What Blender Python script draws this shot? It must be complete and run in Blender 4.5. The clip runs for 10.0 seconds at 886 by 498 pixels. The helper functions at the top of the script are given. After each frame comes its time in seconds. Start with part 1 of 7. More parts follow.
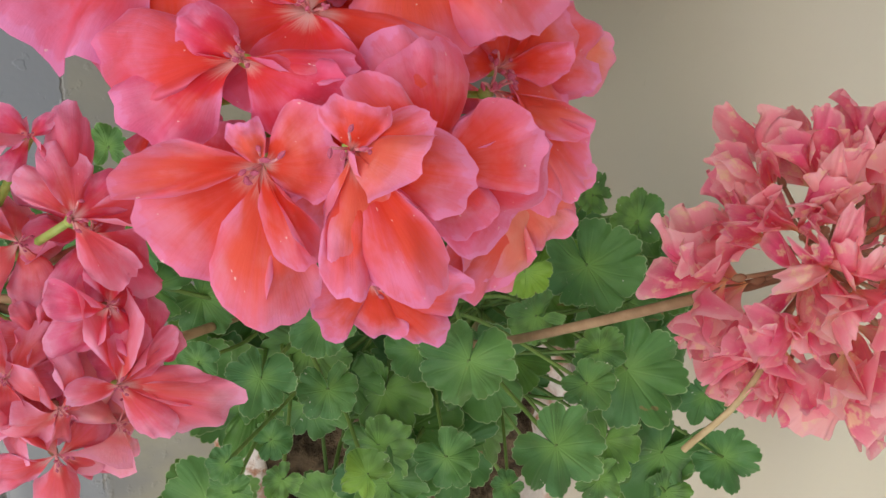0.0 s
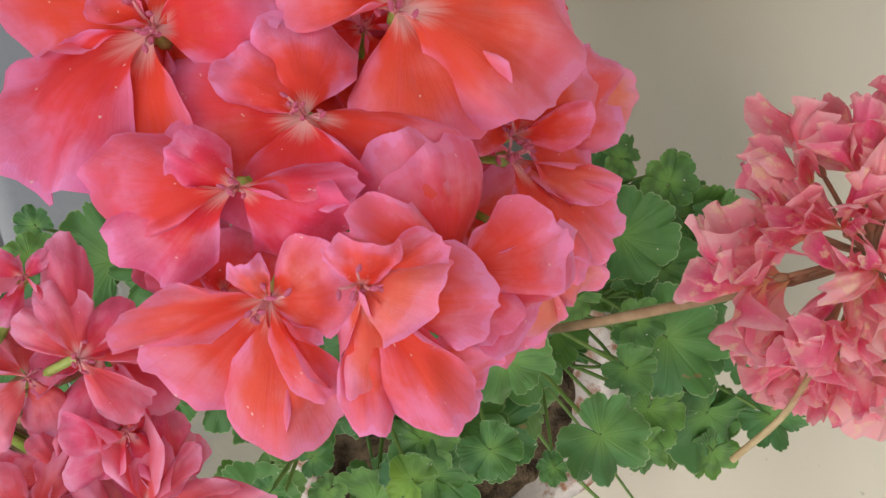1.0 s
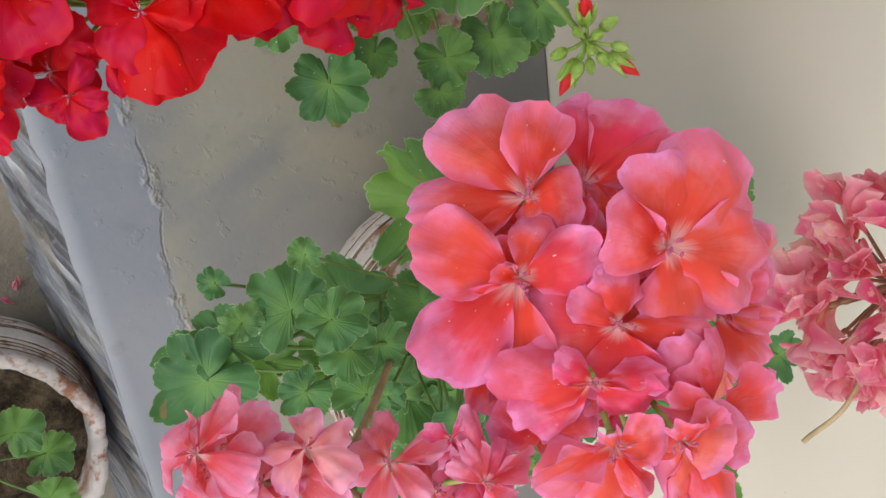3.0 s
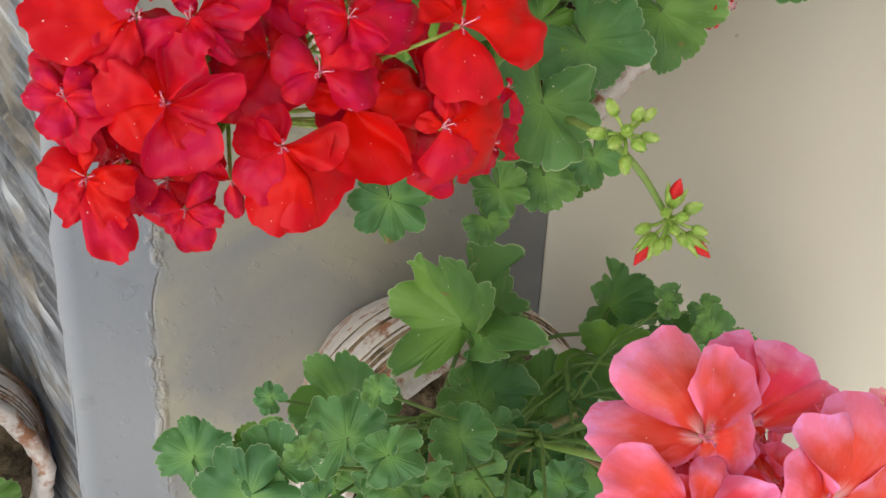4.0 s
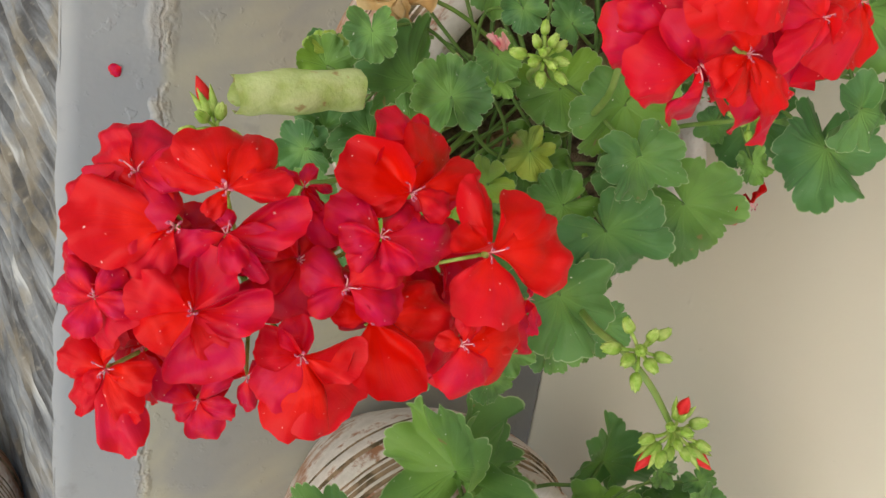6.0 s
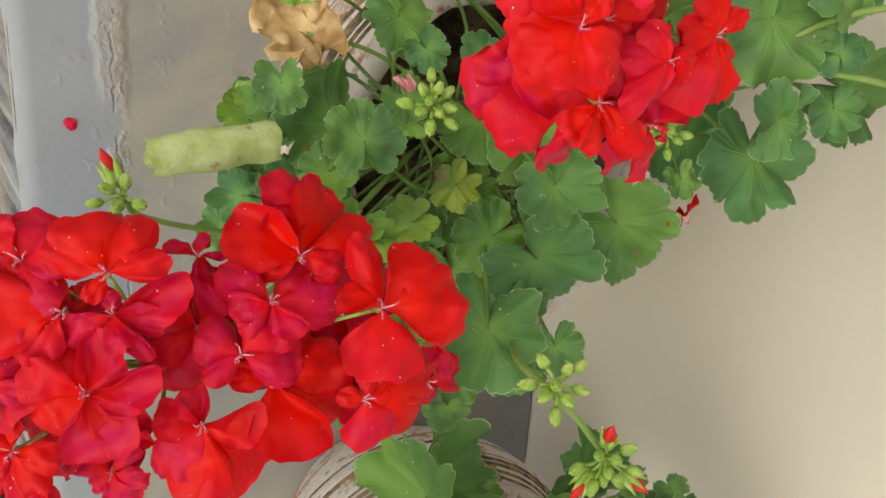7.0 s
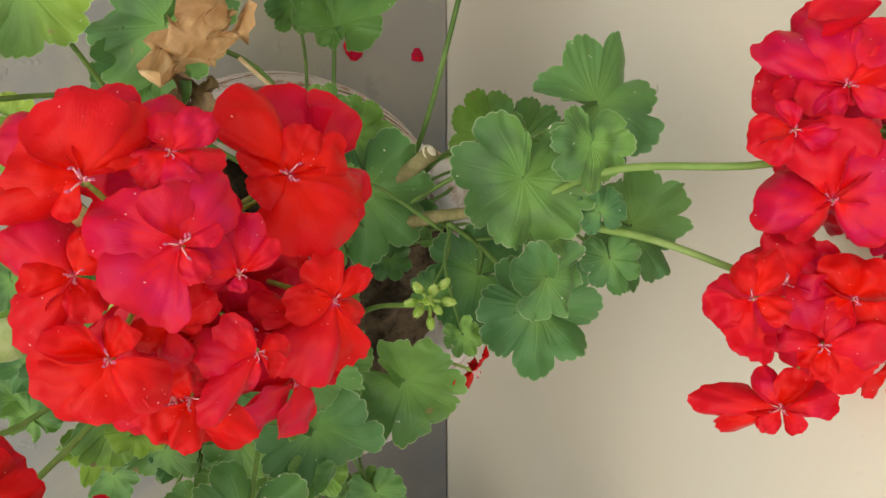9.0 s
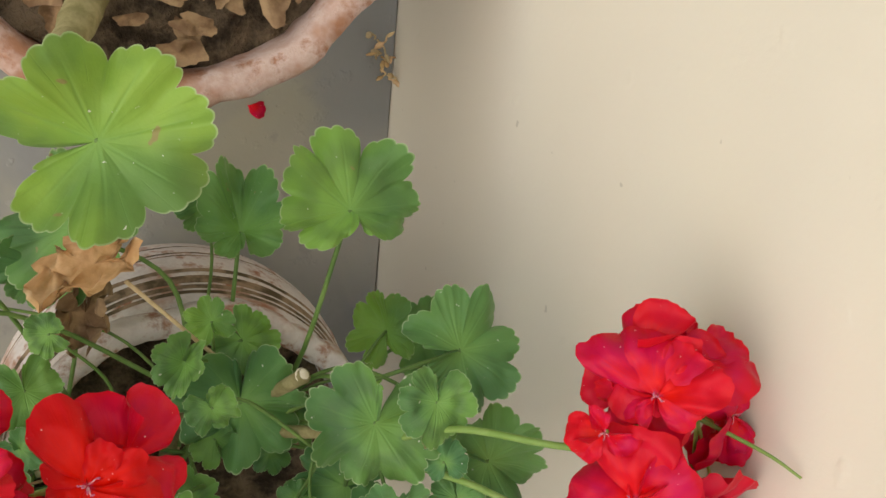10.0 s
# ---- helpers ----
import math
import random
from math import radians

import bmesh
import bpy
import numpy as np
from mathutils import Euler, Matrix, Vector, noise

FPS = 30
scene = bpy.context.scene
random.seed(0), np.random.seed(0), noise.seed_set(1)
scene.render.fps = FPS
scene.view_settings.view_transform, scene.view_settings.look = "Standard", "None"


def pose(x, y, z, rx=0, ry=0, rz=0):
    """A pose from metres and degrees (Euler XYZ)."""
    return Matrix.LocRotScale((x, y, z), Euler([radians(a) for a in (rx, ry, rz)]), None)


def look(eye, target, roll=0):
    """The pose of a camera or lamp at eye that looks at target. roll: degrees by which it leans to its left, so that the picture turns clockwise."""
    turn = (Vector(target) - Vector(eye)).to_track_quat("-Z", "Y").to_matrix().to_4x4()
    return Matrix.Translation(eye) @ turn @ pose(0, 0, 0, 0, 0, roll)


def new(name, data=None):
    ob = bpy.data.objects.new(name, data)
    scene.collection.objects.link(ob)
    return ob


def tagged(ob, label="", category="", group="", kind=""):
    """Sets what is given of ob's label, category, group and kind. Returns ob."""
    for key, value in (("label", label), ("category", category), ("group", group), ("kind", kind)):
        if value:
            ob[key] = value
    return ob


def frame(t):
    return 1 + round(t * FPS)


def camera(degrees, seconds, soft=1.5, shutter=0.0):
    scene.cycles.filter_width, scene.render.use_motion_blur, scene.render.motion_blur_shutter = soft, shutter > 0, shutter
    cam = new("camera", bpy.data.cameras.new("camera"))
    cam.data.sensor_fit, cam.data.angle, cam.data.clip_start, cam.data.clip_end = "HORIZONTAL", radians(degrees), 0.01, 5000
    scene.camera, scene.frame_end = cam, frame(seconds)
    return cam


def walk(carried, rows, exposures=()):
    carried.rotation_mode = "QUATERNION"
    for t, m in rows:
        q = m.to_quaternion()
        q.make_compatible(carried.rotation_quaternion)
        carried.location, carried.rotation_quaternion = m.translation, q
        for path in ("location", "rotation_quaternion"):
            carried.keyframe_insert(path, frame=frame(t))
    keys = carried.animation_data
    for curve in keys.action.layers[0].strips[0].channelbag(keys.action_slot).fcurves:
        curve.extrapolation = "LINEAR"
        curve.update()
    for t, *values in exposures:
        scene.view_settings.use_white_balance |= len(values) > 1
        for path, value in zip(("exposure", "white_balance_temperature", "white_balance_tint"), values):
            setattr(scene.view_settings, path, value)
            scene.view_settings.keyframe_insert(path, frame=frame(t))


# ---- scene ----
cam = camera(51.9, 10.0)
PATH = [
    (0, (-0.38, 0.567, 0.695), (0.381, 0.048, -1.08), 121.4),
    (0.5, (-0.374, 0.576, 0.684), (0.341, 0.003, -1.094), 123.4),
    (1, (-0.372, 0.588, 0.682), (0.302, -0.075, -1.08), 126.1),
    (1.5, (-0.375, 0.613, 0.675), (0.266, -0.14, -1.063), 128.7),
    (2, (-0.384, 0.633, 0.68), (0.259, -0.205, -1.019), 128.6),
    (2.5, (-0.406, 0.646, 0.689), (0.255, -0.243, -0.977), 128.4),
    (3, (-0.443, 0.67, 0.699), (0.29, -0.217, -0.937), 127.0),
    (3.2, (-0.457, 0.68, 0.696), (0.315, -0.197, -0.927), 126.7),
    (4.3, (-0.496, 0.713, 0.659), (0.44, -0.015, -0.952), 128.2),
    (4.5, (-0.498, 0.718, 0.66), (0.448, 0.017, -0.956), 128.4),
    (5, (-0.5, 0.735, 0.657), (0.459, 0.07, -0.968), 129.7),
    (5.2, (-0.498, 0.743, 0.655), (0.456, 0.084, -0.974), 129.7),
    (6.3, (-0.489, 0.763, 0.642), (0.418, 0.092, -1.009), 129.4),
    (6.5, (-0.48, 0.769, 0.648), (0.414, 0.09, -1.007), 128.7),
    (7, (-0.452, 0.783, 0.66), (0.41, 0.1, -1.01), 127.7),
    (7.5, (-0.423, 0.801, 0.661), (0.402, 0.113, -1.026), 127.4),
    (8, (-0.387, 0.827, 0.66), (0.417, 0.122, -1.03), 127.2),
    (8.5, (-0.358, 0.847, 0.66), (0.439, 0.128, -1.028), 126.9),
    (9, (-0.328, 0.857, 0.665), (0.49, 0.149, -1.017), 125.9),
    (9.5, (-0.309, 0.874, 0.675), (0.529, 0.206, -1.014), 125.3),
    (9.7, (-0.298, 0.892, 0.68), (0.542, 0.255, -1.02), 125.3),
    (9.8, (-0.293, 0.907, 0.684), (0.555, 0.3, -1.023), 125.3),
    (9.9, (-0.289, 0.916, 0.685), (0.56, 0.325, -1.027), 125.3),
    (10, (-0.28, 0.939, 0.688), (0.569, 0.378, -1.034), 125.3),
]
walk(cam, [(t, look(eye, target, roll)) for t, eye, target, roll in PATH], exposures=((0.0, -0.06, 7450, 8), (3.0, 0.10, 6900, 10), (4.5, 0.33, 7450, 7), (7.5, 0.35, 7750, 6), (9.5, 0.35, 7750, 6), (10.0, 0.25, 7600, 8)))

# ---------------------------------------------------------------- light
world = bpy.data.worlds.new("sky")
scene.world = world
world.use_nodes = True
wn = world.node_tree
sky = wn.nodes.new("ShaderNodeTexSky")
sky.sky_type = "NISHITA"
sky.sun_disc = False
sky.sun_elevation = radians(40)
sky.sun_rotation = radians(250)
wn.nodes["Background"].inputs["Strength"].default_value = 0.17
wn.links.new(sky.outputs["Color"], wn.nodes["Background"].inputs["Color"])
sun = new("sun", bpy.data.lights.new("sun", "SUN"))
sun.data.energy = 1.75
sun.data.angle = radians(80)
sun.data.color = (1.0, 0.94, 0.85)
sun.matrix_world = look((-2.3, 1.2, 2.3), (0, 0.6, 0))


# ---------------------------------------------------------------- materials
class Mat:
    """A small builder for node materials."""

    def __init__(self, name, rough=0.6, spec=0.4):
        self.m = bpy.data.materials.new(name)
        self.m.use_nodes = True
        self.t = self.m.node_tree
        self.b = self.t.nodes["Principled BSDF"]
        self.b.inputs["Roughness"].default_value = rough
        self.b.inputs["Specular IOR Level"].default_value = spec
        self.out = self.t.nodes["Material Output"]

    def node(self, kind, **values):
        n = self.t.nodes.new(kind)
        for key, v in values.items():
            n.inputs[key].default_value = v
        return n

    def link(self, a, b):
        self.t.links.new(a, b)

    def coords(self):
        return self.t.nodes.new("ShaderNodeTexCoord").outputs["Object"]

    def math(self, op, a, b=0.0, c=None):
        n = self.t.nodes.new("ShaderNodeMath")
        n.operation = op
        for i, v in enumerate((a, b, c)):
            if v is None:
                continue
            if isinstance(v, (int, float)):
                n.inputs[i].default_value = v
            else:
                self.link(v, n.inputs[i])
        return n.outputs[0]

    def step(self, v, lo, hi):
        n = self.t.nodes.new("ShaderNodeMapRange")
        n.interpolation_type = "SMOOTHSTEP"
        n.inputs["From Min"].default_value, n.inputs["From Max"].default_value = lo, hi
        self.link(v, n.inputs["Value"])
        return n.outputs["Result"]

    def noise(self, scale, detail=4.0, rough=0.55, vec=None, dist=0.0):
        n = self.node("ShaderNodeTexNoise", Scale=scale, Detail=detail, Roughness=rough, Distortion=dist)
        self.link(vec if vec is not None else self.coords(), n.inputs["Vector"])
        return n.outputs["Fac"]

    def mix(self, f, a, b, mode="MIX"):
        n = self.t.nodes.new("ShaderNodeMix")
        n.data_type, n.blend_type = "RGBA", mode
        for v, s in ((f, n.inputs[0]), (a, n.inputs[6]), (b, n.inputs[7])):
            if isinstance(v, (int, float)):
                s.default_value = v
            elif isinstance(v, tuple):
                s.default_value = (*v, 1)
            else:
                self.link(v, s)
        return n.outputs[2]

    def bump(self, height, strength, distance):
        n = self.node("ShaderNodeBump", Strength=strength, Distance=distance)
        self.link(height, n.inputs["Height"])
        self.link(n.outputs["Normal"], self.b.inputs["Normal"])

    def colour(self, c):
        if isinstance(c, tuple):
            self.b.inputs["Base Color"].default_value = (*c, 1)
        else:
            self.link(c, self.b.inputs["Base Color"])

    def rough(self, r):
        self.link(r, self.b.inputs["Roughness"])

    def sheer(self, c, amount):
        """Lets part of the light through, as a thin leaf or petal does."""
        tr = self.t.nodes.new("ShaderNodeBsdfTranslucent")
        self.link(c, tr.inputs["Color"])
        mx = self.t.nodes.new("ShaderNodeMixShader")
        mx.inputs[0].default_value = amount
        self.link(self.b.outputs[0], mx.inputs[1])
        self.link(tr.outputs[0], mx.inputs[2])
        self.link(mx.outputs[0], self.out.inputs["Surface"])

    def uv(self, name):
        n = self.t.nodes.new("ShaderNodeUVMap")
        n.uv_map = name
        s = self.t.nodes.new("ShaderNodeSeparateXYZ")
        self.link(n.outputs[0], s.inputs[0])
        return s.outputs[0], s.outputs[1]

    def chance(self):
        return self.t.nodes.new("ShaderNodeObjectInfo").outputs["Random"]

    def tone(self):
        n = self.t.nodes.new("ShaderNodeAttribute")
        n.attribute_type, n.attribute_name = "OBJECT", "tone"
        return n.outputs["Fac"]


def wall_material():
    m = Mat("wall_paint", 0.55, 0.3)
    a, b, c = m.noise(1.6, 3), m.noise(9, 5), m.noise(220, 3)
    col = m.mix(m.step(a, 0.35, 0.7), (0.72, 0.67, 0.575), (0.68, 0.63, 0.54))
    col = m.mix(m.math("MULTIPLY", m.step(b, 0.52, 0.75), 0.35), col, (0.72, 0.66, 0.58))
    specks = m.step(m.noise(90, 2, 0.4), 0.76, 0.79)
    col = m.mix(m.math("MULTIPLY", specks, 0.45), col, (0.34, 0.30, 0.25))
    m.colour(col)
    h = m.math("ADD", m.math("MULTIPLY", b, 0.7), m.math("MULTIPLY", c, 0.12))
    blob = m.step(m.noise(38, 2, 0.5), 0.66, 0.76)
    m.bump(m.math("ADD", h, m.math("MULTIPLY", blob, 0.25)), 0.35, 0.004)
    return m.m


def slab_material():
    m = Mat("cement_slab", 0.42, 0.45)
    vec = m.coords()
    a, b, d = m.noise(3.0, 4), m.noise(14, 5, 0.6), m.noise(6.5, 4, 0.55, dist=0.6)
    s = m.t.nodes.new("ShaderNodeSeparateXYZ")
    m.link(vec, s.inputs[0])
    wig = m.math("ADD", m.math("MULTIPLY", m.math("SUBTRACT", m.noise(5, 3), 0.5), 0.036), m.math("MULTIPLY", m.math("SUBTRACT", m.noise(40, 3, 0.6), 0.5), 0.012))
    place = m.math("ADD", m.math("ADD", s.outputs[0], 0.372), wig)
    off = m.math("ABSOLUTE", place)
    # bluish skim coat outside the old joint, older yellowish cement inside it, painted shade beside the wall
    outer = m.mix(m.step(a, 0.36, 0.66), (0.225, 0.245, 0.275), (0.285, 0.300, 0.315))
    inner = m.mix(m.step(d, 0.38, 0.62), (0.230, 0.232, 0.225), (0.315, 0.302, 0.240))
    col = m.mix(m.step(place, -0.004, 0.006), outer, inner)
    # darker grey along the wall stands in for the plants' shade, fading out farther along
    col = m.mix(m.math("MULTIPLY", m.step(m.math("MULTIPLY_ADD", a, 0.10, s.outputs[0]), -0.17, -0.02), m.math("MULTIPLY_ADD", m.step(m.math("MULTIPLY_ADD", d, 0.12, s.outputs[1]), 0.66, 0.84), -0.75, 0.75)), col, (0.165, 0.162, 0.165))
    # a lighter stretch of the strip along the wall
    lighter = m.math("MULTIPLY", m.step(s.outputs[1], 0.66, 0.73), m.math("SUBTRACT", 1.0, m.step(s.outputs[1], 0.78, 0.84)))
    col = m.mix(m.math("MULTIPLY", lighter, m.math("MULTIPLY", m.step(m.math("MULTIPLY_ADD", a, 0.10, s.outputs[0]), -0.10, 0.0), 0.6)), col, (0.42, 0.39, 0.34))
    col = m.mix(m.math("MULTIPLY", m.step(b, 0.52, 0.80), 0.40), col, (0.36, 0.36, 0.34))
    col = m.mix(m.math("MULTIPLY", m.step(m.noise(34, 4, 0.6), 0.60, 0.72), 0.35), col, (0.17, 0.17, 0.17))
    line = m.math("MULTIPLY", m.math("SUBTRACT", 1.0, m.step(off, 0.0002, 0.0016)), m.step(m.noise(26, 3), 0.42, 0.58))
    crust = m.math("MULTIPLY", m.math("SUBTRACT", 1.0, m.step(off, 0.003, 0.008)), m.step(m.noise(24, 4, 0.6), 0.50, 0.62))
    # farther along, the joint has broken up into a band of rough patching mortar
    band = m.math("MULTIPLY", m.step(s.outputs[1], 0.60, 0.70), m.math("MULTIPLY", m.math("SUBTRACT", 1.0, m.step(off, 0.006, 0.013)), m.step(m.noise(22, 4, 0.6), 0.38, 0.50)))
    crust = m.math("MAXIMUM", crust, m.math("MULTIPLY", band, m.math("MULTIPLY_ADD", m.noise(55, 4, 0.65), 1.4, 0.1)))
    col = m.mix(m.math("MULTIPLY", m.math("MINIMUM", crust, 1.0), 0.5), col, (0.36, 0.32, 0.25))
    col = m.mix(m.math("MULTIPLY", line, 0.5), col, (0.13, 0.10, 0.075))
    m.colour(col)
    m.rough(m.math("MULTIPLY_ADD", b, 0.4, 0.2))
    pits = m.math("SUBTRACT", m.step(m.noise(60, 3), 0.60, 0.70), m.math("MULTIPLY", m.step(m.noise(130, 2), 0.68, 0.74), 0.5))
    h = m.math("ADD", m.math("SUBTRACT", m.math("MULTIPLY", b, 0.5), m.math("MULTIPLY", line, 0.3)), m.math("MULTIPLY", crust, 0.9))
    m.bump(m.math("ADD", h, m.math("MULTIPLY", pits, 0.14)), 0.55, 0.004)
    return m.m


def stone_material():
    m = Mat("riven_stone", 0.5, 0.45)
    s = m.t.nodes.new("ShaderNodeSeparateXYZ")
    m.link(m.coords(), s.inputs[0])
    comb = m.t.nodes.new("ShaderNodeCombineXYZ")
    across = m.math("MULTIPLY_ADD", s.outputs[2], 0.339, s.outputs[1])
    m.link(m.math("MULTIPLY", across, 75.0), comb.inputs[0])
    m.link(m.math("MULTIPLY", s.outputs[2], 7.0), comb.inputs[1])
    relief_streak = m.noise(1.0, 4, 0.6, comb.outputs[0])
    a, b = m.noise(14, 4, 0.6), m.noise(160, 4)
    # streaks along the chisel strokes paint in groove shade and lit ridges
    col = m.mix(m.step(relief_streak, 0.36, 0.60), (0.060, 0.062, 0.070), (0.235, 0.255, 0.285))
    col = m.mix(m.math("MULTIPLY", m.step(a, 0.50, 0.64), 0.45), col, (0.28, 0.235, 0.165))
    col = m.mix(m.math("MULTIPLY", m.step(relief_streak, 0.56, 0.68), 0.8), col, (0.50, 0.52, 0.54))
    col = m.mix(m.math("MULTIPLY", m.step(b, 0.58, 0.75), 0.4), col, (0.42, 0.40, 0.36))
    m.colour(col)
    m.bump(m.math("ADD", relief_streak, m.math("MULTIPLY", b, 0.4)), 0.7, 0.003)
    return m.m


def ground_material():
    m = Mat("rough_cement", 0.8, 0.2)
    a, b, c = m.noise(4, 5), m.noise(24, 5, 0.65), m.noise(180, 3)
    col = m.mix(m.step(a, 0.35, 0.65), (0.27, 0.24, 0.185), (0.355, 0.32, 0.255))
    col = m.mix(m.math("MULTIPLY", m.step(b, 0.5, 0.75), 0.6), col, (0.19, 0.17, 0.14))
    m.colour(col)
    m.bump(m.math("ADD", b, m.math("MULTIPLY", c, 0.4)), 0.6, 0.006)
    return m.m


def clay_material(name, light, dull):
    """Terracotta under a worn wash."""
    m = Mat(name, 0.75, 0.25)
    a, b, c = m.noise(13, 5, 0.65), m.noise(60, 5, 0.65), m.noise(5, 3)
    col = m.mix(m.step(b, 0.4, 0.65), (0.33, 0.155, 0.09), (0.40, 0.215, 0.14))
    wash = m.math("MULTIPLY", m.step(m.math("ADD", a, m.math("MULTIPLY", c, 0.5)), 0.60, 0.74), m.step(b, 0.32, 0.5))
    white = m.mix(m.step(b, 0.35, 0.7), light, dull)
    col = m.mix(m.math("MULTIPLY", wash, 0.92), col, white)
    m.colour(col)
    m.bump(m.math("ADD", m.math("MULTIPLY", b, 0.7), m.math("MULTIPLY", wash, 0.35)), 0.5, 0.003)
    return m.m


def groove_material():
    m = Mat("dirty_groove_clay", 0.85, 0.15)
    a = m.noise(70, 4)
    col = m.mix(m.step(a, 0.4, 0.62), (0.10, 0.075, 0.045), (0.30, 0.21, 0.14))
    m.colour(col)
    m.bump(a, 0.5, 0.002)
    return m.m


def soil_material():
    m = Mat("dry_soil", 0.95, 0.1)
    a, b = m.noise(40, 5, 0.65), m.noise(160, 4)
    m.colour(m.mix(m.step(a, 0.35, 0.65), (0.030, 0.022, 0.015), (0.17, 0.125, 0.082)))
    m.bump(m.math("ADD", a, b), 0.8, 0.006)
    return m.m


def leaf_material():
    m = Mat("geranium_leaf", 0.5, 0.30)
    ang, rad = m.uv("polar")
    rnd, tone = m.chance(), m.tone()
    dark = m.mix(rnd, (0.076, 0.208, 0.074), (0.150, 0.310, 0.080))
    light = m.mix(rnd, (0.225, 0.410, 0.058), (0.185, 0.360, 0.070))
    yellow = (0.42, 0.52, 0.085)
    col = m.mix(m.step(tone, 0.0, 0.6), dark, light)
    col = m.mix(m.step(tone, 0.6, 1.0), col, yellow)
    cells = m.noise(60, 3, 0.5)
    big = m.noise(14, 3)
    # soft clouds of deeper, bluer green
    col = m.mix(m.math("MULTIPLY", m.step(big, 0.40, 0.62), 0.62), col, (0.048, 0.145, 0.060))
    # the faint bronze zone of some leaves, and paler green towards the stalk
    zone = m.math("MULTIPLY", m.step(rad, 0.36, 0.55), m.math("SUBTRACT", 1.0, m.step(rad, 0.62, 0.86)))
    col = m.mix(m.math("MULTIPLY", zone, m.math("MULTIPLY", m.step(rnd, 0.5, 1.0), 0.40)), col, (0.050, 0.095, 0.045))
    heart = m.math("SUBTRACT", 1.0, m.step(m.math("MULTIPLY_ADD", big, 0.3, rad), 0.10, 0.75))
    col = m.mix(m.math("MULTIPLY", heart, 0.55), col, (0.215, 0.420, 0.090))
    # seven pale veins that run out into the lobes and fork
    saw = m.math("FRACT", m.math("MULTIPLY_ADD", ang, 7.66, 0.67))
    near = m.math("MULTIPLY", m.math("ABSOLUTE", m.math("SUBTRACT", saw, 0.5)), rad)
    vein = m.math("MULTIPLY", m.math("SUBTRACT", 1.0, m.step(near, 0.0, 0.028)), m.math("SUBTRACT", 1.0, m.step(rad, 0.55, 0.95)))
    fork = m.math("FRACT", m.math("MULTIPLY_ADD", ang, 15.32, 0.34))
    nearf = m.math("MULTIPLY", m.math("ABSOLUTE", m.math("SUBTRACT", fork, 0.5)), rad)
    veinf = m.math("MULTIPLY", m.math("SUBTRACT", 1.0, m.step(nearf, 0.0, 0.020)), m.math("MULTIPLY", m.step(rad, 0.45, 0.6), 0.35))
    vv = m.math("MAXIMUM", vein, veinf)
    col = m.mix(m.math("MULTIPLY", vv, 0.17), col, (0.20, 0.40, 0.13))
    # the thin pale hairy margin
    edge = m.step(rad, 0.972, 0.996)
    col = m.mix(m.math("MULTIPLY", edge, 0.75), col, (0.42, 0.52, 0.30))
    # scattered whitish dots, glints painted onto the blade
    specks = m.math("MULTIPLY", m.step(m.noise(420, 2, 0.4), 0.735, 0.76), m.step(m.noise(70, 2), 0.50, 0.60))
    col = m.mix(specks, col, (0.75, 0.76, 0.66))
    # brown burnt blotches on the yellowing ones, and small ones elsewhere
    burn = m.math("MULTIPLY", m.step(m.noise(30, 3), 0.60, 0.68), m.step(tone, 0.85, 1.0))
    spot = m.math("MULTIPLY", m.step(m.noise(75, 2, 0.4), 0.745, 0.765), 0.8)
    col = m.mix(m.math("MAXIMUM", burn, spot), col, (0.30, 0.20, 0.10))
    m.colour(col)
    m.rough(m.math("MULTIPLY_ADD", cells, 0.24, 0.34))
    quilt = m.math("ADD", m.math("MULTIPLY", cells, 0.7), m.math("MULTIPLY", m.noise(380, 3, 0.6), 0.25))
    m.bump(m.math("SUBTRACT", quilt, m.math("MULTIPLY", vv, 0.22)), 0.42, 0.0022)
    m.b.inputs["Sheen Weight"].default_value = 0.12
    m.b.inputs["Sheen Roughness"].default_value = 0.45
    m.b.inputs["Sheen Tint"].default_value = (0.86, 0.95, 0.78, 1)
    m.sheer(m.mix(0.35, col, (0.22, 0.48, 0.02)), 0.26)
    return m.m


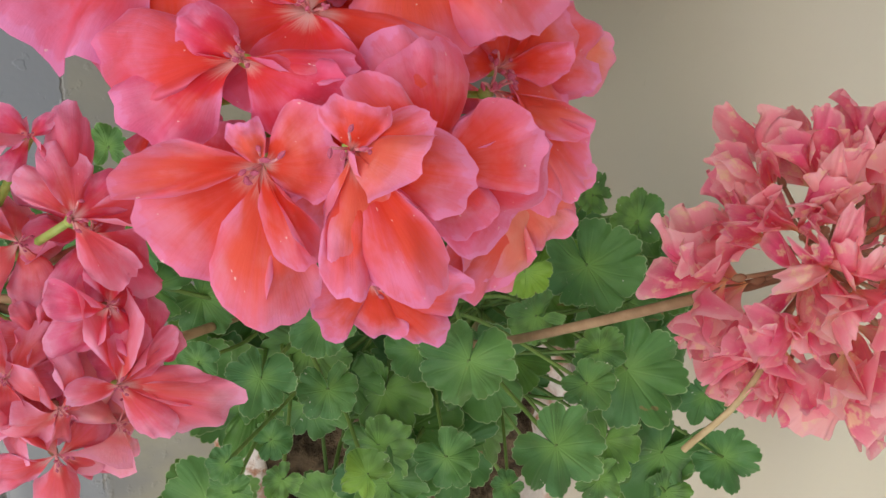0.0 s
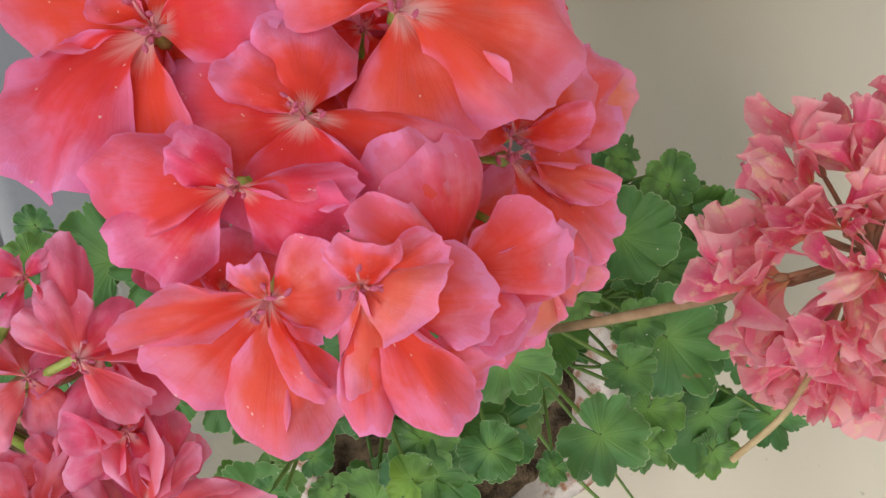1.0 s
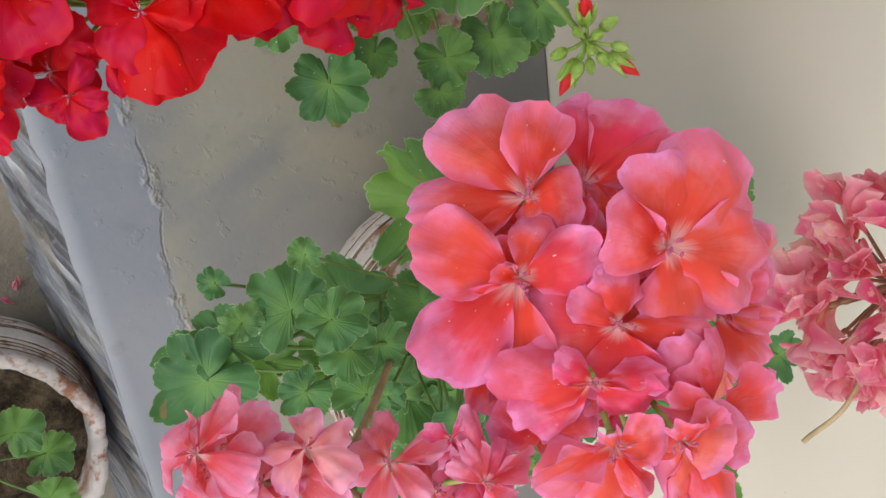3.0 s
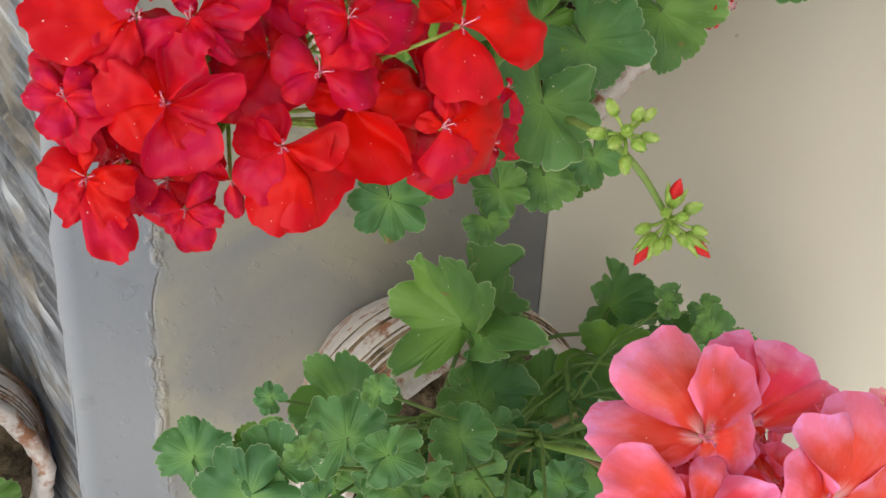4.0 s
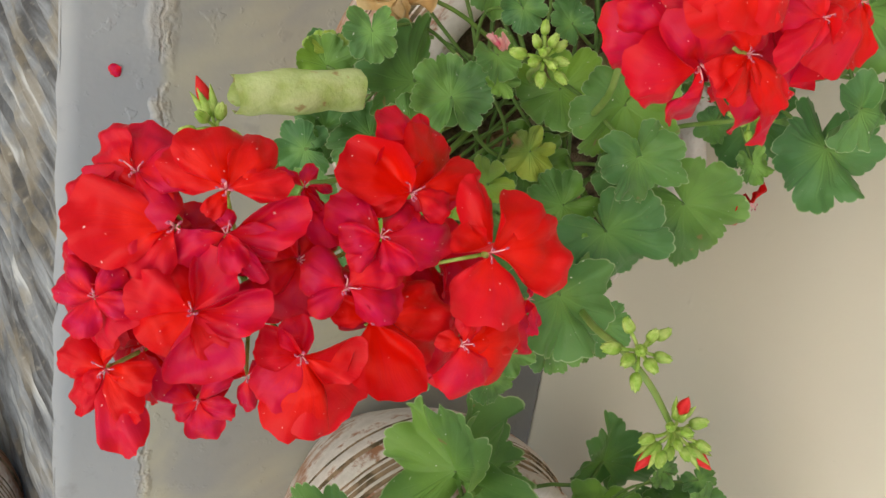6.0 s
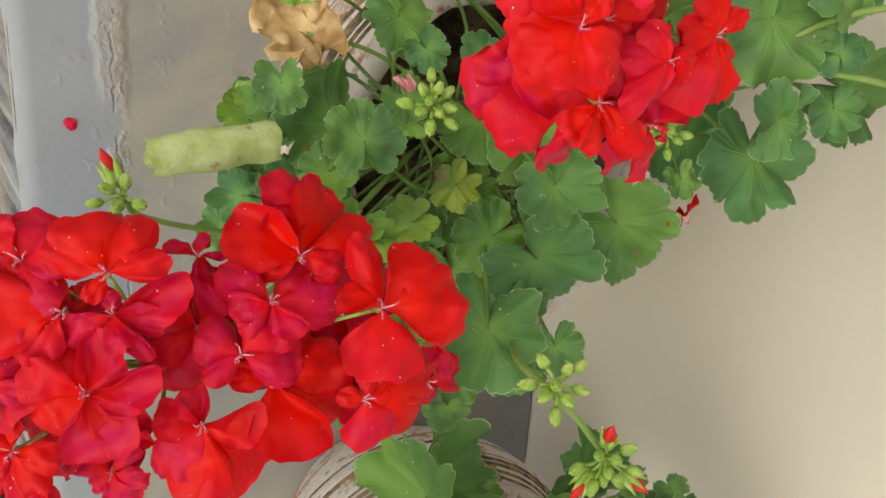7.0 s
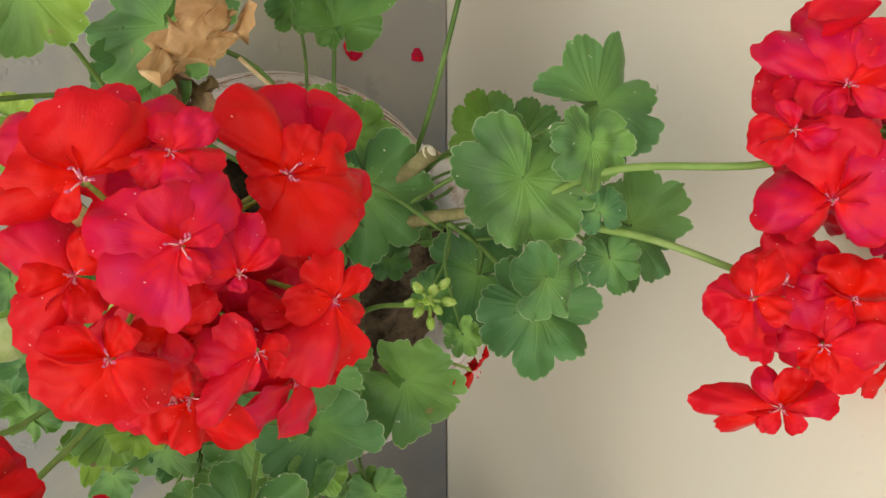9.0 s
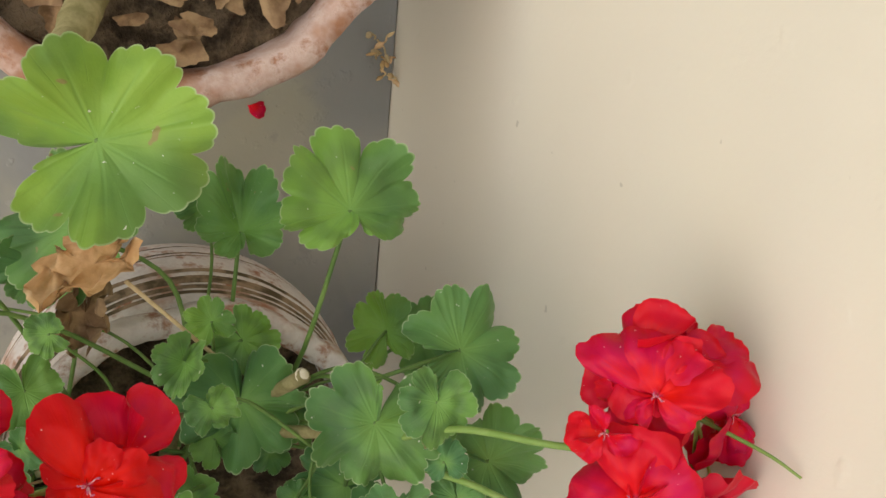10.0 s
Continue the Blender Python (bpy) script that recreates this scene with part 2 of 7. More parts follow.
def petal_material(name, heart, body, rim, flush, sheer, base_at, glow, pale, patches=None, gloss=0.07, streaks=0.22, sheen=0.12):
    """heart: at the claw; body; rim: at the edge; flush: the cooler tint of some petals; glow: the deep colour round the heart; pale: of aged petals."""
    m = Mat(name, 0.5 if gloss < 0.15 else 0.34, gloss)
    u, v = m.uv("petal")
    rnd, tone = m.chance(), m.tone()
    comb = m.t.nodes.new("ShaderNodeCombineXYZ")
    m.link(m.math("MULTIPLY", u, 13.0), comb.inputs[0])
    m.link(m.math("MULTIPLY", v, 1.5), comb.inputs[1])
    m.link(m.math("MULTIPLY", rnd, 37.0), comb.inputs[2])
    st = m.noise(1.0, 4, 0.6, comb.outputs[0])
    comb2 = m.t.nodes.new("ShaderNodeCombineXYZ")
    m.link(m.math("MULTIPLY", u, 42.0), comb2.inputs[0])
    m.link(m.math("MULTIPLY", v, 2.2), comb2.inputs[1])
    m.link(m.math("MULTIPLY", rnd, 91.0), comb2.inputs[2])
    fine = m.noise(1.0, 3, 0.6, comb2.outputs[0])
    vec = m.t.nodes.new("ShaderNodeVectorMath")
    vec.operation = "ADD"
    m.link(m.coords(), vec.inputs[0])
    off = m.t.nodes.new("ShaderNodeCombineXYZ")
    m.link(m.math("MULTIPLY", rnd, 53.0), off.inputs[0])
    m.link(off.outputs[0], vec.inputs[1])
    soft = m.noise(2.6, 4, 0.55, vec.outputs[0])
    col = m.mix(m.math("MULTIPLY", m.step(m.math("MULTIPLY_ADD", rnd, 0.35, tone), 0.45, 1.15), 0.9), body, flush)
    col = m.mix(m.math("MULTIPLY", m.step(soft, 0.42, 0.72), 0.42), col, m.mix(m.math("FRACT", m.math("MULTIPLY", rnd, 7.0)), rim, pale))
    inner = m.math("SUBTRACT", 1.0, m.step(m.math("MULTIPLY_ADD", st, 0.55, v), 0.45, 1.10))
    col = m.mix(m.math("MULTIPLY", inner, m.math("MULTIPLY_ADD", soft, 0.9, 0.25)), col, glow)
    col = m.mix(m.math("MULTIPLY", m.step(st, 0.48, 0.76), streaks), col, flush)
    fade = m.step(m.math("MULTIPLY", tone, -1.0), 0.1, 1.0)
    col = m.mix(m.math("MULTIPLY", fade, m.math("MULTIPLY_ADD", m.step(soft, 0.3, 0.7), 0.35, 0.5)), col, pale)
    # a narrow rim that runs in and out
    reach = m.math("MAXIMUM", v, m.math("MULTIPLY", m.math("ABSOLUTE", u), m.step(v, 0.2, 0.5)))
    reach = m.math("MULTIPLY_ADD", m.math("SUBTRACT", soft, 0.5), 0.45, m.math("MULTIPLY_ADD", m.math("SUBTRACT", st, 0.5), 0.15, reach))
    side = m.math("MAXIMUM", m.math("MULTIPLY", m.step(reach, 0.55, 1.02), 0.7), m.step(reach, 0.88, 0.98))
    col = m.mix(m.math("MULTIPLY", side, m.math("MULTIPLY_ADD", rnd, 0.40, 0.58)), col, rim)
    if patches:
        col = m.mix(m.math("MULTIPLY", m.step(m.noise(4.5, 3, 0.6, vec.outputs[0]), 0.54, 0.66), m.math("MULTIPLY_ADD", rnd, 0.5, 0.4)), col, patches)
    col = m.mix(m.math("MULTIPLY", m.step(fine, 0.52, 0.74), 0.5 * streaks), col, glow)
    claw = m.math("MULTIPLY_ADD", m.math("SUBTRACT", st, 0.5), 0.24, v)
    col = m.mix(m.math("MULTIPLY", m.math("SUBTRACT", 1.0, m.step(claw, 0.03, base_at)), 0.92), col, heart)
    # tiny pale dots in the colour imitate glints on the petal
    glint_flecks = m.math("MULTIPLY", m.step(m.noise(16, 2, 0.4, vec.outputs[0]), 0.758, 0.775), 0.7)
    col = m.mix(glint_flecks, col, (0.95, 0.72, 0.70))
    m.colour(col)
    m.bump(m.math("ADD", m.math("MULTIPLY", st, 0.6), m.math("ADD", m.math("MULTIPLY", fine, 0.5), m.math("MULTIPLY", m.noise(9, 4, 0.6), 0.9))), 0.22, 0.0012)
    m.b.inputs["Sheen Weight"].default_value = sheen
    m.b.inputs["Sheen Roughness"].default_value = 0.35
    m.b.inputs["Sheen Tint"].default_value = (1.0, 0.45, 0.55, 1)
    m.sheer(m.mix(0.25, col, glow), sheer)
    return m.m


def plain(name, a, b, scale, rough=0.6, sheer=0.0, bump=0.3):
    m = Mat(name, rough, 0.3)
    n = m.noise(scale, 5, 0.6)
    col = m.mix(m.step(n, 0.35, 0.68), a, b)
    m.colour(col)
    m.bump(n, bump, 0.002)
    if sheer:
        m.sheer(col, sheer)
    return m.m


WALL, SLAB, STONE, GROUND = wall_material(), slab_material(), stone_material(), ground_material()
CLAY_PINK = clay_material("pinkish_clay", (0.60, 0.48, 0.44), (0.44, 0.30, 0.25))
CLAY, GROOVE, SOIL, LEAF = clay_material("whitewashed_clay", (0.72, 0.68, 0.66), (0.55, 0.51, 0.49)), groove_material(), soil_material(), leaf_material()
RED = petal_material("red_petal", (0.62, 0.05, 0.13), (0.66, 0.006, 0.005), (0.63, 0.008, 0.018), (0.54, 0.008, 0.092), 0.25, 0.12, (0.84, 0.012, 0.004), (0.84, 0.02, 0.012), None, 0.16, 0.10, 0.06)
PINK = petal_material("salmon_petal", (0.92, 0.62, 0.62), (0.87, 0.108, 0.080), (0.92, 0.33, 0.66), (0.80, 0.046, 0.145), 0.28, 0.28, (0.80, 0.042, 0.012), (0.93, 0.40, 0.31), None, 0.12, 0.22, 0.06)
LILAC = petal_material("lilac_pink_petal", (0.94, 0.68, 0.70), (0.90, 0.190, 0.275), (0.94, 0.45, 0.72), (0.85, 0.085, 0.270), 0.34, 0.30, (0.80, 0.065, 0.040), (0.95, 0.56, 0.58), None, 0.12, 0.22, 0.08)
FADED = petal_material("faded_petal", (0.86, 0.66, 0.34), (0.92, 0.190, 0.345), (0.97, 0.60, 0.66), (0.82, 0.050, 0.260), 0.46, 0.36, (0.90, 0.22, 0.24), (0.97, 0.70, 0.62), (0.96, 0.78, 0.56), 0.10, 0.4, 0.10)
STALK = plain("green_stalk", (0.15, 0.26, 0.055), (0.23, 0.33, 0.10), 60, 0.5)
LEAF_STALK = plain("leaf_stalk_green", (0.085, 0.165, 0.040), (0.15, 0.25, 0.065), 60, 0.5)
WOODY = plain("woody_stem", (0.17, 0.15, 0.06), (0.33, 0.29, 0.15), 70, 0.7)
CALYX = plain("calyx_green", (0.27, 0.46, 0.07), (0.50, 0.64, 0.20), 220, 0.45, 0.22)
BROWN_STALK = plain("reddish_stalk", (0.28, 0.17, 0.10), (0.40, 0.26, 0.16), 90, 0.6)
DRY = plain("dry_leaf", (0.55, 0.34, 0.15), (0.80, 0.62, 0.36), 60, 0.8, 0.2, 0.6)
BUD_RED = plain("bud_red", (0.62, 0.012, 0.015), (0.75, 0.03, 0.035), 120, 0.5, 0.15)
DRY_BROWN = plain("brown_dry_leaf", (0.58, 0.35, 0.17), (0.84, 0.60, 0.36), 60, 0.8, 0.2, 0.6)
LITTER = plain("brown_litter", (0.17, 0.10, 0.055), (0.40, 0.27, 0.15), 50, 0.9, 0.0, 0.6)
STRAW = plain("dry_straw", (0.40, 0.30, 0.16), (0.58, 0.46, 0.28), 120, 0.7)


def pale_material():
    m = Mat("pale_rolled_leaf", 0.6, 0.3)
    n = m.noise(70, 5, 0.6)
    col = m.mix(m.step(n, 0.35, 0.68), (0.42, 0.54, 0.17), (0.60, 0.68, 0.34))
    col = m.mix(m.math("MULTIPLY", m.step(m.noise(110, 3), 0.63, 0.70), 0.75), col, (0.42, 0.27, 0.12))
    m.colour(col)
    m.bump(m.math("ADD", n, m.noise(30, 3)), 0.6, 0.004)
    m.sheer(col, 0.2)
    return m.m


PALE = pale_material()
ANTHER = plain("anther", (0.42, 0.05, 0.13), (0.66, 0.18, 0.28), 400, 0.6)
STYLE = plain("pale_filament", (0.70, 0.22, 0.28), (0.82, 0.45, 0.46), 300, 0.5)
RED_STYLE = plain("red_filament", (0.80, 0.30, 0.36), (0.92, 0.62, 0.64), 300, 0.5)
CUT = plain("cut_stem_end", (0.62, 0.56, 0.42), (0.75, 0.70, 0.58), 200, 0.8)


# ---------------------------------------------------------------- mesh helpers
def unit(v):
    return Vector(v).normalized()


def finish(name, bm, material, parent=None, label="", smooth=True):
    mesh = bpy.data.meshes.new(name)
    bm.to_mesh(mesh)
    bm.free()
    if smooth:
        for p in mesh.polygons:
            p.use_smooth = True
    for mat in material if isinstance(material, (list, tuple)) else (material,):
        mesh.materials.append(mat)
    ob = new(name, mesh)
    if parent is not None:
        ob.parent = parent
    if label:
        tagged(ob, label=label)
    return ob


def part(name, bm, material, parent, label=""):
    return finish(name, bm, material, parent, label)


def bend(points, steps):
    """A smooth line through the points."""
    pts = [Vector(p) for p in points]
    pts = [pts[0] * 2 - pts[1]] + pts + [pts[-1] * 2 - pts[-2]]
    line = []
    for i in range(1, len(pts) - 2):
        a, b, c, d = pts[i - 1:i + 3]
        for k in range(steps):
            t = k / steps
            line.append(0.5 * (2 * b + (c - a) * t + (2 * a - 5 * b + 4 * c - d) * t * t + (3 * b - a - 3 * c + d) * t ** 3))
    line.append(pts[-2])
    return line


def add_tube(bm, points, r0, r1, sides=7, steps=5, knobs=0.0):
    line = bend(points, steps)
    rings = []
    n = len(line)
    for i, p in enumerate(line):
        d = (line[min(i + 1, n - 1)] - line[max(i - 1, 0)]).normalized()
        x = d.cross(Vector((0.31, 0.52, 0.79))).normalized()
        y = d.cross(x)
        r = r0 + (r1 - r0) * i / (n - 1)
        r *= 1 + knobs * (noise.noise(p * 90) + 0.5 * noise.noise(p * 260))
        rings.append([bm.verts.new(p + (x * math.cos(a) + y * math.sin(a)) * r) for a in (2 * math.pi * k / sides for k in range(sides))])
    for a, b in zip(rings, rings[1:]):
        for k in range(sides):
            bm.faces.new((a[k], a[(k + 1) % sides], b[(k + 1) % sides], b[k]))
    bm.faces.new(rings[0][::-1])
    bm.faces.new(rings[-1])
    return bm


def tube(points, r0, r1, sides=7, steps=5, knobs=0.0):
    return add_tube(bmesh.new(), points, r0, r1, sides, steps, knobs)


def add_egg(bm, at, axis, length, radius, seg=8, rings=6, tip=0.35):
    """A bud-like body that stands on at and points along axis."""
    z = unit(axis)
    x = z.cross(Vector((0.3, 0.5, 0.8))).normalized()
    y = z.cross(x)
    last = None
    for i in range(rings + 1):
        t = i / rings
        r = radius * (math.sin(math.pi * (0.06 + 0.90 * t)) ** 0.8) * (1 - tip * t)
        ring = [bm.verts.new(Vector(at) + z * (t * length) + (x * math.cos(a) + y * math.sin(a)) * r) for a in (2 * math.pi * k / seg for k in range(seg))]
        if last:
            for k in range(seg):
                bm.faces.new((last[k], last[(k + 1) % seg], ring[(k + 1) % seg], ring[k]))
        else:
            bm.faces.new(ring[::-1])
        last = ring
    bm.faces.new(last)
    return bm


# ---------------------------------------------------------------- the setting
def build_wall():
    bm = bmesh.new()
    ny, nz = 110, 70
    grid = []
    for j in range(nz + 1):
        for i in range(ny + 1):
            y, z = -2.5 + 6.0 * i / ny, -0.18 + 3.2 * j / nz
            grid.append(bm.verts.new((0.0025 * noise.noise((y * 3, z * 3, 2.0)), y, z)))
    for j in range(nz):
        for i in range(ny):
            a = j * (ny + 1) + i
            bm.faces.new((grid[a + 1], grid[a], grid[a + ny + 1], grid[a + ny + 2]))
    back = [bm.verts.new((0.22, y, z)) for y, z in ((-2.5, -0.18), (3.5, -0.18), (3.5, 3.02), (-2.5, 3.02))]
    bm.faces.new(back)
    front = [grid[0], grid[ny], grid[-1], grid[nz * (ny + 1)]]
    for k in range(4):
        bm.faces.new((front[k], back[k], back[(k + 1) % 4], front[(k + 1) % 4]))
    ob = finish("wall_east", bm, WALL)
    return tagged(ob, "cream painted plaster wall with small specks and bumps", "wall", kind="structure")


def build_ledge():
    """The raised cement slab along the wall with its hand-dressed stone edge."""
    bm = bmesh.new()
    nx, ny = 60, 300
    y0, y1 = -2.4, 3.4
    rows = []
    for i in range(ny + 1):
        y = y0 + (y1 - y0) * i / ny
        row = []
        for j in range(nx + 1):
            x = -0.44 + 0.438 * j / nx
            edge = 0.004 * noise.noise((y * 40, 1.0, 0)) * max(0, 1 - j / 2)
            z = 0.0012 * noise.noise((x * 9, y * 9, 0.5)) - (0.004 if j == 0 else 0.0)
            row.append(bm.verts.new((x + edge, y, z)))
        rows.append(row)
    for a, b in zip(rows, rows[1:]):
        for j in range(nx):
            bm.faces.new((a[j], a[j + 1], b[j + 1], b[j]))
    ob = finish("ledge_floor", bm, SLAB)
    tagged(ob, "grey cement slab with yellow stains and an old joint line", "ledge", kind="structure")
    # the chiselled face
    bm = bmesh.new()
    ny, nz = 1400, 26
    y0, y1 = -0.6, 1.6
    rows = []
    for i in range(ny + 1):
        y = y0 + (y1 - y0) * i / ny
        row = []
        for j in range(nz + 1):
            t = j / nz
            x, z = -0.4385 - 0.034 * t ** 0.9, -0.003 - 0.177 * t
            s = (y - 0.060 * t) * 62 + 0.7 * noise.noise((y * 9, t * 1.5, 3.1)) + 0.25 * noise.noise((y * 40, t * 4, 1.1))
            ridge = (0.5 - 0.5 * math.cos(2 * math.pi * s)) ** 0.7
            d = 0.0085 * (ridge - 0.5) * (0.5 + 1.0 * abs(noise.noise((y * 14, t * 3, 7.7)))) + 0.0022 * noise.noise((y * 32, t * 6, 1.3))
            d *= min(1.0, 0.03 + 4 * t)
            row.append(bm.verts.new((x - d, y, z + 0.35 * d)))
        rows.append(row)
    for a, b in zip(rows, rows[1:]):
        for j in range(nz):
            bm.faces.new((a[j], b[j], b[j + 1], a[j + 1]))
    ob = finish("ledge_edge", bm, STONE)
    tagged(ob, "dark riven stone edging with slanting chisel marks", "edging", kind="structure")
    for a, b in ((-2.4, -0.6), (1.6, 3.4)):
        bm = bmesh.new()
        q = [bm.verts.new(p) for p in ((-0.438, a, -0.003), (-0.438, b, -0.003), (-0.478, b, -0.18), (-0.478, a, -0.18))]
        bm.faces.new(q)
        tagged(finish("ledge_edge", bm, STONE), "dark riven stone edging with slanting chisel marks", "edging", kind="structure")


def build_ground():
    bm = bmesh.new()
    n = 90
    xs = [-0.44 - 60 * (i / n) ** 4 for i in range(n + 1)]
    xs = [60.0, 0.3] + xs
    ys = [0.4 + 60 * abs(s) ** 4 * (1 if s > 0 else -1) for s in (k / 40 - 1 for k in range(81))]
    rows = [[bm.verts.new((x, y, -0.18 + (0.004 * noise.noise((x * 6, y * 6, 4)) if x < -0.44 else 0))) for x in xs] for y in ys]
    for a, b in zip(rows, rows[1:]):
        for j in range(len(xs) - 1):
            bm.faces.new((a[j + 1], a[j], b[j], b[j + 1]))
    tagged(finish("ground", bm, GROUND), "rough brownish cement ground below the ledge", "ground", kind="structure")


build_wall()
build_ledge()
build_ground()


# ---------------------------------------------------------------- pots
def flower_pot(at, rim, height, belly, label, seed, fill, shoulder=0.72, clay=CLAY):
    """A thrown bowl-bellied pot: body with incised grooves, rolled rim, soil."""
    pot = new("flower_pot")
    pot.location = at
    prof = [(0.0, 0.002), (rim * 0.57, 0.0), (rim * 0.60, 0.006)]
    n = 40
    for i in range(1, n + 1):
        t = i / n
        z = 0.006 + (height - 0.03) * t
        r = rim * 0.60 + (belly - rim * 0.60) * math.sin(min(t / shoulder, 1.0) * math.pi / 2)
        if t > shoulder:
            r = belly + (rim * 0.985 - belly) * ((t - shoulder) / (1 - shoulder)) ** 1.6
        prof.append((r, z))
    # incised grooves: pairs low on the belly, a band of four below the rim
    marks = [0.55, 0.63, 0.65, 0.745, 0.775, 0.795, 0.82, 0.84]
    bm = bmesh.new()
    seg = 96
    fine = []
    for (r, z) in prof[3:]:
        fine.append((r, z))
    dense = []
    for (ra, za), (rb, zb) in zip(fine, fine[1:]):
        for k in range(4):
            w = k / 4
            dense.append((ra + (rb - ra) * w, za + (zb - za) * w))
    dense.append(fine[-1])
    rings = []
    lines = prof[:3] + dense
    for r, z in lines:
        t = z / height
        cut = max((math.exp(-((t - mk) / 0.006) ** 2) for mk in marks), default=0)
        ring = []
        for k in range(seg):
            a = 2 * math.pi * k / seg
            wob = 1 + 0.012 * noise.noise((math.cos(a) * 1.4, math.sin(a) * 1.4, z * 9 + seed)) + 0.004 * noise.noise((math.cos(a) * 9, math.sin(a) * 9, z * 60 + seed))
            rr = (r - 0.0022 * cut) * wob
            ring.append(bm.verts.new((rr * math.cos(a), rr * math.sin(a), z)))
        rings.append((ring, cut))
    for (a, ca), (b, cb) in zip(rings, rings[1:]):
        for k in range(seg):
            f = bm.faces.new((a[k], a[(k + 1) % seg], b[(k + 1) % seg], b[k]))
            f.material_index = 1 if max(ca, cb) > 0.5 else 0
    bm.faces.new(rings[0][0][::-1])
    part("body", bm, (clay, GROOVE), pot, "white-washed terracotta body with incised grooves")
    # rolled, chipped rim
    bm = bmesh.new()
    shape = [(rim * 0.985, height - 0.026), (rim * 0.995, height - 0.021), (rim * 1.04, height - 0.016), (rim * 1.05, height - 0.006), (rim * 1.035, height - 0.001), (rim * 0.985, height), (rim * 0.935, height - 0.001), (rim * 0.915, height - 0.005), (rim * 0.905, height - 0.014), (rim * 0.895, height - 0.05)]
    rings = []
    for r, z in shape:
        ring = []
        for k in range(seg):
            a = 2 * math.pi * k / seg
            c, s = math.cos(a), math.sin(a)
            chip = 0.005 * noise.noise((c * 3.2, s * 3.2, seed + 5)) + 0.0035 * noise.noise((c * 11, s * 11, z * 50 + seed))
            ring.append(bm.verts.new(((r + chip) * c, (r + chip) * s, z + chip * 0.7)))
        rings.append(ring)
    for a, b in zip(rings, rings[1:]):
        for k in range(seg):
            bm.faces.new((a[k], a[(k + 1) % seg], b[(k + 1) % seg], b[k]))
    part("rim", bm, clay, pot, "chipped rolled clay rim")
    bm = bmesh.new()
    n = 46
    rows = []
    rs = rim * 0.905
    for i in range(n + 1):
        row = []
        for j in range(n + 1):
            u, v = 2 * i / n - 1, 2 * j / n - 1
            x, y = u * math.sqrt(1 - v * v / 2) * rs, v * math.sqrt(1 - u * u / 2) * rs
            row.append(bm.verts.new((x, y, fill + 0.010 * noise.noise((x * 22, y * 22, seed)) + 0.007 * noise.noise((x * 70, y * 70, seed)))))
        rows.append(row)
    for a, b in zip(rows, rows[1:]):
        for j in range(n):
            bm.faces.new((a[j], b[j], b[j + 1], a[j + 1]))
    part("soil", bm, SOIL, pot, "dry crumbly brown soil")
    return tagged(pot, label, "flower pot", group="pots along the wall")


flower_pot((-0.175, 0.278, 0.0), 0.115, 0.186, 0.127, "white-washed terracotta pot with dark incised rings", 1.0, 0.152, 0.84)
flower_pot((-0.188, 0.652, 0.0), 0.102, 0.224, 0.113, "white-washed terracotta pot with grooves and chipped rim", 4.0, 0.195)
flower_pot((-0.214, 0.995, 0.0), 0.128, 0.210, 0.128, "wide terracotta pot with pinkish rim and dry soil", 8.0, 0.188, clay=CLAY_PINK)
flower_pot((-0.562, 0.225, -0.18), 0.100, 0.160, 0.108, "terracotta pot with white rim on the lower ground", 11.0, 0.135)


# ---------------------------------------------------------------- plant parts
def outline(th, seed):
    """Radius of a geranium leaf's edge at the angle th from its tip: seven lobes, each with rounded teeth."""
    lobe = radians(47)
    a = abs(th)
    r = 0.96 + 0.04 * math.cos(th)
    s = (th + lobe / 2) / lobe
    between = abs((s % 1.0) * 2 - 1)
    depth = 0.15 + 0.20 * abs(noise.noise((seed, round(s) * 1.7, 0.7)))
    r *= 1 - depth * between ** 3.4
    r *= 0.965 + 0.062 * abs(math.sin(th / lobe * math.pi * 5.0 + 1.57)) ** 0.75 * (0.7 + 0.6 * noise.noise((th * 3, seed, 4.0)))
    r *= 1 + 0.12 * noise.noise((math.cos(th) * 1.5, math.sin(th) * 1.7, seed * 3.7))
    if a > radians(150):
        w = (a - radians(150)) / radians(30)
        r *= 1 - 0.90 * w ** 3.2 - 0.10 * w
    return r


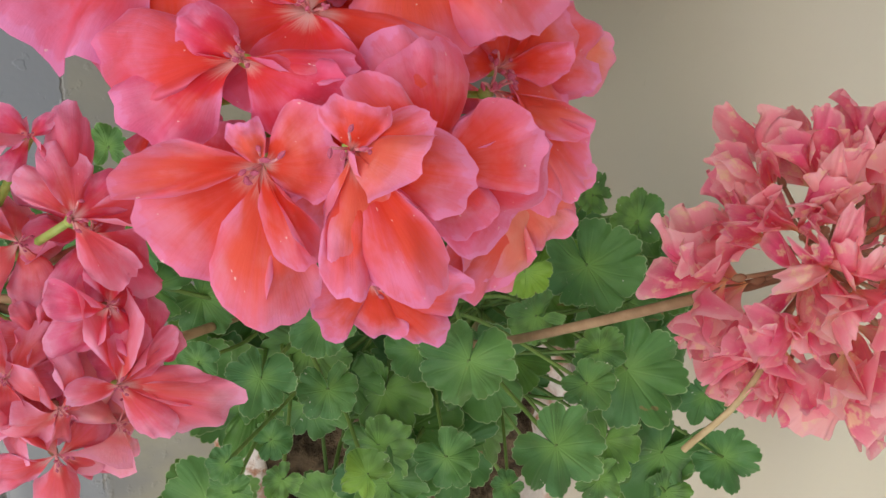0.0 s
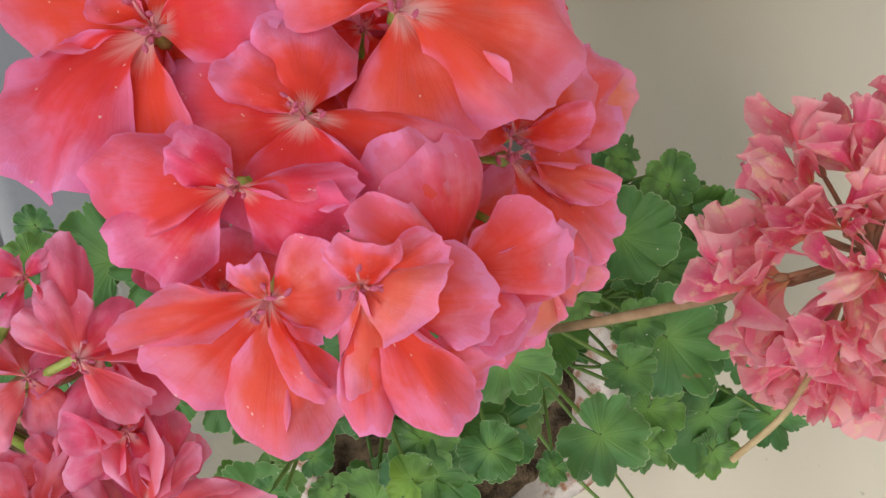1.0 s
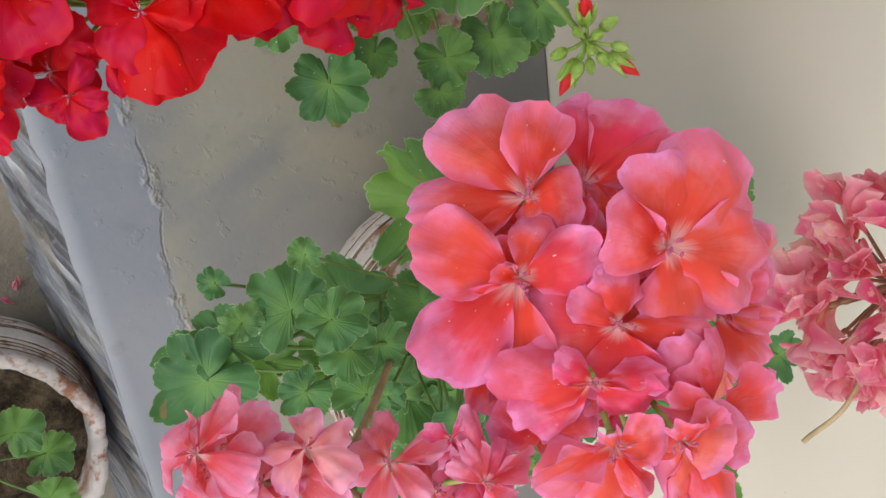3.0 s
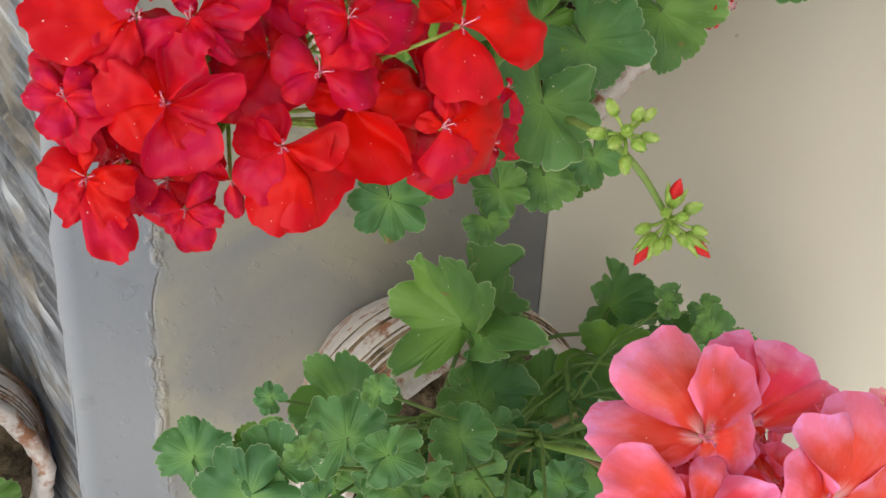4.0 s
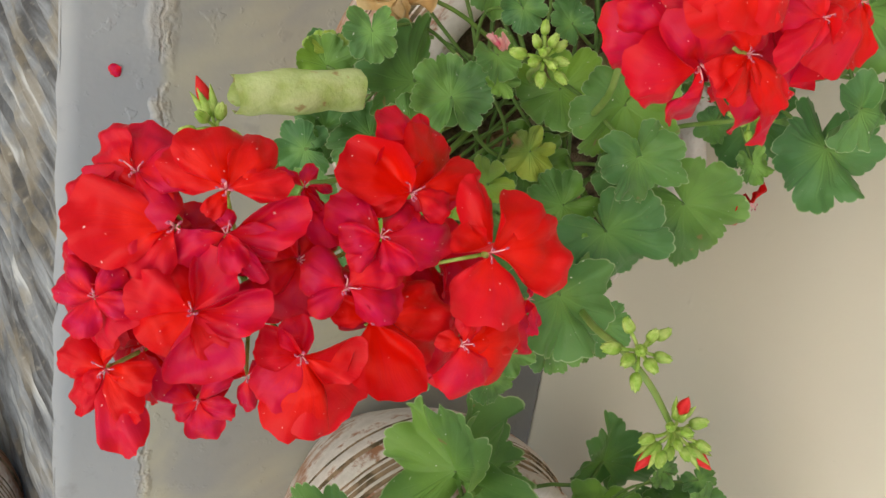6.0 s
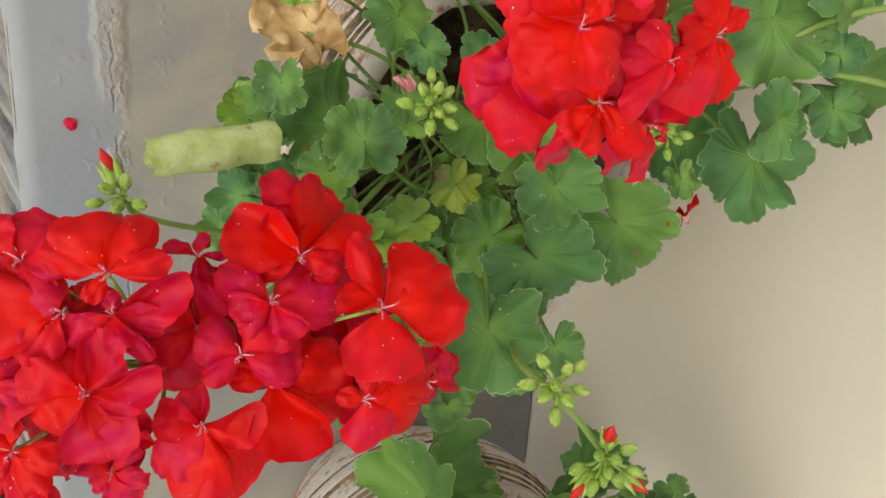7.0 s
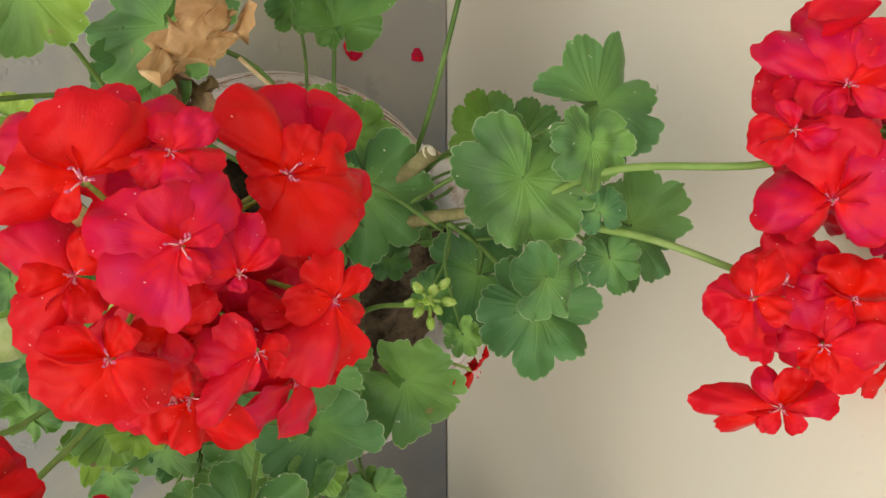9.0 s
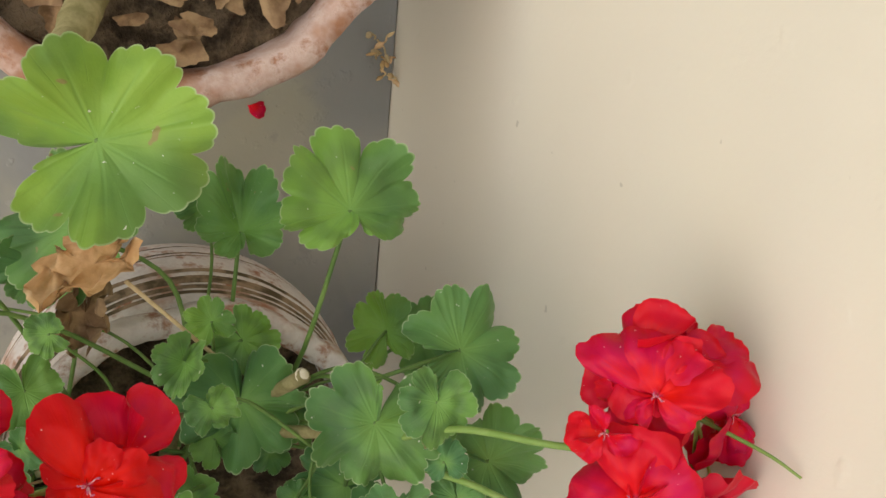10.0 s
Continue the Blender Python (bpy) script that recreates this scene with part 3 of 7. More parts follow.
def make_leaf_mesh(r, fold, seed, cup, heel):
    bm = bmesh.new()
    polar = bm.loops.layers.uv.new("polar")
    nseg, nring = 230, 9
    lobe = radians(47)
    centre = bm.verts.new((0, 0, 0))
    rings = []
    for i in range(1, nring + 1):
        q = (i / nring) ** 0.9
        ring = []
        for k in range(nseg + 1):
            th = -math.pi + 2 * math.pi * k / nseg
            edge = outline(max(-math.pi + 0.02, min(math.pi - 0.02, th)), seed)
            x, y = q * edge * math.cos(th), q * edge * math.sin(th)
            h = cup * q * q
            h += 0.033 * q * (0.3 + q) * math.cos(2 * math.pi * th / lobe)
            h += 0.17 * q * q * math.sin(3 * th + seed) + 0.08 * q ** 3 * math.sin(7 * th + 2 * seed) + 0.04 * q ** 5 * math.sin(15 * th + 3 * seed)
            h += 0.34 * noise.noise((x * 1.6, y * 1.8, seed * 5.1)) * q + 0.09 * noise.noise((x * 4.5, y * 4.5, seed)) * q
            h += fold * abs(y) * 0.9 - 0.12 * q * q * max(0, math.cos(th))
            y *= 1 - 0.38 * fold
            x *= heel if x < 0 else 1.0
            ring.append(bm.verts.new((x * r, y * r, h * r)))
        rings.append(ring)
    for k in range(nseg):
        f = bm.faces.new((centre, rings[0][k], rings[0][k + 1]))
        for lp, uv in zip(f.loops, (((k + 0.5) / nseg, 0), (k / nseg, 1 / nring), ((k + 1) / nseg, 1 / nring))):
            lp[polar].uv = uv
    for i in range(nring - 1):
        for k in range(nseg):
            f = bm.faces.new((rings[i][k], rings[i + 1][k], rings[i + 1][k + 1], rings[i][k + 1]))
            a, b = (i + 1) / nring, (i + 2) / nring
            for lp, uv in zip(f.loops, ((k / nseg, a), (k / nseg, b), ((k + 1) / nseg, b), ((k + 1) / nseg, a))):
                lp[polar].uv = uv
    return bm


def basis(x, z):
    z = unit(z)
    x = Vector(x)
    x = (x - z * x.dot(z)).normalized()
    return Matrix((x, z.cross(x), z)).transposed()


class Count:
    leaf = 0
    floret = 0


NODES = {}


def leaf(plant, at, tip, up, r, fold=0.0, tone=None, cup=None, heel=1.0):
    """A leaf with its stalk: at is where the stalk meets the blade; heel shortens the lobes behind it."""
    Count.leaf += 1
    rng = random.Random(Count.leaf * 7 + 3)
    lean = Vector((rng.uniform(-1, 1), rng.uniform(-1, 1), rng.uniform(-1, 1))) * 0.34
    m = Matrix.Translation(at) @ basis(tip, Vector(up) + lean).to_4x4()
    bm = make_leaf_mesh(r * 0.93, fold if fold else rng.choice((0.0, 0.0, 0.08, 0.16, 0.28)), rng.uniform(0, 50), rng.uniform(-0.02, 0.16) if cup is None else cup, heel)
    ob = part("leaf", bm, LEAF, plant)
    ob.matrix_local = plant.matrix_basis.inverted() @ m
    ob["tone"] = rng.choice((0.0, 0.0, 0.05, 0.10, 0.18, 0.28, 0.42)) if tone is None else tone
    start = Vector(at)
    ends = sorted((Vector(p) for p in NODES[plant.name]), key=lambda p: (p - start).length + 0.9 * max(0, p.z - start.z + 0.02))
    end = rng.choice(ends[:3]) + Vector((rng.uniform(-1, 1), rng.uniform(-1, 1), rng.uniform(-1, 1))) * 0.004
    gap = end - start
    mid = start + gap * 0.45 - m.to_3x3().col[2] * gap.length * 0.12 - m.to_3x3().col[0] * min(gap.length * 0.2, r)
    stalk = part("leaf_stalk", tube((Vector((0, 0, 0)), mid - start, gap), 0.0006 + 0.014 * r, 0.0008 + 0.018 * r, 7, 6), LEAF_STALK, ob)
    stalk.matrix_local = m.to_3x3().inverted().to_4x4()
    return ob


def make_petal(spread, seed, frill, curl, roll, dome):
    """An obovate petal from its claw at the origin along +x, length 1; roll turns one side over, dome bends both sides down."""
    bm = bmesh.new()
    lay = bm.loops.layers.uv.new("petal")
    nu, nv = 24, 18
    grid = []
    fold_at, crease = 0.55 * math.sin(seed * 5), (0.38, -0.28, 0.12, 0.24, -0.42)[int(seed * 3) % 5]
    for j in range(nv + 1):
        v = j / nv
        open_ = 0.60 + 0.40 * math.sin(min(1, v / 0.7) * math.pi / 2)
        row = []
        for i in range(nu + 1):
            u = 2 * i / nu - 1
            lift = noise.noise((u * 1.1, seed * 2.0, 0.3))
            reach = 1 - 0.42 * abs(u) ** 2.8 + 0.18 * lift + 0.055 * noise.noise((u * 6, seed * 5.0, 1.3)) + 0.012 * noise.noise((u * 17, seed * 3.0, 2.3))
            reach -= 0.05 * math.exp(-((u - 0.2 * math.sin(seed * 3)) / 0.13) ** 2) * max(0.0, math.sin(seed * 7))
            q = v * reach
            a = u * spread * open_
            x, y = q * math.cos(a), q * math.sin(a)
            h = 0.10 * math.sin(v * math.pi * 0.9) - curl * v * v - dome * u * u * v
            wave = math.sin(u * 4.2 + seed * 2.1) + 0.7 * math.sin(u * 8.5 + seed * 4.0) + 0.45 * math.sin(u * 15 + seed * 1.3) * v * v
            h += frill * v ** 3.2 * wave * (0.35 + 0.65 * abs(u))
            h += 0.24 * v * noise.noise((x * 2.4, y * 2.4, seed * 3.3)) + 0.09 * v * noise.noise((x * 5, y * 5, seed)) + 0.0022 * math.sin(a * 26 + 2 * seed) * v
            h += crease * (math.sqrt((u - fold_at) ** 2 + 0.0012) - 0.3) * v
            side = max(0.0, u * (1 if roll > 0 else -1) - 0.2)
            h += abs(roll) * side * side * v * 1.1
            y -= roll * side * side * v * 0.6
            tip = max(0.0, v - 0.72)
            h += (0.9 if int(seed * 10) % 3 == 0 else -0.8) * tip * tip
            row.append((bm.verts.new((x, y, h)), (u, v)))
        grid.append(row)
    for a, b in zip(grid, grid[1:]):
        for i in range(nu):
            quad = (a[i], a[i + 1], b[i + 1], b[i])
            f = bm.faces.new([q[0] for q in quad])
            for lp, q in zip(f.loops, quad):
                lp[lay].uv = q[1]
    bm.normal_update()
    mesh = bpy.data.meshes.new("petal")
    bm.to_mesh(mesh)
    bm.free()
    for p in mesh.polygons:
        p.use_smooth = True
    return mesh


def petal_set(material, frill, wide):
    meshes = []
    for k in range(14):
        spread = radians(wide) * (0.90, 1.06, 0.98, 1.10, 0.86, 1.02, 0.94)[k % 7]
        curl = (0.10, 0.26, -0.08, 0.16, 0.32, 0.02, 0.20, -0.14, 0.28)[k % 9]
        roll = (0.15, 0.7, -0.5, 0.0, -0.9, 0.4, -0.2, 0.9)[k % 8]
        dome = (0.16, 0.05, -0.10, 0.22, 0.10)[k % 5]
        mesh = make_petal(spread, k * 1.7 + 0.4, frill * (0.5, 1.0, 1.5)[k % 3], curl, roll, dome)
        mesh.materials.append(material)
        meshes.append(mesh)
    return meshes


PETALS = {"red_petal": petal_set(RED, 0.085, 52), "salmon_petal": petal_set(PINK, 0.15, 52), "lilac_pink_petal": petal_set(LILAC, 0.17, 46), "faded_petal": petal_set(FADED, 0.24, 23)}


def make_stamens(filament, anther, seed, n):
    bm = bmesh.new()
    rng = random.Random(seed)
    for k in range(n):
        a = rng.uniform(0, 6.28)
        q = rng.uniform(0.04, 0.17)
        d = Vector((math.cos(a) * q, math.sin(a) * q, rng.uniform(0.14, 0.27)))
        add_tube(bm, (Vector((math.cos(a) * 0.02, math.sin(a) * 0.02, 0.0)), d * 0.6 + Vector((0, 0, 0.03)), d), 0.015, 0.010, 6, 2)
        nf = len(bm.faces)
        add_egg(bm, d, (rng.uniform(-1, 1), rng.uniform(-1, 1), 0.3), rng.uniform(0.05, 0.085), 0.022, 7, 4, 0.1)
        bm.faces.ensure_lookup_table()
        for f in bm.faces[nf:]:
            f.material_index = 1
    mesh = bpy.data.meshes.new("stamen_tuft")
    bm.to_mesh(mesh)
    bm.free()
    mesh.materials.append(filament)
    mesh.materials.append(anther)
    return mesh


STAMENS = {"lilac_pink_petal": [make_stamens(STYLE, ANTHER, k + 40, 6) for k in range(3)], "salmon_petal": [make_stamens(STYLE, ANTHER, k, 7 + k % 3) for k in range(5)], "red_petal": [make_stamens(RED_STYLE, ANTHER, k + 20, 4 + k % 3) for k in range(5)]}


def floret(plant, at, face, r, hub, material, droop=0.0, petals=None, hue=None, tips=None):
    """Petals, stamens and a stalk down to the head's hub; petals: angle and length of each, or five alike; tips: the place of each tip, with its breadth and roll."""
    Count.floret += 1
    rng = random.Random(Count.floret * 13 + 1)
    turn = rng.uniform(0, 6.28)
    lean = Vector((rng.uniform(-1, 1), rng.uniform(-1, 1), rng.uniform(-1, 1))) * (0.22 if material is not FADED else 0.5)
    z = unit(Vector(face) + (lean if petals is None and tips is None else lean * 0.0))
    x = z.cross(Vector((math.cos(turn), math.sin(turn), 0.3))).normalized()
    if petals is not None:
        x = Vector((0.0, 1.0, 0.2)).cross(z).normalized()
    m = Matrix.Translation(at) @ basis(x, z).to_4x4()
    inv = m.inverted()
    base = inv @ Vector(hub)
    bm = bmesh.new()
    add_egg(bm, (0, 0, -0.25 * r), (0, 0, 1), 0.23 * r, 0.070 * r, 7, 5, 0.0)
    add_tube(bm, (Vector((0, 0, -0.24 * r)), Vector((0, 0, -0.24 * r)) * 0.5 + base * 0.5 + Vector((0, 0, -0.1 * r)), base), 0.0007, 0.0009, 6, 4)
    ob = part("floret", bm, CALYX if material is not FADED and not droop else BROWN_STALK, plant)
    ob.matrix_local = plant.matrix_basis.inverted() @ m
    meshes = PETALS[material.name]
    hue = rng.random() ** 1.3 if hue is None else hue
    for k, (tip, wide, kind) in enumerate(tips or ()):
        d = inv @ Vector(tip)
        p = new("petal", meshes[kind] if kind is not None else rng.choice(meshes))
        p.parent = ob
        p["tone"] = hue + rng.uniform(-0.32, 0.32)
        side = Vector((0, 0, 1)).cross(d).normalized()
        m2 = Matrix((d.normalized(), side, d.normalized().cross(side))).transposed().to_4x4()
        p.matrix_local = Matrix.Translation((0, 0, 0.010 * r * k)) @ m2 @ Matrix.Rotation(rng.uniform(-0.2, 0.2), 4, "X") @ Matrix.Diagonal((d.length, d.length * wide, d.length * min(0.9, 0.35 + 0.6 * wide), 1))
    if tips:
        petals = ()
    if petals is None:
        petals = [(72 * k + rng.uniform(-12, 12), r * rng.uniform(0.9, 1.1)) for k in range(5)]
    for k, (a, size) in enumerate(petals):
        open_ = rng.uniform(-8, 16 if material is RED else 9) - droop * 45 * rng.random()
        if material is FADED:
            open_ = rng.uniform(34, 80)
        p = new("petal", rng.choice(meshes))
        p.parent = ob
        p["tone"] = hue if material is not FADED else rng.uniform(-0.9, 1.3)
        wide = size * rng.uniform(0.95, 1.15) * (1.0 if size > 0.75 * r else 1.25) * (1 - 0.35 * droop)
        p.matrix_local = Matrix.Rotation(radians(a), 4, "Z") @ Matrix.Translation((0.0, 0, 0.012 * r * k)) @ Matrix.Rotation(-radians(open_), 4, "Y") @ Matrix.Rotation(rng.uniform(-0.3, 0.3), 4, "X") @ Matrix.Diagonal((size * 1.04 / max(0.8, math.cos(radians(open_))), wide, size, 1))
    if material is not FADED:
        st = new("stamen_tuft", rng.choice(STAMENS[material.name]))
        st.parent = ob
        st.matrix_local = Matrix.Diagonal((r * 1.05, r * 1.05, r * 0.9, 1))
    return ob


def stem(plant, points, r0, r1, material=STALK, name="stem", label="", knobs=0.0):
    if material is not WOODY:
        r0, r1 = r0 * 0.78, r1 * 0.78
    inv = plant.matrix_basis.inverted()
    return part(name, tube([inv @ Vector(p) for p in points], r0, r1, 9, 7, knobs), material, plant, label)


def bud_cluster(plant, hub, axis, n, size, seed, tips=0, spread=0.0075):
    """Young closed buds on short stalks round a hub; some show a coloured tip."""
    rng = random.Random(seed)
    inv = plant.matrix_basis.inverted()
    z = unit(axis)
    x = z.cross(Vector((0.2, 0.9, 0.3))).normalized()
    y = z.cross(x)
    for k in range(n):
        a = 2.4 * k
        q = math.sqrt((k + 0.5) / n)
        d = (z * (1.1 - 0.9 * q) + (x * math.cos(a) + y * math.sin(a)) * q).normalized()
        at = Vector(hub) + d * spread * rng.uniform(0.6, 1.15)
        big = 1.45 if k >= n - tips else rng.uniform(0.95, 1.25)
        open_bud = k >= n - tips
        long_ = (2.6 if open_bud else 2.25) * size * big
        bm = add_egg(bmesh.new(), (0, 0, 0), d, long_ * (0.75 if open_bud else 1.0), size * big * 0.86, 10, 8, 0.42)
        root = Vector(hub) - at
        add_tube(bm, (root, root * 0.45 + z * 0.0012, Vector((0, 0, 0))), 0.0007, 0.0008, 6, 4)
        e1 = d.cross(Vector((0.3, 0.5, 0.8))).normalized()
        e2 = d.cross(e1)
        for q in range(5):
            out = e1 * math.cos(1.257 * q + k) + e2 * math.sin(1.257 * q + k)
            foot = out * size * big * 0.34 + d * 0.15 * size
            add_egg(bm, foot, d + out * (0.26 if open_bud else 0.04), long_ * (0.98 if open_bud else 0.86), size * big * 0.50, 7, 6, 0.72)
        ob = part("bud", bm, CALYX, plant)
        ob.matrix_local = Matrix.Translation(inv @ at)
        if open_bud:
            part("petal_tip", add_egg(bmesh.new(), d * (0.9 * size * big), d, 2.7 * size * big, size * big * 0.80, 10, 8, 0.55), BUD_RED, ob, "red petals showing at the bud's tip")


def plant_at(name, at, label, nodes):
    ob = new(name)
    ob.location = at
    NODES[ob.name] = nodes
    bpy.context.view_layer.update()
    return tagged(ob, label, "potted plant", group="geraniums along the wall")


def crumpled_leaf(plant, at, tip, up, r, material, seed, label, slim=0.62):
    """A dried leaf, shrunk and folded on itself."""
    bm = bmesh.new()
    n, rings = 64, 16
    centre = bm.verts.new((0, 0, 0))
    last = None
    for i in range(1, rings + 1):
        q = i / rings
        ring = []
        for k in range(n):
            th = -math.pi + 2 * math.pi * k / n
            e = outline(th, seed)
            p = Vector((q * e * math.cos(th), q * e * math.sin(th) * slim, 0))
            h = 0.75 * q * noise.noise((p.x * 2.6, p.y * 3.2, seed)) + 0.42 * q * noise.noise((p.x * 7, p.y * 7, seed)) + 0.55 * q * q * abs(math.sin(th))
            p += Vector((0.34 * noise.noise((p.x * 4, p.y * 4, seed + 9)), 0.34 * noise.noise((p.x * 4, p.y * 4, seed + 19)), h)) * q
            ring.append(bm.verts.new(p * r))
        for k in range(n):
            if last is None:
                bm.faces.new((centre, ring[k], ring[(k + 1) % n]))
            else:
                bm.faces.new((last[k], ring[k], ring[(k + 1) % n], last[(k + 1) % n]))
        last = ring
    ob = part("dry_leaf", bm, material, plant, label)
    ob.matrix_local = plant.matrix_basis.inverted() @ (Matrix.Translation(at) @ basis(tip, up).to_4x4())
    return ob


def rolled_leaf(plant, a, b, r, seed, label):
    """A pale leaf rolled into a tube along its midrib."""
    a, b = Vector(a), Vector(b)
    d = b - a
    m = Matrix.Translation(a) @ basis(d, (0, 0, 1)).to_4x4()
    bm = bmesh.new()
    n, k = 30, 26
    rows = []
    for i in range(n + 1):
        t = i / n
        row = []
        for j in range(k + 1):
            s = j / k
            ang = -0.4 + s * 7.2
            rr = r * (1 - 0.32 * s) * (0.90 + 0.14 * math.sin(math.pi * t)) * (1 + 0.24 * noise.noise((t * 4, s * 3, seed)) + 0.05 * noise.noise((t * 13, s * 9, seed)))
            end = 0.06 * noise.noise((s * 7, seed, 1.0)) * (1 if t > 0.5 else -1) * abs(t - 0.5) * 2
            row.append(bm.verts.new(((t + end) * d.length, rr * math.cos(ang), rr * math.sin(ang))))
        rows.append(row)
    for p, q in zip(rows, rows[1:]):
        for j in range(k):
            bm.faces.new((p[j], q[j], q[j + 1], p[j + 1]))
    ob = part("rolled_leaf", bm, PALE, plant, label)
    ob.matrix_local = plant.matrix_basis.inverted() @ m
    return ob


# ---------------------------------------------------------------- the red geranium in the middle pot
red_plant = plant_at("geranium_plant", (-0.188, 0.652, 0.195), "red geranium in full bloom with buds and dry leaves", (
    (-0.20, 0.68, 0.235), (-0.225, 0.665, 0.265), (-0.175, 0.70, 0.255), (-0.150, 0.715, 0.300), (-0.24, 0.69, 0.255),
    (-0.19, 0.655, 0.265), (-0.235, 0.63, 0.27), (-0.14, 0.735, 0.34), (-0.27, 0.69, 0.25), (-0.20, 0.72, 0.245)))
stem(red_plant, ((-0.20, 0.68, 0.190), (-0.21, 0.672, 0.230), (-0.228, 0.662, 0.272)), 0.0065, 0.0022, WOODY, "main_stem", "knotty woody main stem", 0.25)
stem(red_plant, ((-0.205, 0.685, 0.195), (-0.18, 0.70, 0.250), (-0.150, 0.722, 0.305), (-0.132, 0.735, 0.350)), 0.0055, 0.0018, WOODY, "main_stem", "knotty woody main stem", 0.25)
stem(red_plant, ((-0.19, 0.69, 0.215), (-0.172, 0.725, 0.270), (-0.157, 0.752, 0.302)), 0.0042, 0.0036, WOODY, "cut_stem", "pruned stub with a pale cut end", 0.2)
cut_end = part("cut_end", add_egg(bmesh.new(), (0, 0, 0), (0.2, 0.5, 0.7), 0.003, 0.0040, 10, 4, 0.0), CUT, red_plant, "pale dry cut end")
cut_end.matrix_local = red_plant.matrix_basis.inverted() @ Matrix.Translation((-0.158, 0.751, 0.300))
stem(red_plant, ((-0.20, 0.68, 0.195), (-0.24, 0.69, 0.24), (-0.275, 0.69, 0.255)), 0.0045, 0.0018, WOODY, "main_stem", "", 0.2)
stem(red_plant, ((-0.20, 0.67, 0.195), (-0.215, 0.65, 0.24), (-0.236, 0.628, 0.272)), 0.0045, 0.0018, WOODY, "main_stem", "", 0.2)
# flower stalks
stem(red_plant, ((-0.262, 0.67, 0.25), (-0.33, 0.640, 0.300), (-0.376, 0.622, 0.325), (-0.400, 0.615, 0.335)), 0.0020, 0.0018)
stem(red_plant, ((-0.225, 0.665, 0.265), (-0.25, 0.70, 0.33), (-0.280, 0.745, 0.37), (-0.290, 0.755, 0.385)), 0.0021, 0.0018)
stem(red_plant, ((-0.135, 0.735, 0.345), (-0.113, 0.758, 0.380), (-0.074, 0.766, 0.422), (-0.025, 0.775, 0.425)), 0.0021, 0.0019)
stem(red_plant, ((-0.025, 0.775, 0.425), (-0.01, 0.770, 0.45), (-0.004, 0.766, 0.465)), 0.0013, 0.0008)
stem(red_plant, ((-0.140, 0.730, 0.340), (-0.100, 0.728, 0.380), (-0.070, 0.718, 0.415), (-0.035, 0.705, 0.425)), 0.0021, 0.0019)
stem(red_plant, ((-0.225, 0.640, 0.265), (-0.2242, 0.5977, 0.3000), (-0.2614, 0.6105, 0.3650), (-0.2644, 0.6112, 0.3920)), 0.0024, 0.0020)
stem(red_plant, ((-0.2644, 0.6112, 0.3920), (-0.2506, 0.5966, 0.3980), (-0.2350, 0.5766, 0.4000)), 0.0020, 0.0018)
bud_cluster(red_plant, (-0.2622, 0.6140, 0.3980), (-0.3, 0.3, 0.8), 9, 0.0033, 3, 0, 0.0085)
bud_cluster(red_plant, (-0.2350, 0.5766, 0.4000), (-0.2, -0.2, 0.9), 12, 0.0031, 4, 3, 0.0105)
stem(red_plant, ((-0.19, 0.655, 0.265), (-0.187, 0.680, 0.300), (-0.178, 0.695, 0.338)), 0.0017, 0.0014)
bud_cluster(red_plant, (-0.176, 0.697, 0.338), (-0.2, 0.3, 0.9), 9, 0.0026, 6)
stem(red_plant, ((-0.24, 0.69, 0.255), (-0.285, 0.705, 0.32), (-0.304, 0.716, 0.358)), 0.0018, 0.0015)
bud_cluster(red_plant, (-0.305, 0.717, 0.358), (-0.3, 0.3, 0.8), 11, 0.0027, 7)
stem(red_plant, ((-0.262, 0.67, 0.24), (-0.342, 0.642, 0.268), (-0.374, 0.650, 0.285), (-0.402, 0.662, 0.297), (-0.408, 0.670, 0.300)), 0.0019, 0.0015)
bud_cluster(red_plant, (-0.408, 0.671, 0.300), (-0.5, 0.4, 0.6), 7, 0.0032, 9, 2)
crumpled_leaf(red_plant, (-0.318, 0.728, 0.236), (-0.6, 0.6, -0.1), (-0.3, 0.3, 0.9), 0.028, DRY, 2.0, "dry curled tan leaf hanging over the rim")
crumpled_leaf(red_plant, (-0.249, 0.805, 0.279), (-0.90, -0.44, -0.1), (-0.2, 0.3, 0.9), 0.028, DRY_BROWN, 6.0, "dry brown leaf on a withered stalk", 0.42)
crumpled_leaf(red_plant, (-0.250, 0.765, 0.235), (-0.2, -0.8, 0.1), (-0.2, 0.3, 0.9), 0.022, LITTER, 8.0, "small shrivelled brown leaf")
stem(red_plant, ((-0.236, 0.797, 0.281), (-0.205, 0.765, 0.275), (-0.180, 0.735, 0.265), (-0.175, 0.70, 0.25)), 0.0013, 0.0013, STRAW, "dry_stalk", "withered straw-coloured leaf stalk")
stem(red_plant, ((-0.315, 0.727, 0.238), (-0.285, 0.720, 0.245), (-0.25, 0.70, 0.25)), 0.0014, 0.0014, STALK, "leaf_stalk")
rolled_leaf(red_plant, (-0.3374, 0.6840, 0.2660), (-0.3938, 0.6786, 0.2620), 0.0104, 3.0, "pale green leaf rolled into a tube")
floret(red_plant, (-0.150, 0.652, 0.330), (0.5, -0.3, 0.5), 0.016, (-0.185, 0.662, 0.300), RED, petals=((-60, 0.017), (20, 0.014), (-120, 0.012)))
floret(red_plant, (-0.284, 0.708, 0.296), (-0.3, 0.3, 0.8), 0.009, (-0.262, 0.692, 0.262), FADED, petals=((150, 0.010), (120, 0.009)))
leaf(red_plant, (-0.1403, 0.7514, 0.3550), (-0.2541, -0.9556, 0.1496), (-0.2812, 0.2209, 0.9339), 0.0346)
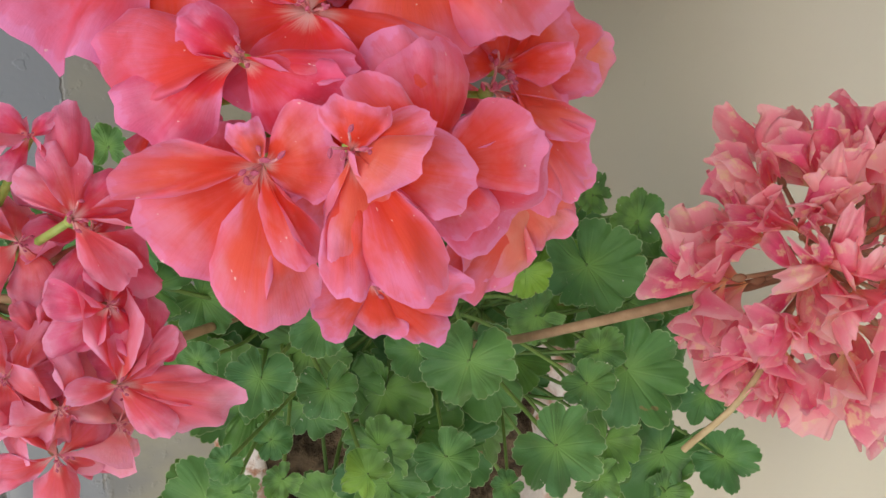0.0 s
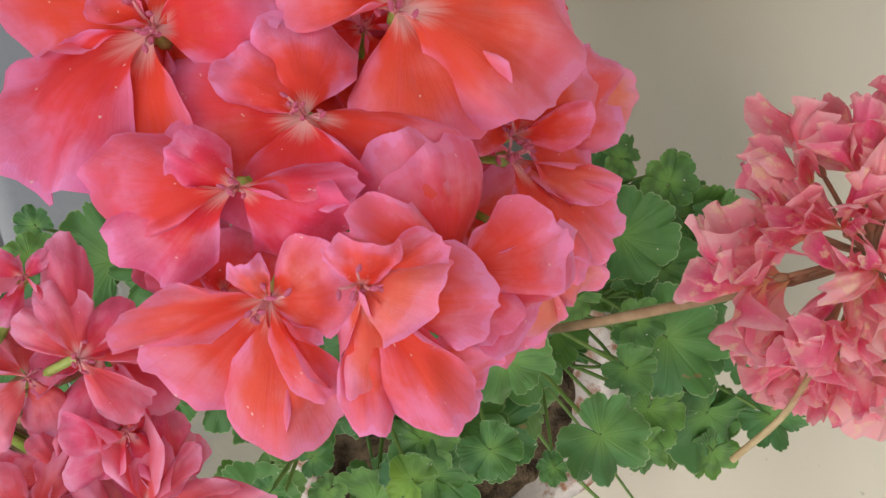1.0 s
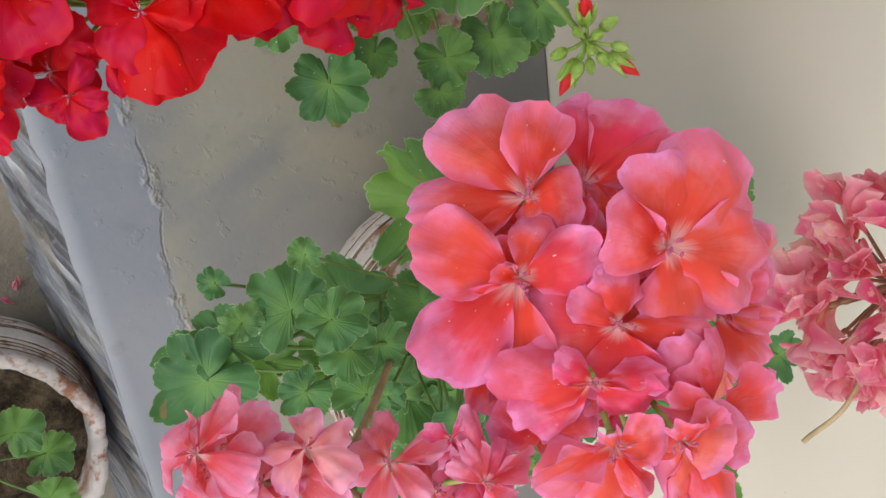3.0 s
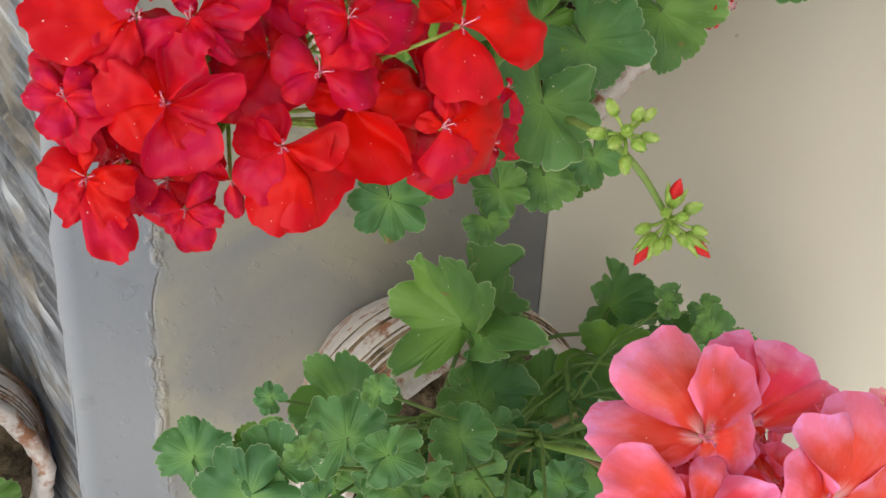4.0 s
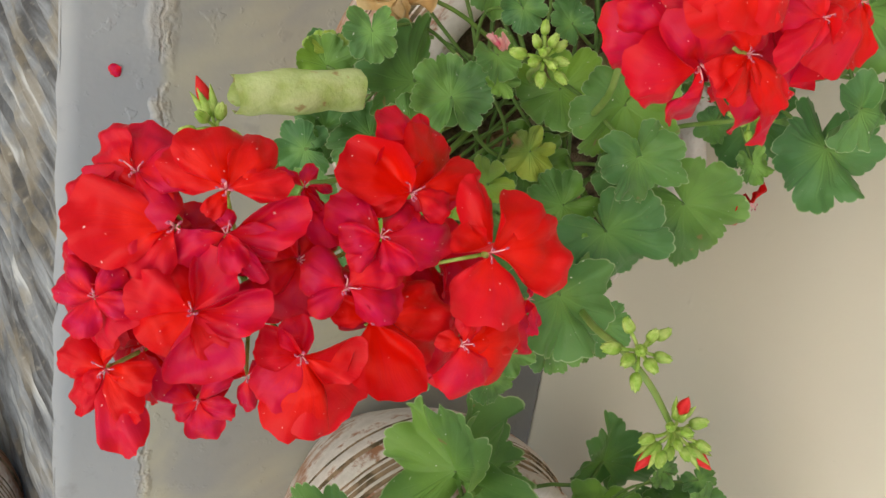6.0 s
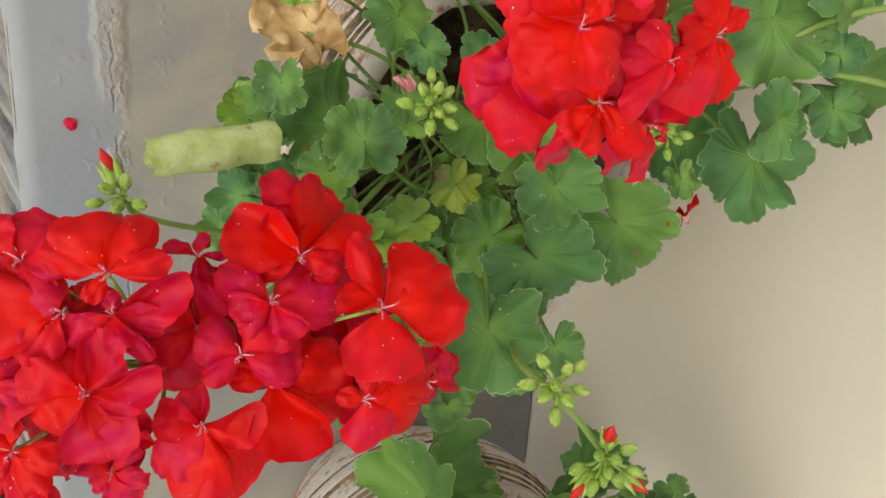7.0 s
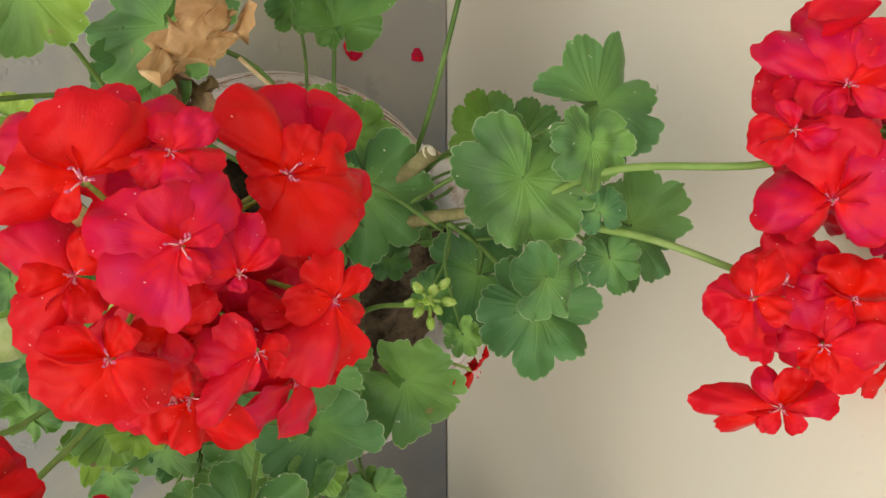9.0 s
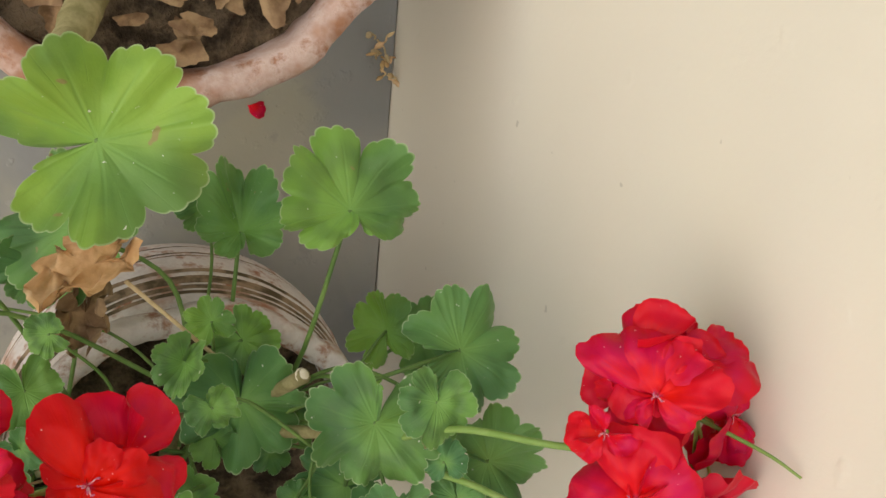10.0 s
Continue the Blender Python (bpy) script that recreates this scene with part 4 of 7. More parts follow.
leaf(red_plant, (-0.1202, 0.7678, 0.3730), (-0.1556, -0.9708, 0.1828), (-0.2812, 0.2209, 0.9339), 0.0202)
leaf(red_plant, (-0.0930, 0.7747, 0.3380), (0.9440, 0.2390, 0.2277), (-0.2812, 0.2209, 0.9339), 0.0340)
leaf(red_plant, (-0.1130, 0.7376, 0.3720), (-0.0658, 0.9664, -0.2484), (-0.2812, 0.2209, 0.9339), 0.0126)
leaf(red_plant, (-0.0747, 0.7173, 0.3450), (0.9095, -0.2492, 0.3328), (-0.2812, 0.2209, 0.9339), 0.0313)
leaf(red_plant, (-0.1004, 0.7120, 0.3640), (0.1722, -0.9457, 0.2756), (-0.2812, 0.2209, 0.9339), 0.0161)
leaf(red_plant, (-0.1320, 0.7081, 0.3620), (-0.1750, -0.9686, 0.1765), (-0.2812, 0.2209, 0.9339), 0.0231)
leaf(red_plant, (-0.1236, 0.6847, 0.3430), (-0.1655, -0.9697, 0.1796), (-0.2812, 0.2209, 0.9339), 0.0329)
leaf(red_plant, (-0.0786, 0.7336, 0.2130), (-0.2590, 0.9196, -0.2955), (-0.2812, 0.2209, 0.9339), 0.0270)
leaf(red_plant, (-0.0404, 0.7172, 0.1850), (0.8020, 0.5885, 0.1023), (-0.2812, 0.2209, 0.9339), 0.0348, fold=0.5)
leaf(red_plant, (-0.1311, 0.6867, 0.3000), (-0.9594, -0.0881, -0.2680), (-0.2812, 0.2209, 0.9339), 0.0312)
leaf(red_plant, (-0.1778, 0.6464, 0.3150), (0.6846, -0.6358, 0.3565), (-0.2812, 0.2209, 0.9339), 0.0333)
leaf(red_plant, (-0.2232, 0.6325, 0.3160), (0.5999, -0.7191, 0.3507), (-0.2812, 0.2209, 0.9339), 0.0333)
leaf(red_plant, (-0.2308, 0.6748, 0.3350), (0.3723, -0.8718, 0.3183), (-0.2812, 0.2209, 0.9339), 0.0234)
leaf(red_plant, (-0.2396, 0.6403, 0.3000), (-0.8041, -0.5854, -0.1036), (-0.2812, 0.2209, 0.9339), 0.0221, tone=0.35)
leaf(red_plant, (-0.2544, 0.6627, 0.2850), (-0.6424, -0.7663, -0.0121), (-0.2812, 0.2209, 0.9339), 0.0154, tone=1.0)
leaf(red_plant, (-0.3058, 0.6878, 0.2930), (-0.0339, 0.9702, -0.2397), (-0.2812, 0.2209, 0.9339), 0.0209)
leaf(red_plant, (-0.3190, 0.6725, 0.2850), (-0.9101, -0.3701, -0.1864), (-0.2812, 0.2209, 0.9339), 0.0161)
leaf(red_plant, (-0.2979, 0.6441, 0.3000), (-0.9559, 0.0217, -0.2929), (-0.2812, 0.2209, 0.9339), 0.0151, tone=0.7, fold=0.6)
leaf(red_plant, (-0.2629, 0.6125, 0.3420), (-0.4296, -0.8992, 0.0834), (-0.2812, 0.2209, 0.9339), 0.0323)
leaf(red_plant, (-0.2291, 0.6122, 0.3180), (0.6832, 0.7295, 0.0331), (-0.2812, 0.2209, 0.9339), 0.0143, fold=0.5)
leaf(red_plant, (-0.1811, 0.5625, 0.2800), (0.1898, -0.9411, 0.2798), (-0.2812, 0.2209, 0.9339), 0.0196)
leaf(red_plant, (-0.2024, 0.5485, 0.2650), (0.2109, -0.9351, 0.2847), (-0.2812, 0.2209, 0.9339), 0.0237)
leaf(red_plant, (-0.2382, 0.5275, 0.2650), (0.7796, -0.5149, 0.3565), (-0.2812, 0.2209, 0.9339), 0.0168)
leaf(red_plant, (-0.2901, 0.7086, 0.3000), (0.5809, -0.7354, 0.3489), (-0.2812, 0.2209, 0.9339), 0.0129)
leaf(red_plant, (-0.2790, 0.7387, 0.2620), (0.1661, -0.9472, 0.2741), (-0.2812, 0.2209, 0.9339), 0.0210)
leaf(red_plant, (-0.3383, 0.6908, 0.2270), (-0.1021, 0.9607, -0.2580), (-0.2812, 0.2209, 0.9339), 0.0131, tone=0.9)
leaf(red_plant, (-0.3188, 0.6862, 0.1950), (0.7706, -0.5280, 0.3569), (-0.2812, 0.2209, 0.9339), 0.0136)
leaf(red_plant, (-0.3369, 0.6368, 0.2000), (-0.9568, -0.1390, -0.2552), (-0.2812, 0.2209, 0.9339), 0.0191)
leaf(red_plant, (-0.2952, 0.6392, 0.2400), (-0.8078, -0.5799, -0.1060), (-0.2812, 0.2209, 0.9339), 0.0143)
leaf(red_plant, (-0.3200, 0.7544, 0.2400), (-0.8808, -0.4457, -0.1598), (-0.2812, 0.2209, 0.9339), 0.0171, tone=0.6)
leaf(red_plant, (-0.0522, 0.6768, 0.2400), (-0.8023, -0.5880, -0.1025), (-0.2812, 0.2209, 0.9339), 0.0197, tone=0.2)
leaf(red_plant, (-0.1552, 0.6719, 0.3300), (0.3389, -0.8876, 0.3120), (-0.2812, 0.2209, 0.9339), 0.0111)
leaf(red_plant, (-0.1568, 0.6837, 0.3000), (-0.8688, -0.4718, -0.1500), (-0.2812, 0.2209, 0.9339), 0.0115)
leaf(red_plant, (-0.1180, 0.7376, 0.2850), (-0.6662, -0.7454, -0.0242), (-0.2812, 0.2209, 0.9339), 0.0113, tone=0.6)
leaf(red_plant, (-0.1755, 0.7520, 0.2530), (0.6233, -0.6979, 0.3528), (-0.2812, 0.2209, 0.9339), 0.0214)
leaf(red_plant, (-0.1934, 0.7672, 0.2620), (-0.3390, 0.8875, -0.3120), (-0.2812, 0.2209, 0.9339), 0.0147)
leaf(red_plant, (-0.2108, 0.7585, 0.2900), (-0.4079, -0.9084, 0.0921), (-0.2812, 0.2209, 0.9339), 0.0188, fold=0.7)
leaf(red_plant, (-0.1821, 0.7302, 0.2800), (-0.0602, -0.9753, 0.2126), (-0.2812, 0.2209, 0.9339), 0.0398)
leaf(red_plant, (-0.2003, 0.7391, 0.3000), (0.4019, -0.8566, 0.3236), (-0.2812, 0.2209, 0.9339), 0.0148)
leaf(red_plant, (-0.1429, 0.7023, 0.2580), (-0.7571, 0.5470, -0.3573), (-0.2812, 0.2209, 0.9339), 0.0141)
leaf(red_plant, (-0.1576, 0.6822, 0.2500), (-0.5036, -0.8624, 0.0524), (-0.2812, 0.2209, 0.9339), 0.0136)
leaf(red_plant, (-0.2681, 0.7689, 0.2680), (-0.9596, -0.0726, -0.2717), (-0.2812, 0.2209, 0.9339), 0.0130, tone=0.2)
leaf(red_plant, (-0.3466, 0.6151, 0.1900), (-0.4839, 0.8077, -0.3368), (-0.2812, 0.2209, 0.9339), 0.0151)
leaf(red_plant, (-0.2496, 0.6031, 0.2700), (-0.8527, 0.3890, -0.3487), (-0.2812, 0.2209, 0.9339), 0.0202)
leaf(red_plant, (-0.2520, 0.5987, 0.2500), (-0.4873, -0.8712, 0.0594), (-0.2812, 0.2209, 0.9339), 0.0273)
leaf(red_plant, (-0.2372, 0.5713, 0.2400), (-0.4860, -0.8719, 0.0600), (-0.2812, 0.2209, 0.9339), 0.0215)
leaf(red_plant, (-0.1439, 0.7047, 0.2500), (0.9033, 0.3895, 0.1798), (-0.2812, 0.2209, 0.9339), 0.0133)
leaf(red_plant, (-0.2138, 0.6627, 0.3100), (0.5696, -0.7448, 0.3477), (-0.2812, 0.2209, 0.9339), 0.0225)
leaf(red_plant, (-0.1919, 0.7063, 0.2700), (-0.4990, 0.7976, -0.3389), (-0.2812, 0.2209, 0.9339), 0.0175)
leaf(red_plant, (-0.1552, 0.6858, 0.2450), (0.9408, 0.2556, 0.2228), (-0.2812, 0.2209, 0.9339), 0.0095)
leaf(red_plant, (-0.3007, 0.5481, 0.2700), (0.0033, -0.9729, 0.2311), (-0.2812, 0.2209, 0.9339), 0.0237)
leaf(red_plant, (-0.2322, 0.5446, 0.2650), (0.3500, -0.8825, 0.3141), (-0.2812, 0.2209, 0.9339), 0.0191)
leaf(red_plant, (-0.1787, 0.5462, 0.2600), (0.0346, -0.9702, 0.2399), (-0.2812, 0.2209, 0.9339), 0.0169)
leaf(red_plant, (-0.2701, 0.5550, 0.2600), (-0.5793, -0.8149, 0.0184), (-0.2812, 0.2209, 0.9339), 0.0152)
leaf(red_plant, (-0.3271, 0.6486, 0.2000), (-0.9110, -0.3675, -0.1873), (-0.2812, 0.2209, 0.9339), 0.0186)
leaf(red_plant, (-0.3206, 0.6455, 0.2000), (0.4822, -0.8088, 0.3365), (-0.2812, 0.2209, 0.9339), 0.0174)
leaf(red_plant, (-0.2850, 0.6977, 0.3000), (-0.7532, 0.5522, -0.3574), (-0.2812, 0.2209, 0.9339), 0.0097)
leaf(red_plant, (-0.2281, 0.6940, 0.3150), (-0.4975, -0.8657, 0.0550), (-0.2812, 0.2209, 0.9339), 0.0298, tone=0.4)
leaf(red_plant, (-0.2481, 0.7247, 0.2900), (-0.6126, 0.7077, -0.3519), (-0.2812, 0.2209, 0.9339), 0.0128)
leaf(red_plant, (-0.2811, 0.7295, 0.3000), (0.6064, -0.7134, 0.3513), (-0.2812, 0.2209, 0.9339), 0.0121)
leaf(red_plant, (-0.3390, 0.6177, 0.2200), (-0.3203, 0.8957, -0.3083), (-0.2812, 0.2209, 0.9339), 0.0165)
leaf(red_plant, (-0.3140, 0.6263, 0.2700), (-0.8035, -0.5864, -0.1032), (-0.2812, 0.2209, 0.9339), 0.0200, tone=0.7, fold=0.5)
leaf(red_plant, (-0.2747, 0.5970, 0.2500), (0.1498, -0.9511, 0.2701), (-0.2812, 0.2209, 0.9339), 0.0190)
leaf(red_plant, (-0.3066, 0.5746, 0.2200), (-0.8148, -0.5691, -0.1107), (-0.2812, 0.2209, 0.9339), 0.0189)
leaf(red_plant, (-0.2132, 0.5867, 0.2800), (-0.8175, -0.5648, -0.1125), (-0.2812, 0.2209, 0.9339), 0.0183)
leaf(red_plant, (-0.1784, 0.5426, 0.2500), (0.9335, 0.2888, 0.2127), (-0.2812, 0.2209, 0.9339), 0.0173)
leaf(red_plant, (-0.2736, 0.5792, 0.2700), (-0.8163, -0.5667, -0.1117), (-0.2812, 0.2209, 0.9339), 0.0181)
leaf(red_plant, (-0.3368, 0.7096, 0.2700), (0.1315, -0.9551, 0.2655), (-0.2812, 0.2209, 0.9339), 0.0150)
leaf(red_plant, (-0.1415, 0.8356, 0.3080), (-0.1047, 0.9603, -0.2587), (-0.2812, 0.2209, 0.9339), 0.0420, tone=0.50, heel=0.5)
leaf(red_plant, (-0.1691, 0.7984, 0.2120), (-0.1443, 0.9523, -0.2687), (-0.2812, 0.2209, 0.9339), 0.0420, tone=0.2, fold=0.75, heel=0.55)
leaf(red_plant, (-0.2696, 0.7841, 0.2140), (-0.6236, -0.7817, -0.0028), (-0.2812, 0.2209, 0.9339), 0.0257, tone=0.1, fold=0.3)
leaf(red_plant, (-0.3161, 0.8332, 0.3250), (0.5599, -0.7526, 0.3466), (-0.2812, 0.2209, 0.9339), 0.0277, tone=0.72)
leaf(red_plant, (-0.2556, 0.8051, 0.2220), (-0.7106, -0.7020, -0.0479), (-0.2812, 0.2209, 0.9339), 0.0416, tone=0.0)
leaf(red_plant, (-0.3521, 0.7996, 0.3450), (0.1577, -0.9493, 0.2721), (-0.2812, 0.2209, 0.9339), 0.0293, fold=0.55, tone=0.84)
leaf(red_plant, (-0.3400, 0.6886, 0.2150), (0.0249, 0.9745, -0.2230), (-0.2812, 0.2209, 0.9339), 0.0124, tone=0.75)
leaf(red_plant, (-0.3232, 0.6834, 0.2000), (0.2114, -0.9350, 0.2848), (-0.2812, 0.2209, 0.9339), 0.0246, tone=0.05)
leaf(red_plant, (-0.3005, 0.6784, 0.2500), (-0.1863, 0.9421, -0.2789), (-0.2812, 0.2209, 0.9339), 0.0169, tone=0.2)
leaf(red_plant, (-0.1857, 0.8108, 0.2000), (-0.5307, -0.8466, 0.0405), (-0.2812, 0.2209, 0.9339), 0.0179, tone=0.05)
leaf(red_plant, (-0.3260, 0.7741, 0.2500), (0.8652, -0.3626, 0.3463), (-0.2812, 0.2209, 0.9339), 0.0139, tone=0.8, fold=0.4)
leaf(red_plant, (-0.2973, 0.7680, 0.2200), (-0.8870, -0.4314, -0.1650), (-0.2812, 0.2209, 0.9339), 0.0114)
floret(red_plant, (-0.4250, 0.6735, 0.3840), (-0.2544, 0.5292, 0.8095), 0.0200, (-0.4000, 0.6150, 0.3350), RED, hue=0.35, tips=(((-0.4416, 0.6822, 0.3718), 0.58, None), ((-0.4308, 0.6907, 0.3746), 1.28, None), ((-0.4128, 0.6900, 0.3795), 0.88, None), ((-0.4316, 0.6669, 0.3887), 0.64, None), ((-0.4069, 0.6776, 0.3870), 0.64, None),))
floret(red_plant, (-0.4381, 0.6595, 0.3780), (-0.3269, 0.4998, 0.8021), 0.0200, (-0.4000, 0.6150, 0.3350), RED, hue=0.25, tips=(((-0.4676, 0.6560, 0.3706), 0.99, None), ((-0.4500, 0.6718, 0.3630), 0.80, None), ((-0.4502, 0.6461, 0.3814), 0.80, None),))
floret(red_plant, (-0.4239, 0.6593, 0.3840), (-0.2634, 0.4991, 0.8256), 0.0177, (-0.4000, 0.6150, 0.3350), RED, hue=1.10, tips=(((-0.4404, 0.6558, 0.3821), 0.88, None), ((-0.4252, 0.6670, 0.3814), 0.96, None), ((-0.4012, 0.6661, 0.3896), 0.80, None), ((-0.4088, 0.6571, 0.3938), 0.64, None), ((-0.4218, 0.6510, 0.3946), 0.80, None), ((-0.4156, 0.6473, 0.3940), 0.50, None),))
floret(red_plant, (-0.4334, 0.6353, 0.3880), (-0.3207, 0.3943, 0.8612), 0.0192, (-0.4000, 0.6150, 0.3350), RED, hue=0.65, tips=(((-0.4520, 0.6381, 0.3821), 1.12, None), ((-0.4404, 0.6509, 0.3817), 0.80, None), ((-0.4241, 0.6518, 0.3851), 1.12, None), ((-0.4125, 0.6385, 0.3966), 0.80, None), ((-0.4467, 0.6238, 0.3895), 1.28, None), ((-0.4334, 0.6146, 0.3998), 1.20, None), ((-0.4242, 0.6259, 0.3957), 0.96, None),))
floret(red_plant, (-0.3992, 0.6209, 0.3940), (-0.1443, 0.3224, 0.9355), 0.0193, (-0.4000, 0.6150, 0.3350), RED, hue=0.50, tips=(((-0.4145, 0.6273, 0.3916), 0.96, None), ((-0.4021, 0.6347, 0.3920), 0.96, None), ((-0.3806, 0.6213, 0.3989), 0.99, None), ((-0.3793, 0.6010, 0.4050), 1.28, None), ((-0.3976, 0.5949, 0.4054), 0.80, None), ((-0.4129, 0.6081, 0.3963), 0.96, None),))
floret(red_plant, (-0.3748, 0.6596, 0.3890), (-0.0435, 0.5057, 0.8616), 0.0169, (-0.4000, 0.6150, 0.3350), RED, hue=0.75, tips=(((-0.3866, 0.6738, 0.3812), 0.96, None), ((-0.3606, 0.6685, 0.3868), 0.80, None), ((-0.3899, 0.6600, 0.3880), 0.80, None), ((-0.3848, 0.6522, 0.3940), 0.80, None), ((-0.3512, 0.6574, 0.3938), 0.88, None), ((-0.3679, 0.6496, 0.3964), 0.96, None),))
floret(red_plant, (-0.3625, 0.6723, 0.3820), (-0.0087, 0.5515, 0.8341), 0.0200, (-0.4000, 0.6150, 0.3350), RED, hue=0.25, tips=(((-0.3873, 0.6859, 0.3752), 0.90, None), ((-0.3510, 0.6929, 0.3721), 0.90, None), ((-0.3371, 0.6810, 0.3789), 0.58, None), ((-0.3513, 0.6661, 0.3874), 0.96, None), ((-0.3781, 0.6718, 0.3822), 0.80, None),))
floret(red_plant, (-0.3404, 0.6582, 0.4020), (0.0197, 0.4675, 0.8838), 0.0200, (-0.4000, 0.6150, 0.3350), RED, hue=0.20, tips=(((-0.3444, 0.6806, 0.3925), 0.58, None), ((-0.3232, 0.6757, 0.3957), 0.99, None), ((-0.3113, 0.6544, 0.4045), 0.96, None), ((-0.3470, 0.6389, 0.4134), 1.28, None), ((-0.3565, 0.6638, 0.4016), 0.80, None),))
floret(red_plant, (-0.3751, 0.6319, 0.3900), (-0.0078, 0.3933, 0.9194), 0.0200, (-0.4000, 0.6150, 0.3350), RED, hue=0.20, tips=(((-0.3899, 0.6363, 0.3891), 0.80, None), ((-0.3682, 0.6086, 0.4033), 1.20, None), ((-0.3478, 0.6312, 0.3927), 0.80, None), ((-0.3766, 0.6451, 0.3887), 1.28, None), ((-0.3575, 0.6428, 0.3877), 0.96, None), ((-0.3526, 0.6144, 0.3977), 0.80, None),))
floret(red_plant, (-0.3855, 0.6433, 0.3920), (-0.0757, 0.4414, 0.8941), 0.0186, (-0.4000, 0.6150, 0.3350), RED, hue=0.95, tips=(((-0.3998, 0.6510, 0.3881), 0.96, None), ((-0.3699, 0.6534, 0.3906), 1.12, None), ((-0.3626, 0.6404, 0.3954), 0.96, None), ((-0.3977, 0.6383, 0.3957), 0.80, None),))
floret(red_plant, (-0.3459, 0.6251, 0.4030), (0.0519, 0.3631, 0.9303), 0.0177, (-0.4000, 0.6150, 0.3350), RED, hue=0.35, tips=(((-0.3186, 0.6219, 0.4038), 1.06, None), ((-0.3375, 0.6112, 0.4101), 1.28, None), ((-0.3539, 0.6289, 0.4041), 0.80, None), ((-0.3149, 0.6296, 0.3974), 0.58, None), ((-0.3403, 0.6353, 0.3987), 0.80, None),))
floret(red_plant, (-0.4603, 0.6361, 0.3760), (-0.4315, 0.4017, 0.8078), 0.0135, (-0.4000, 0.6150, 0.3350), RED, hue=1.05, tips=(((-0.4730, 0.6365, 0.3678), 0.64, None), ((-0.4690, 0.6457, 0.3679), 0.64, None), ((-0.4545, 0.6462, 0.3766), 0.80, None), ((-0.4642, 0.6248, 0.3795), 0.96, None), ((-0.4500, 0.6352, 0.3845), 0.64, None),))
floret(red_plant, (-0.4558, 0.6094, 0.3720), (-0.4793, 0.2735, 0.8340), 0.0174, (-0.4000, 0.6150, 0.3350), RED, hue=0.40, tips=(((-0.4706, 0.6131, 0.3635), 0.80, None), ((-0.4662, 0.5956, 0.3705), 0.80, None), ((-0.4474, 0.5863, 0.3844), 0.64, None), ((-0.4432, 0.6097, 0.3815), 0.80, None), ((-0.4546, 0.6217, 0.3722), 0.96, None), ((-0.4620, 0.6033, 0.3740), 0.80, None), ((-0.4461, 0.5973, 0.3827), 0.64, None),))
floret(red_plant, (-0.4259, 0.5948, 0.3720), (-0.3761, 0.1222, 0.9185), 0.0144, (-0.4000, 0.6150, 0.3350), RED, hue=1.05, tips=(((-0.4237, 0.5786, 0.3740), 0.80, None), ((-0.4151, 0.5909, 0.3780), 0.64, None), ((-0.4334, 0.5881, 0.3698), 0.80, None), ((-0.4180, 0.6063, 0.3770), 0.64, None), ((-0.4396, 0.5971, 0.3683), 0.64, None),))
floret(red_plant, (-0.4111, 0.6047, 0.3760), (-0.2486, 0.1848, 0.9508), 0.0110, (-0.4000, 0.6150, 0.3350), RED, hue=1.05, tips=(((-0.4033, 0.6096, 0.3792), 0.64, None), ((-0.4195, 0.6117, 0.3745), 0.64, None), ((-0.4104, 0.5926, 0.3785), 0.64, None),))
floret(red_plant, (-0.3998, 0.6348, 0.3700), (-0.1371, 0.4572, 0.8787), 0.0122, (-0.4000, 0.6150, 0.3350), RED, hue=1.00, tips=(((-0.3923, 0.6273, 0.3762), 0.80, None), ((-0.4079, 0.6282, 0.3722), 0.80, None), ((-0.3955, 0.6459, 0.3672), 0.80, None), ((-0.4035, 0.6409, 0.3685), 0.64, None),))
floret(red_plant, (-0.3930, 0.6675, 0.3620), (-0.1079, 0.6292, 0.7698), 0.0106, (-0.4000, 0.6150, 0.3350), RED, hue=1.00, tips=(((-0.3899, 0.6740, 0.3572), 0.80, None), ((-0.3824, 0.6675, 0.3635), 0.64, None), ((-0.3911, 0.6612, 0.3701), 0.80, None), ((-0.4030, 0.6710, 0.3590), 0.64, None), ((-0.3889, 0.6515, 0.3770), 0.64, None),))
floret(red_plant, (-0.3094, 0.6324, 0.3850), (0.1605, 0.4137, 0.8962), 0.0089, (-0.4000, 0.6150, 0.3350), RED, hue=1.10, tips=(((-0.3062, 0.6358, 0.3829), 0.80, None), ((-0.3062, 0.6199, 0.3891), 0.64, None), ((-0.3160, 0.6281, 0.3893), 0.64, None),))
floret(red_plant, (-0.3147, 0.7990, 0.4520), (-0.2133, 0.3749, 0.9022), 0.0189, (-0.2900, 0.7550, 0.3850), RED, hue=0.10, tips=(((-0.3286, 0.8058, 0.4481), 0.96, None), ((-0.3180, 0.8170, 0.4471), 1.36, None), ((-0.3038, 0.8168, 0.4483), 0.96, None), ((-0.3353, 0.7955, 0.4475), 0.67, None), ((-0.3228, 0.7938, 0.4523), 0.96, None), ((-0.3012, 0.8058, 0.4524), 0.80, None),))
floret(red_plant, (-0.2948, 0.8031, 0.4520), (-0.1556, 0.3916, 0.9069), 0.0113, (-0.2900, 0.7550, 0.3850), RED, hue=0.70, tips=(((-0.2977, 0.8113, 0.4479), 0.96, None), ((-0.2844, 0.8099, 0.4508), 0.80, None), ((-0.2843, 0.7997, 0.4575), 0.96, None), ((-0.3050, 0.7987, 0.4543), 0.96, None), ((-0.2946, 0.7945, 0.4590), 1.12, None),))
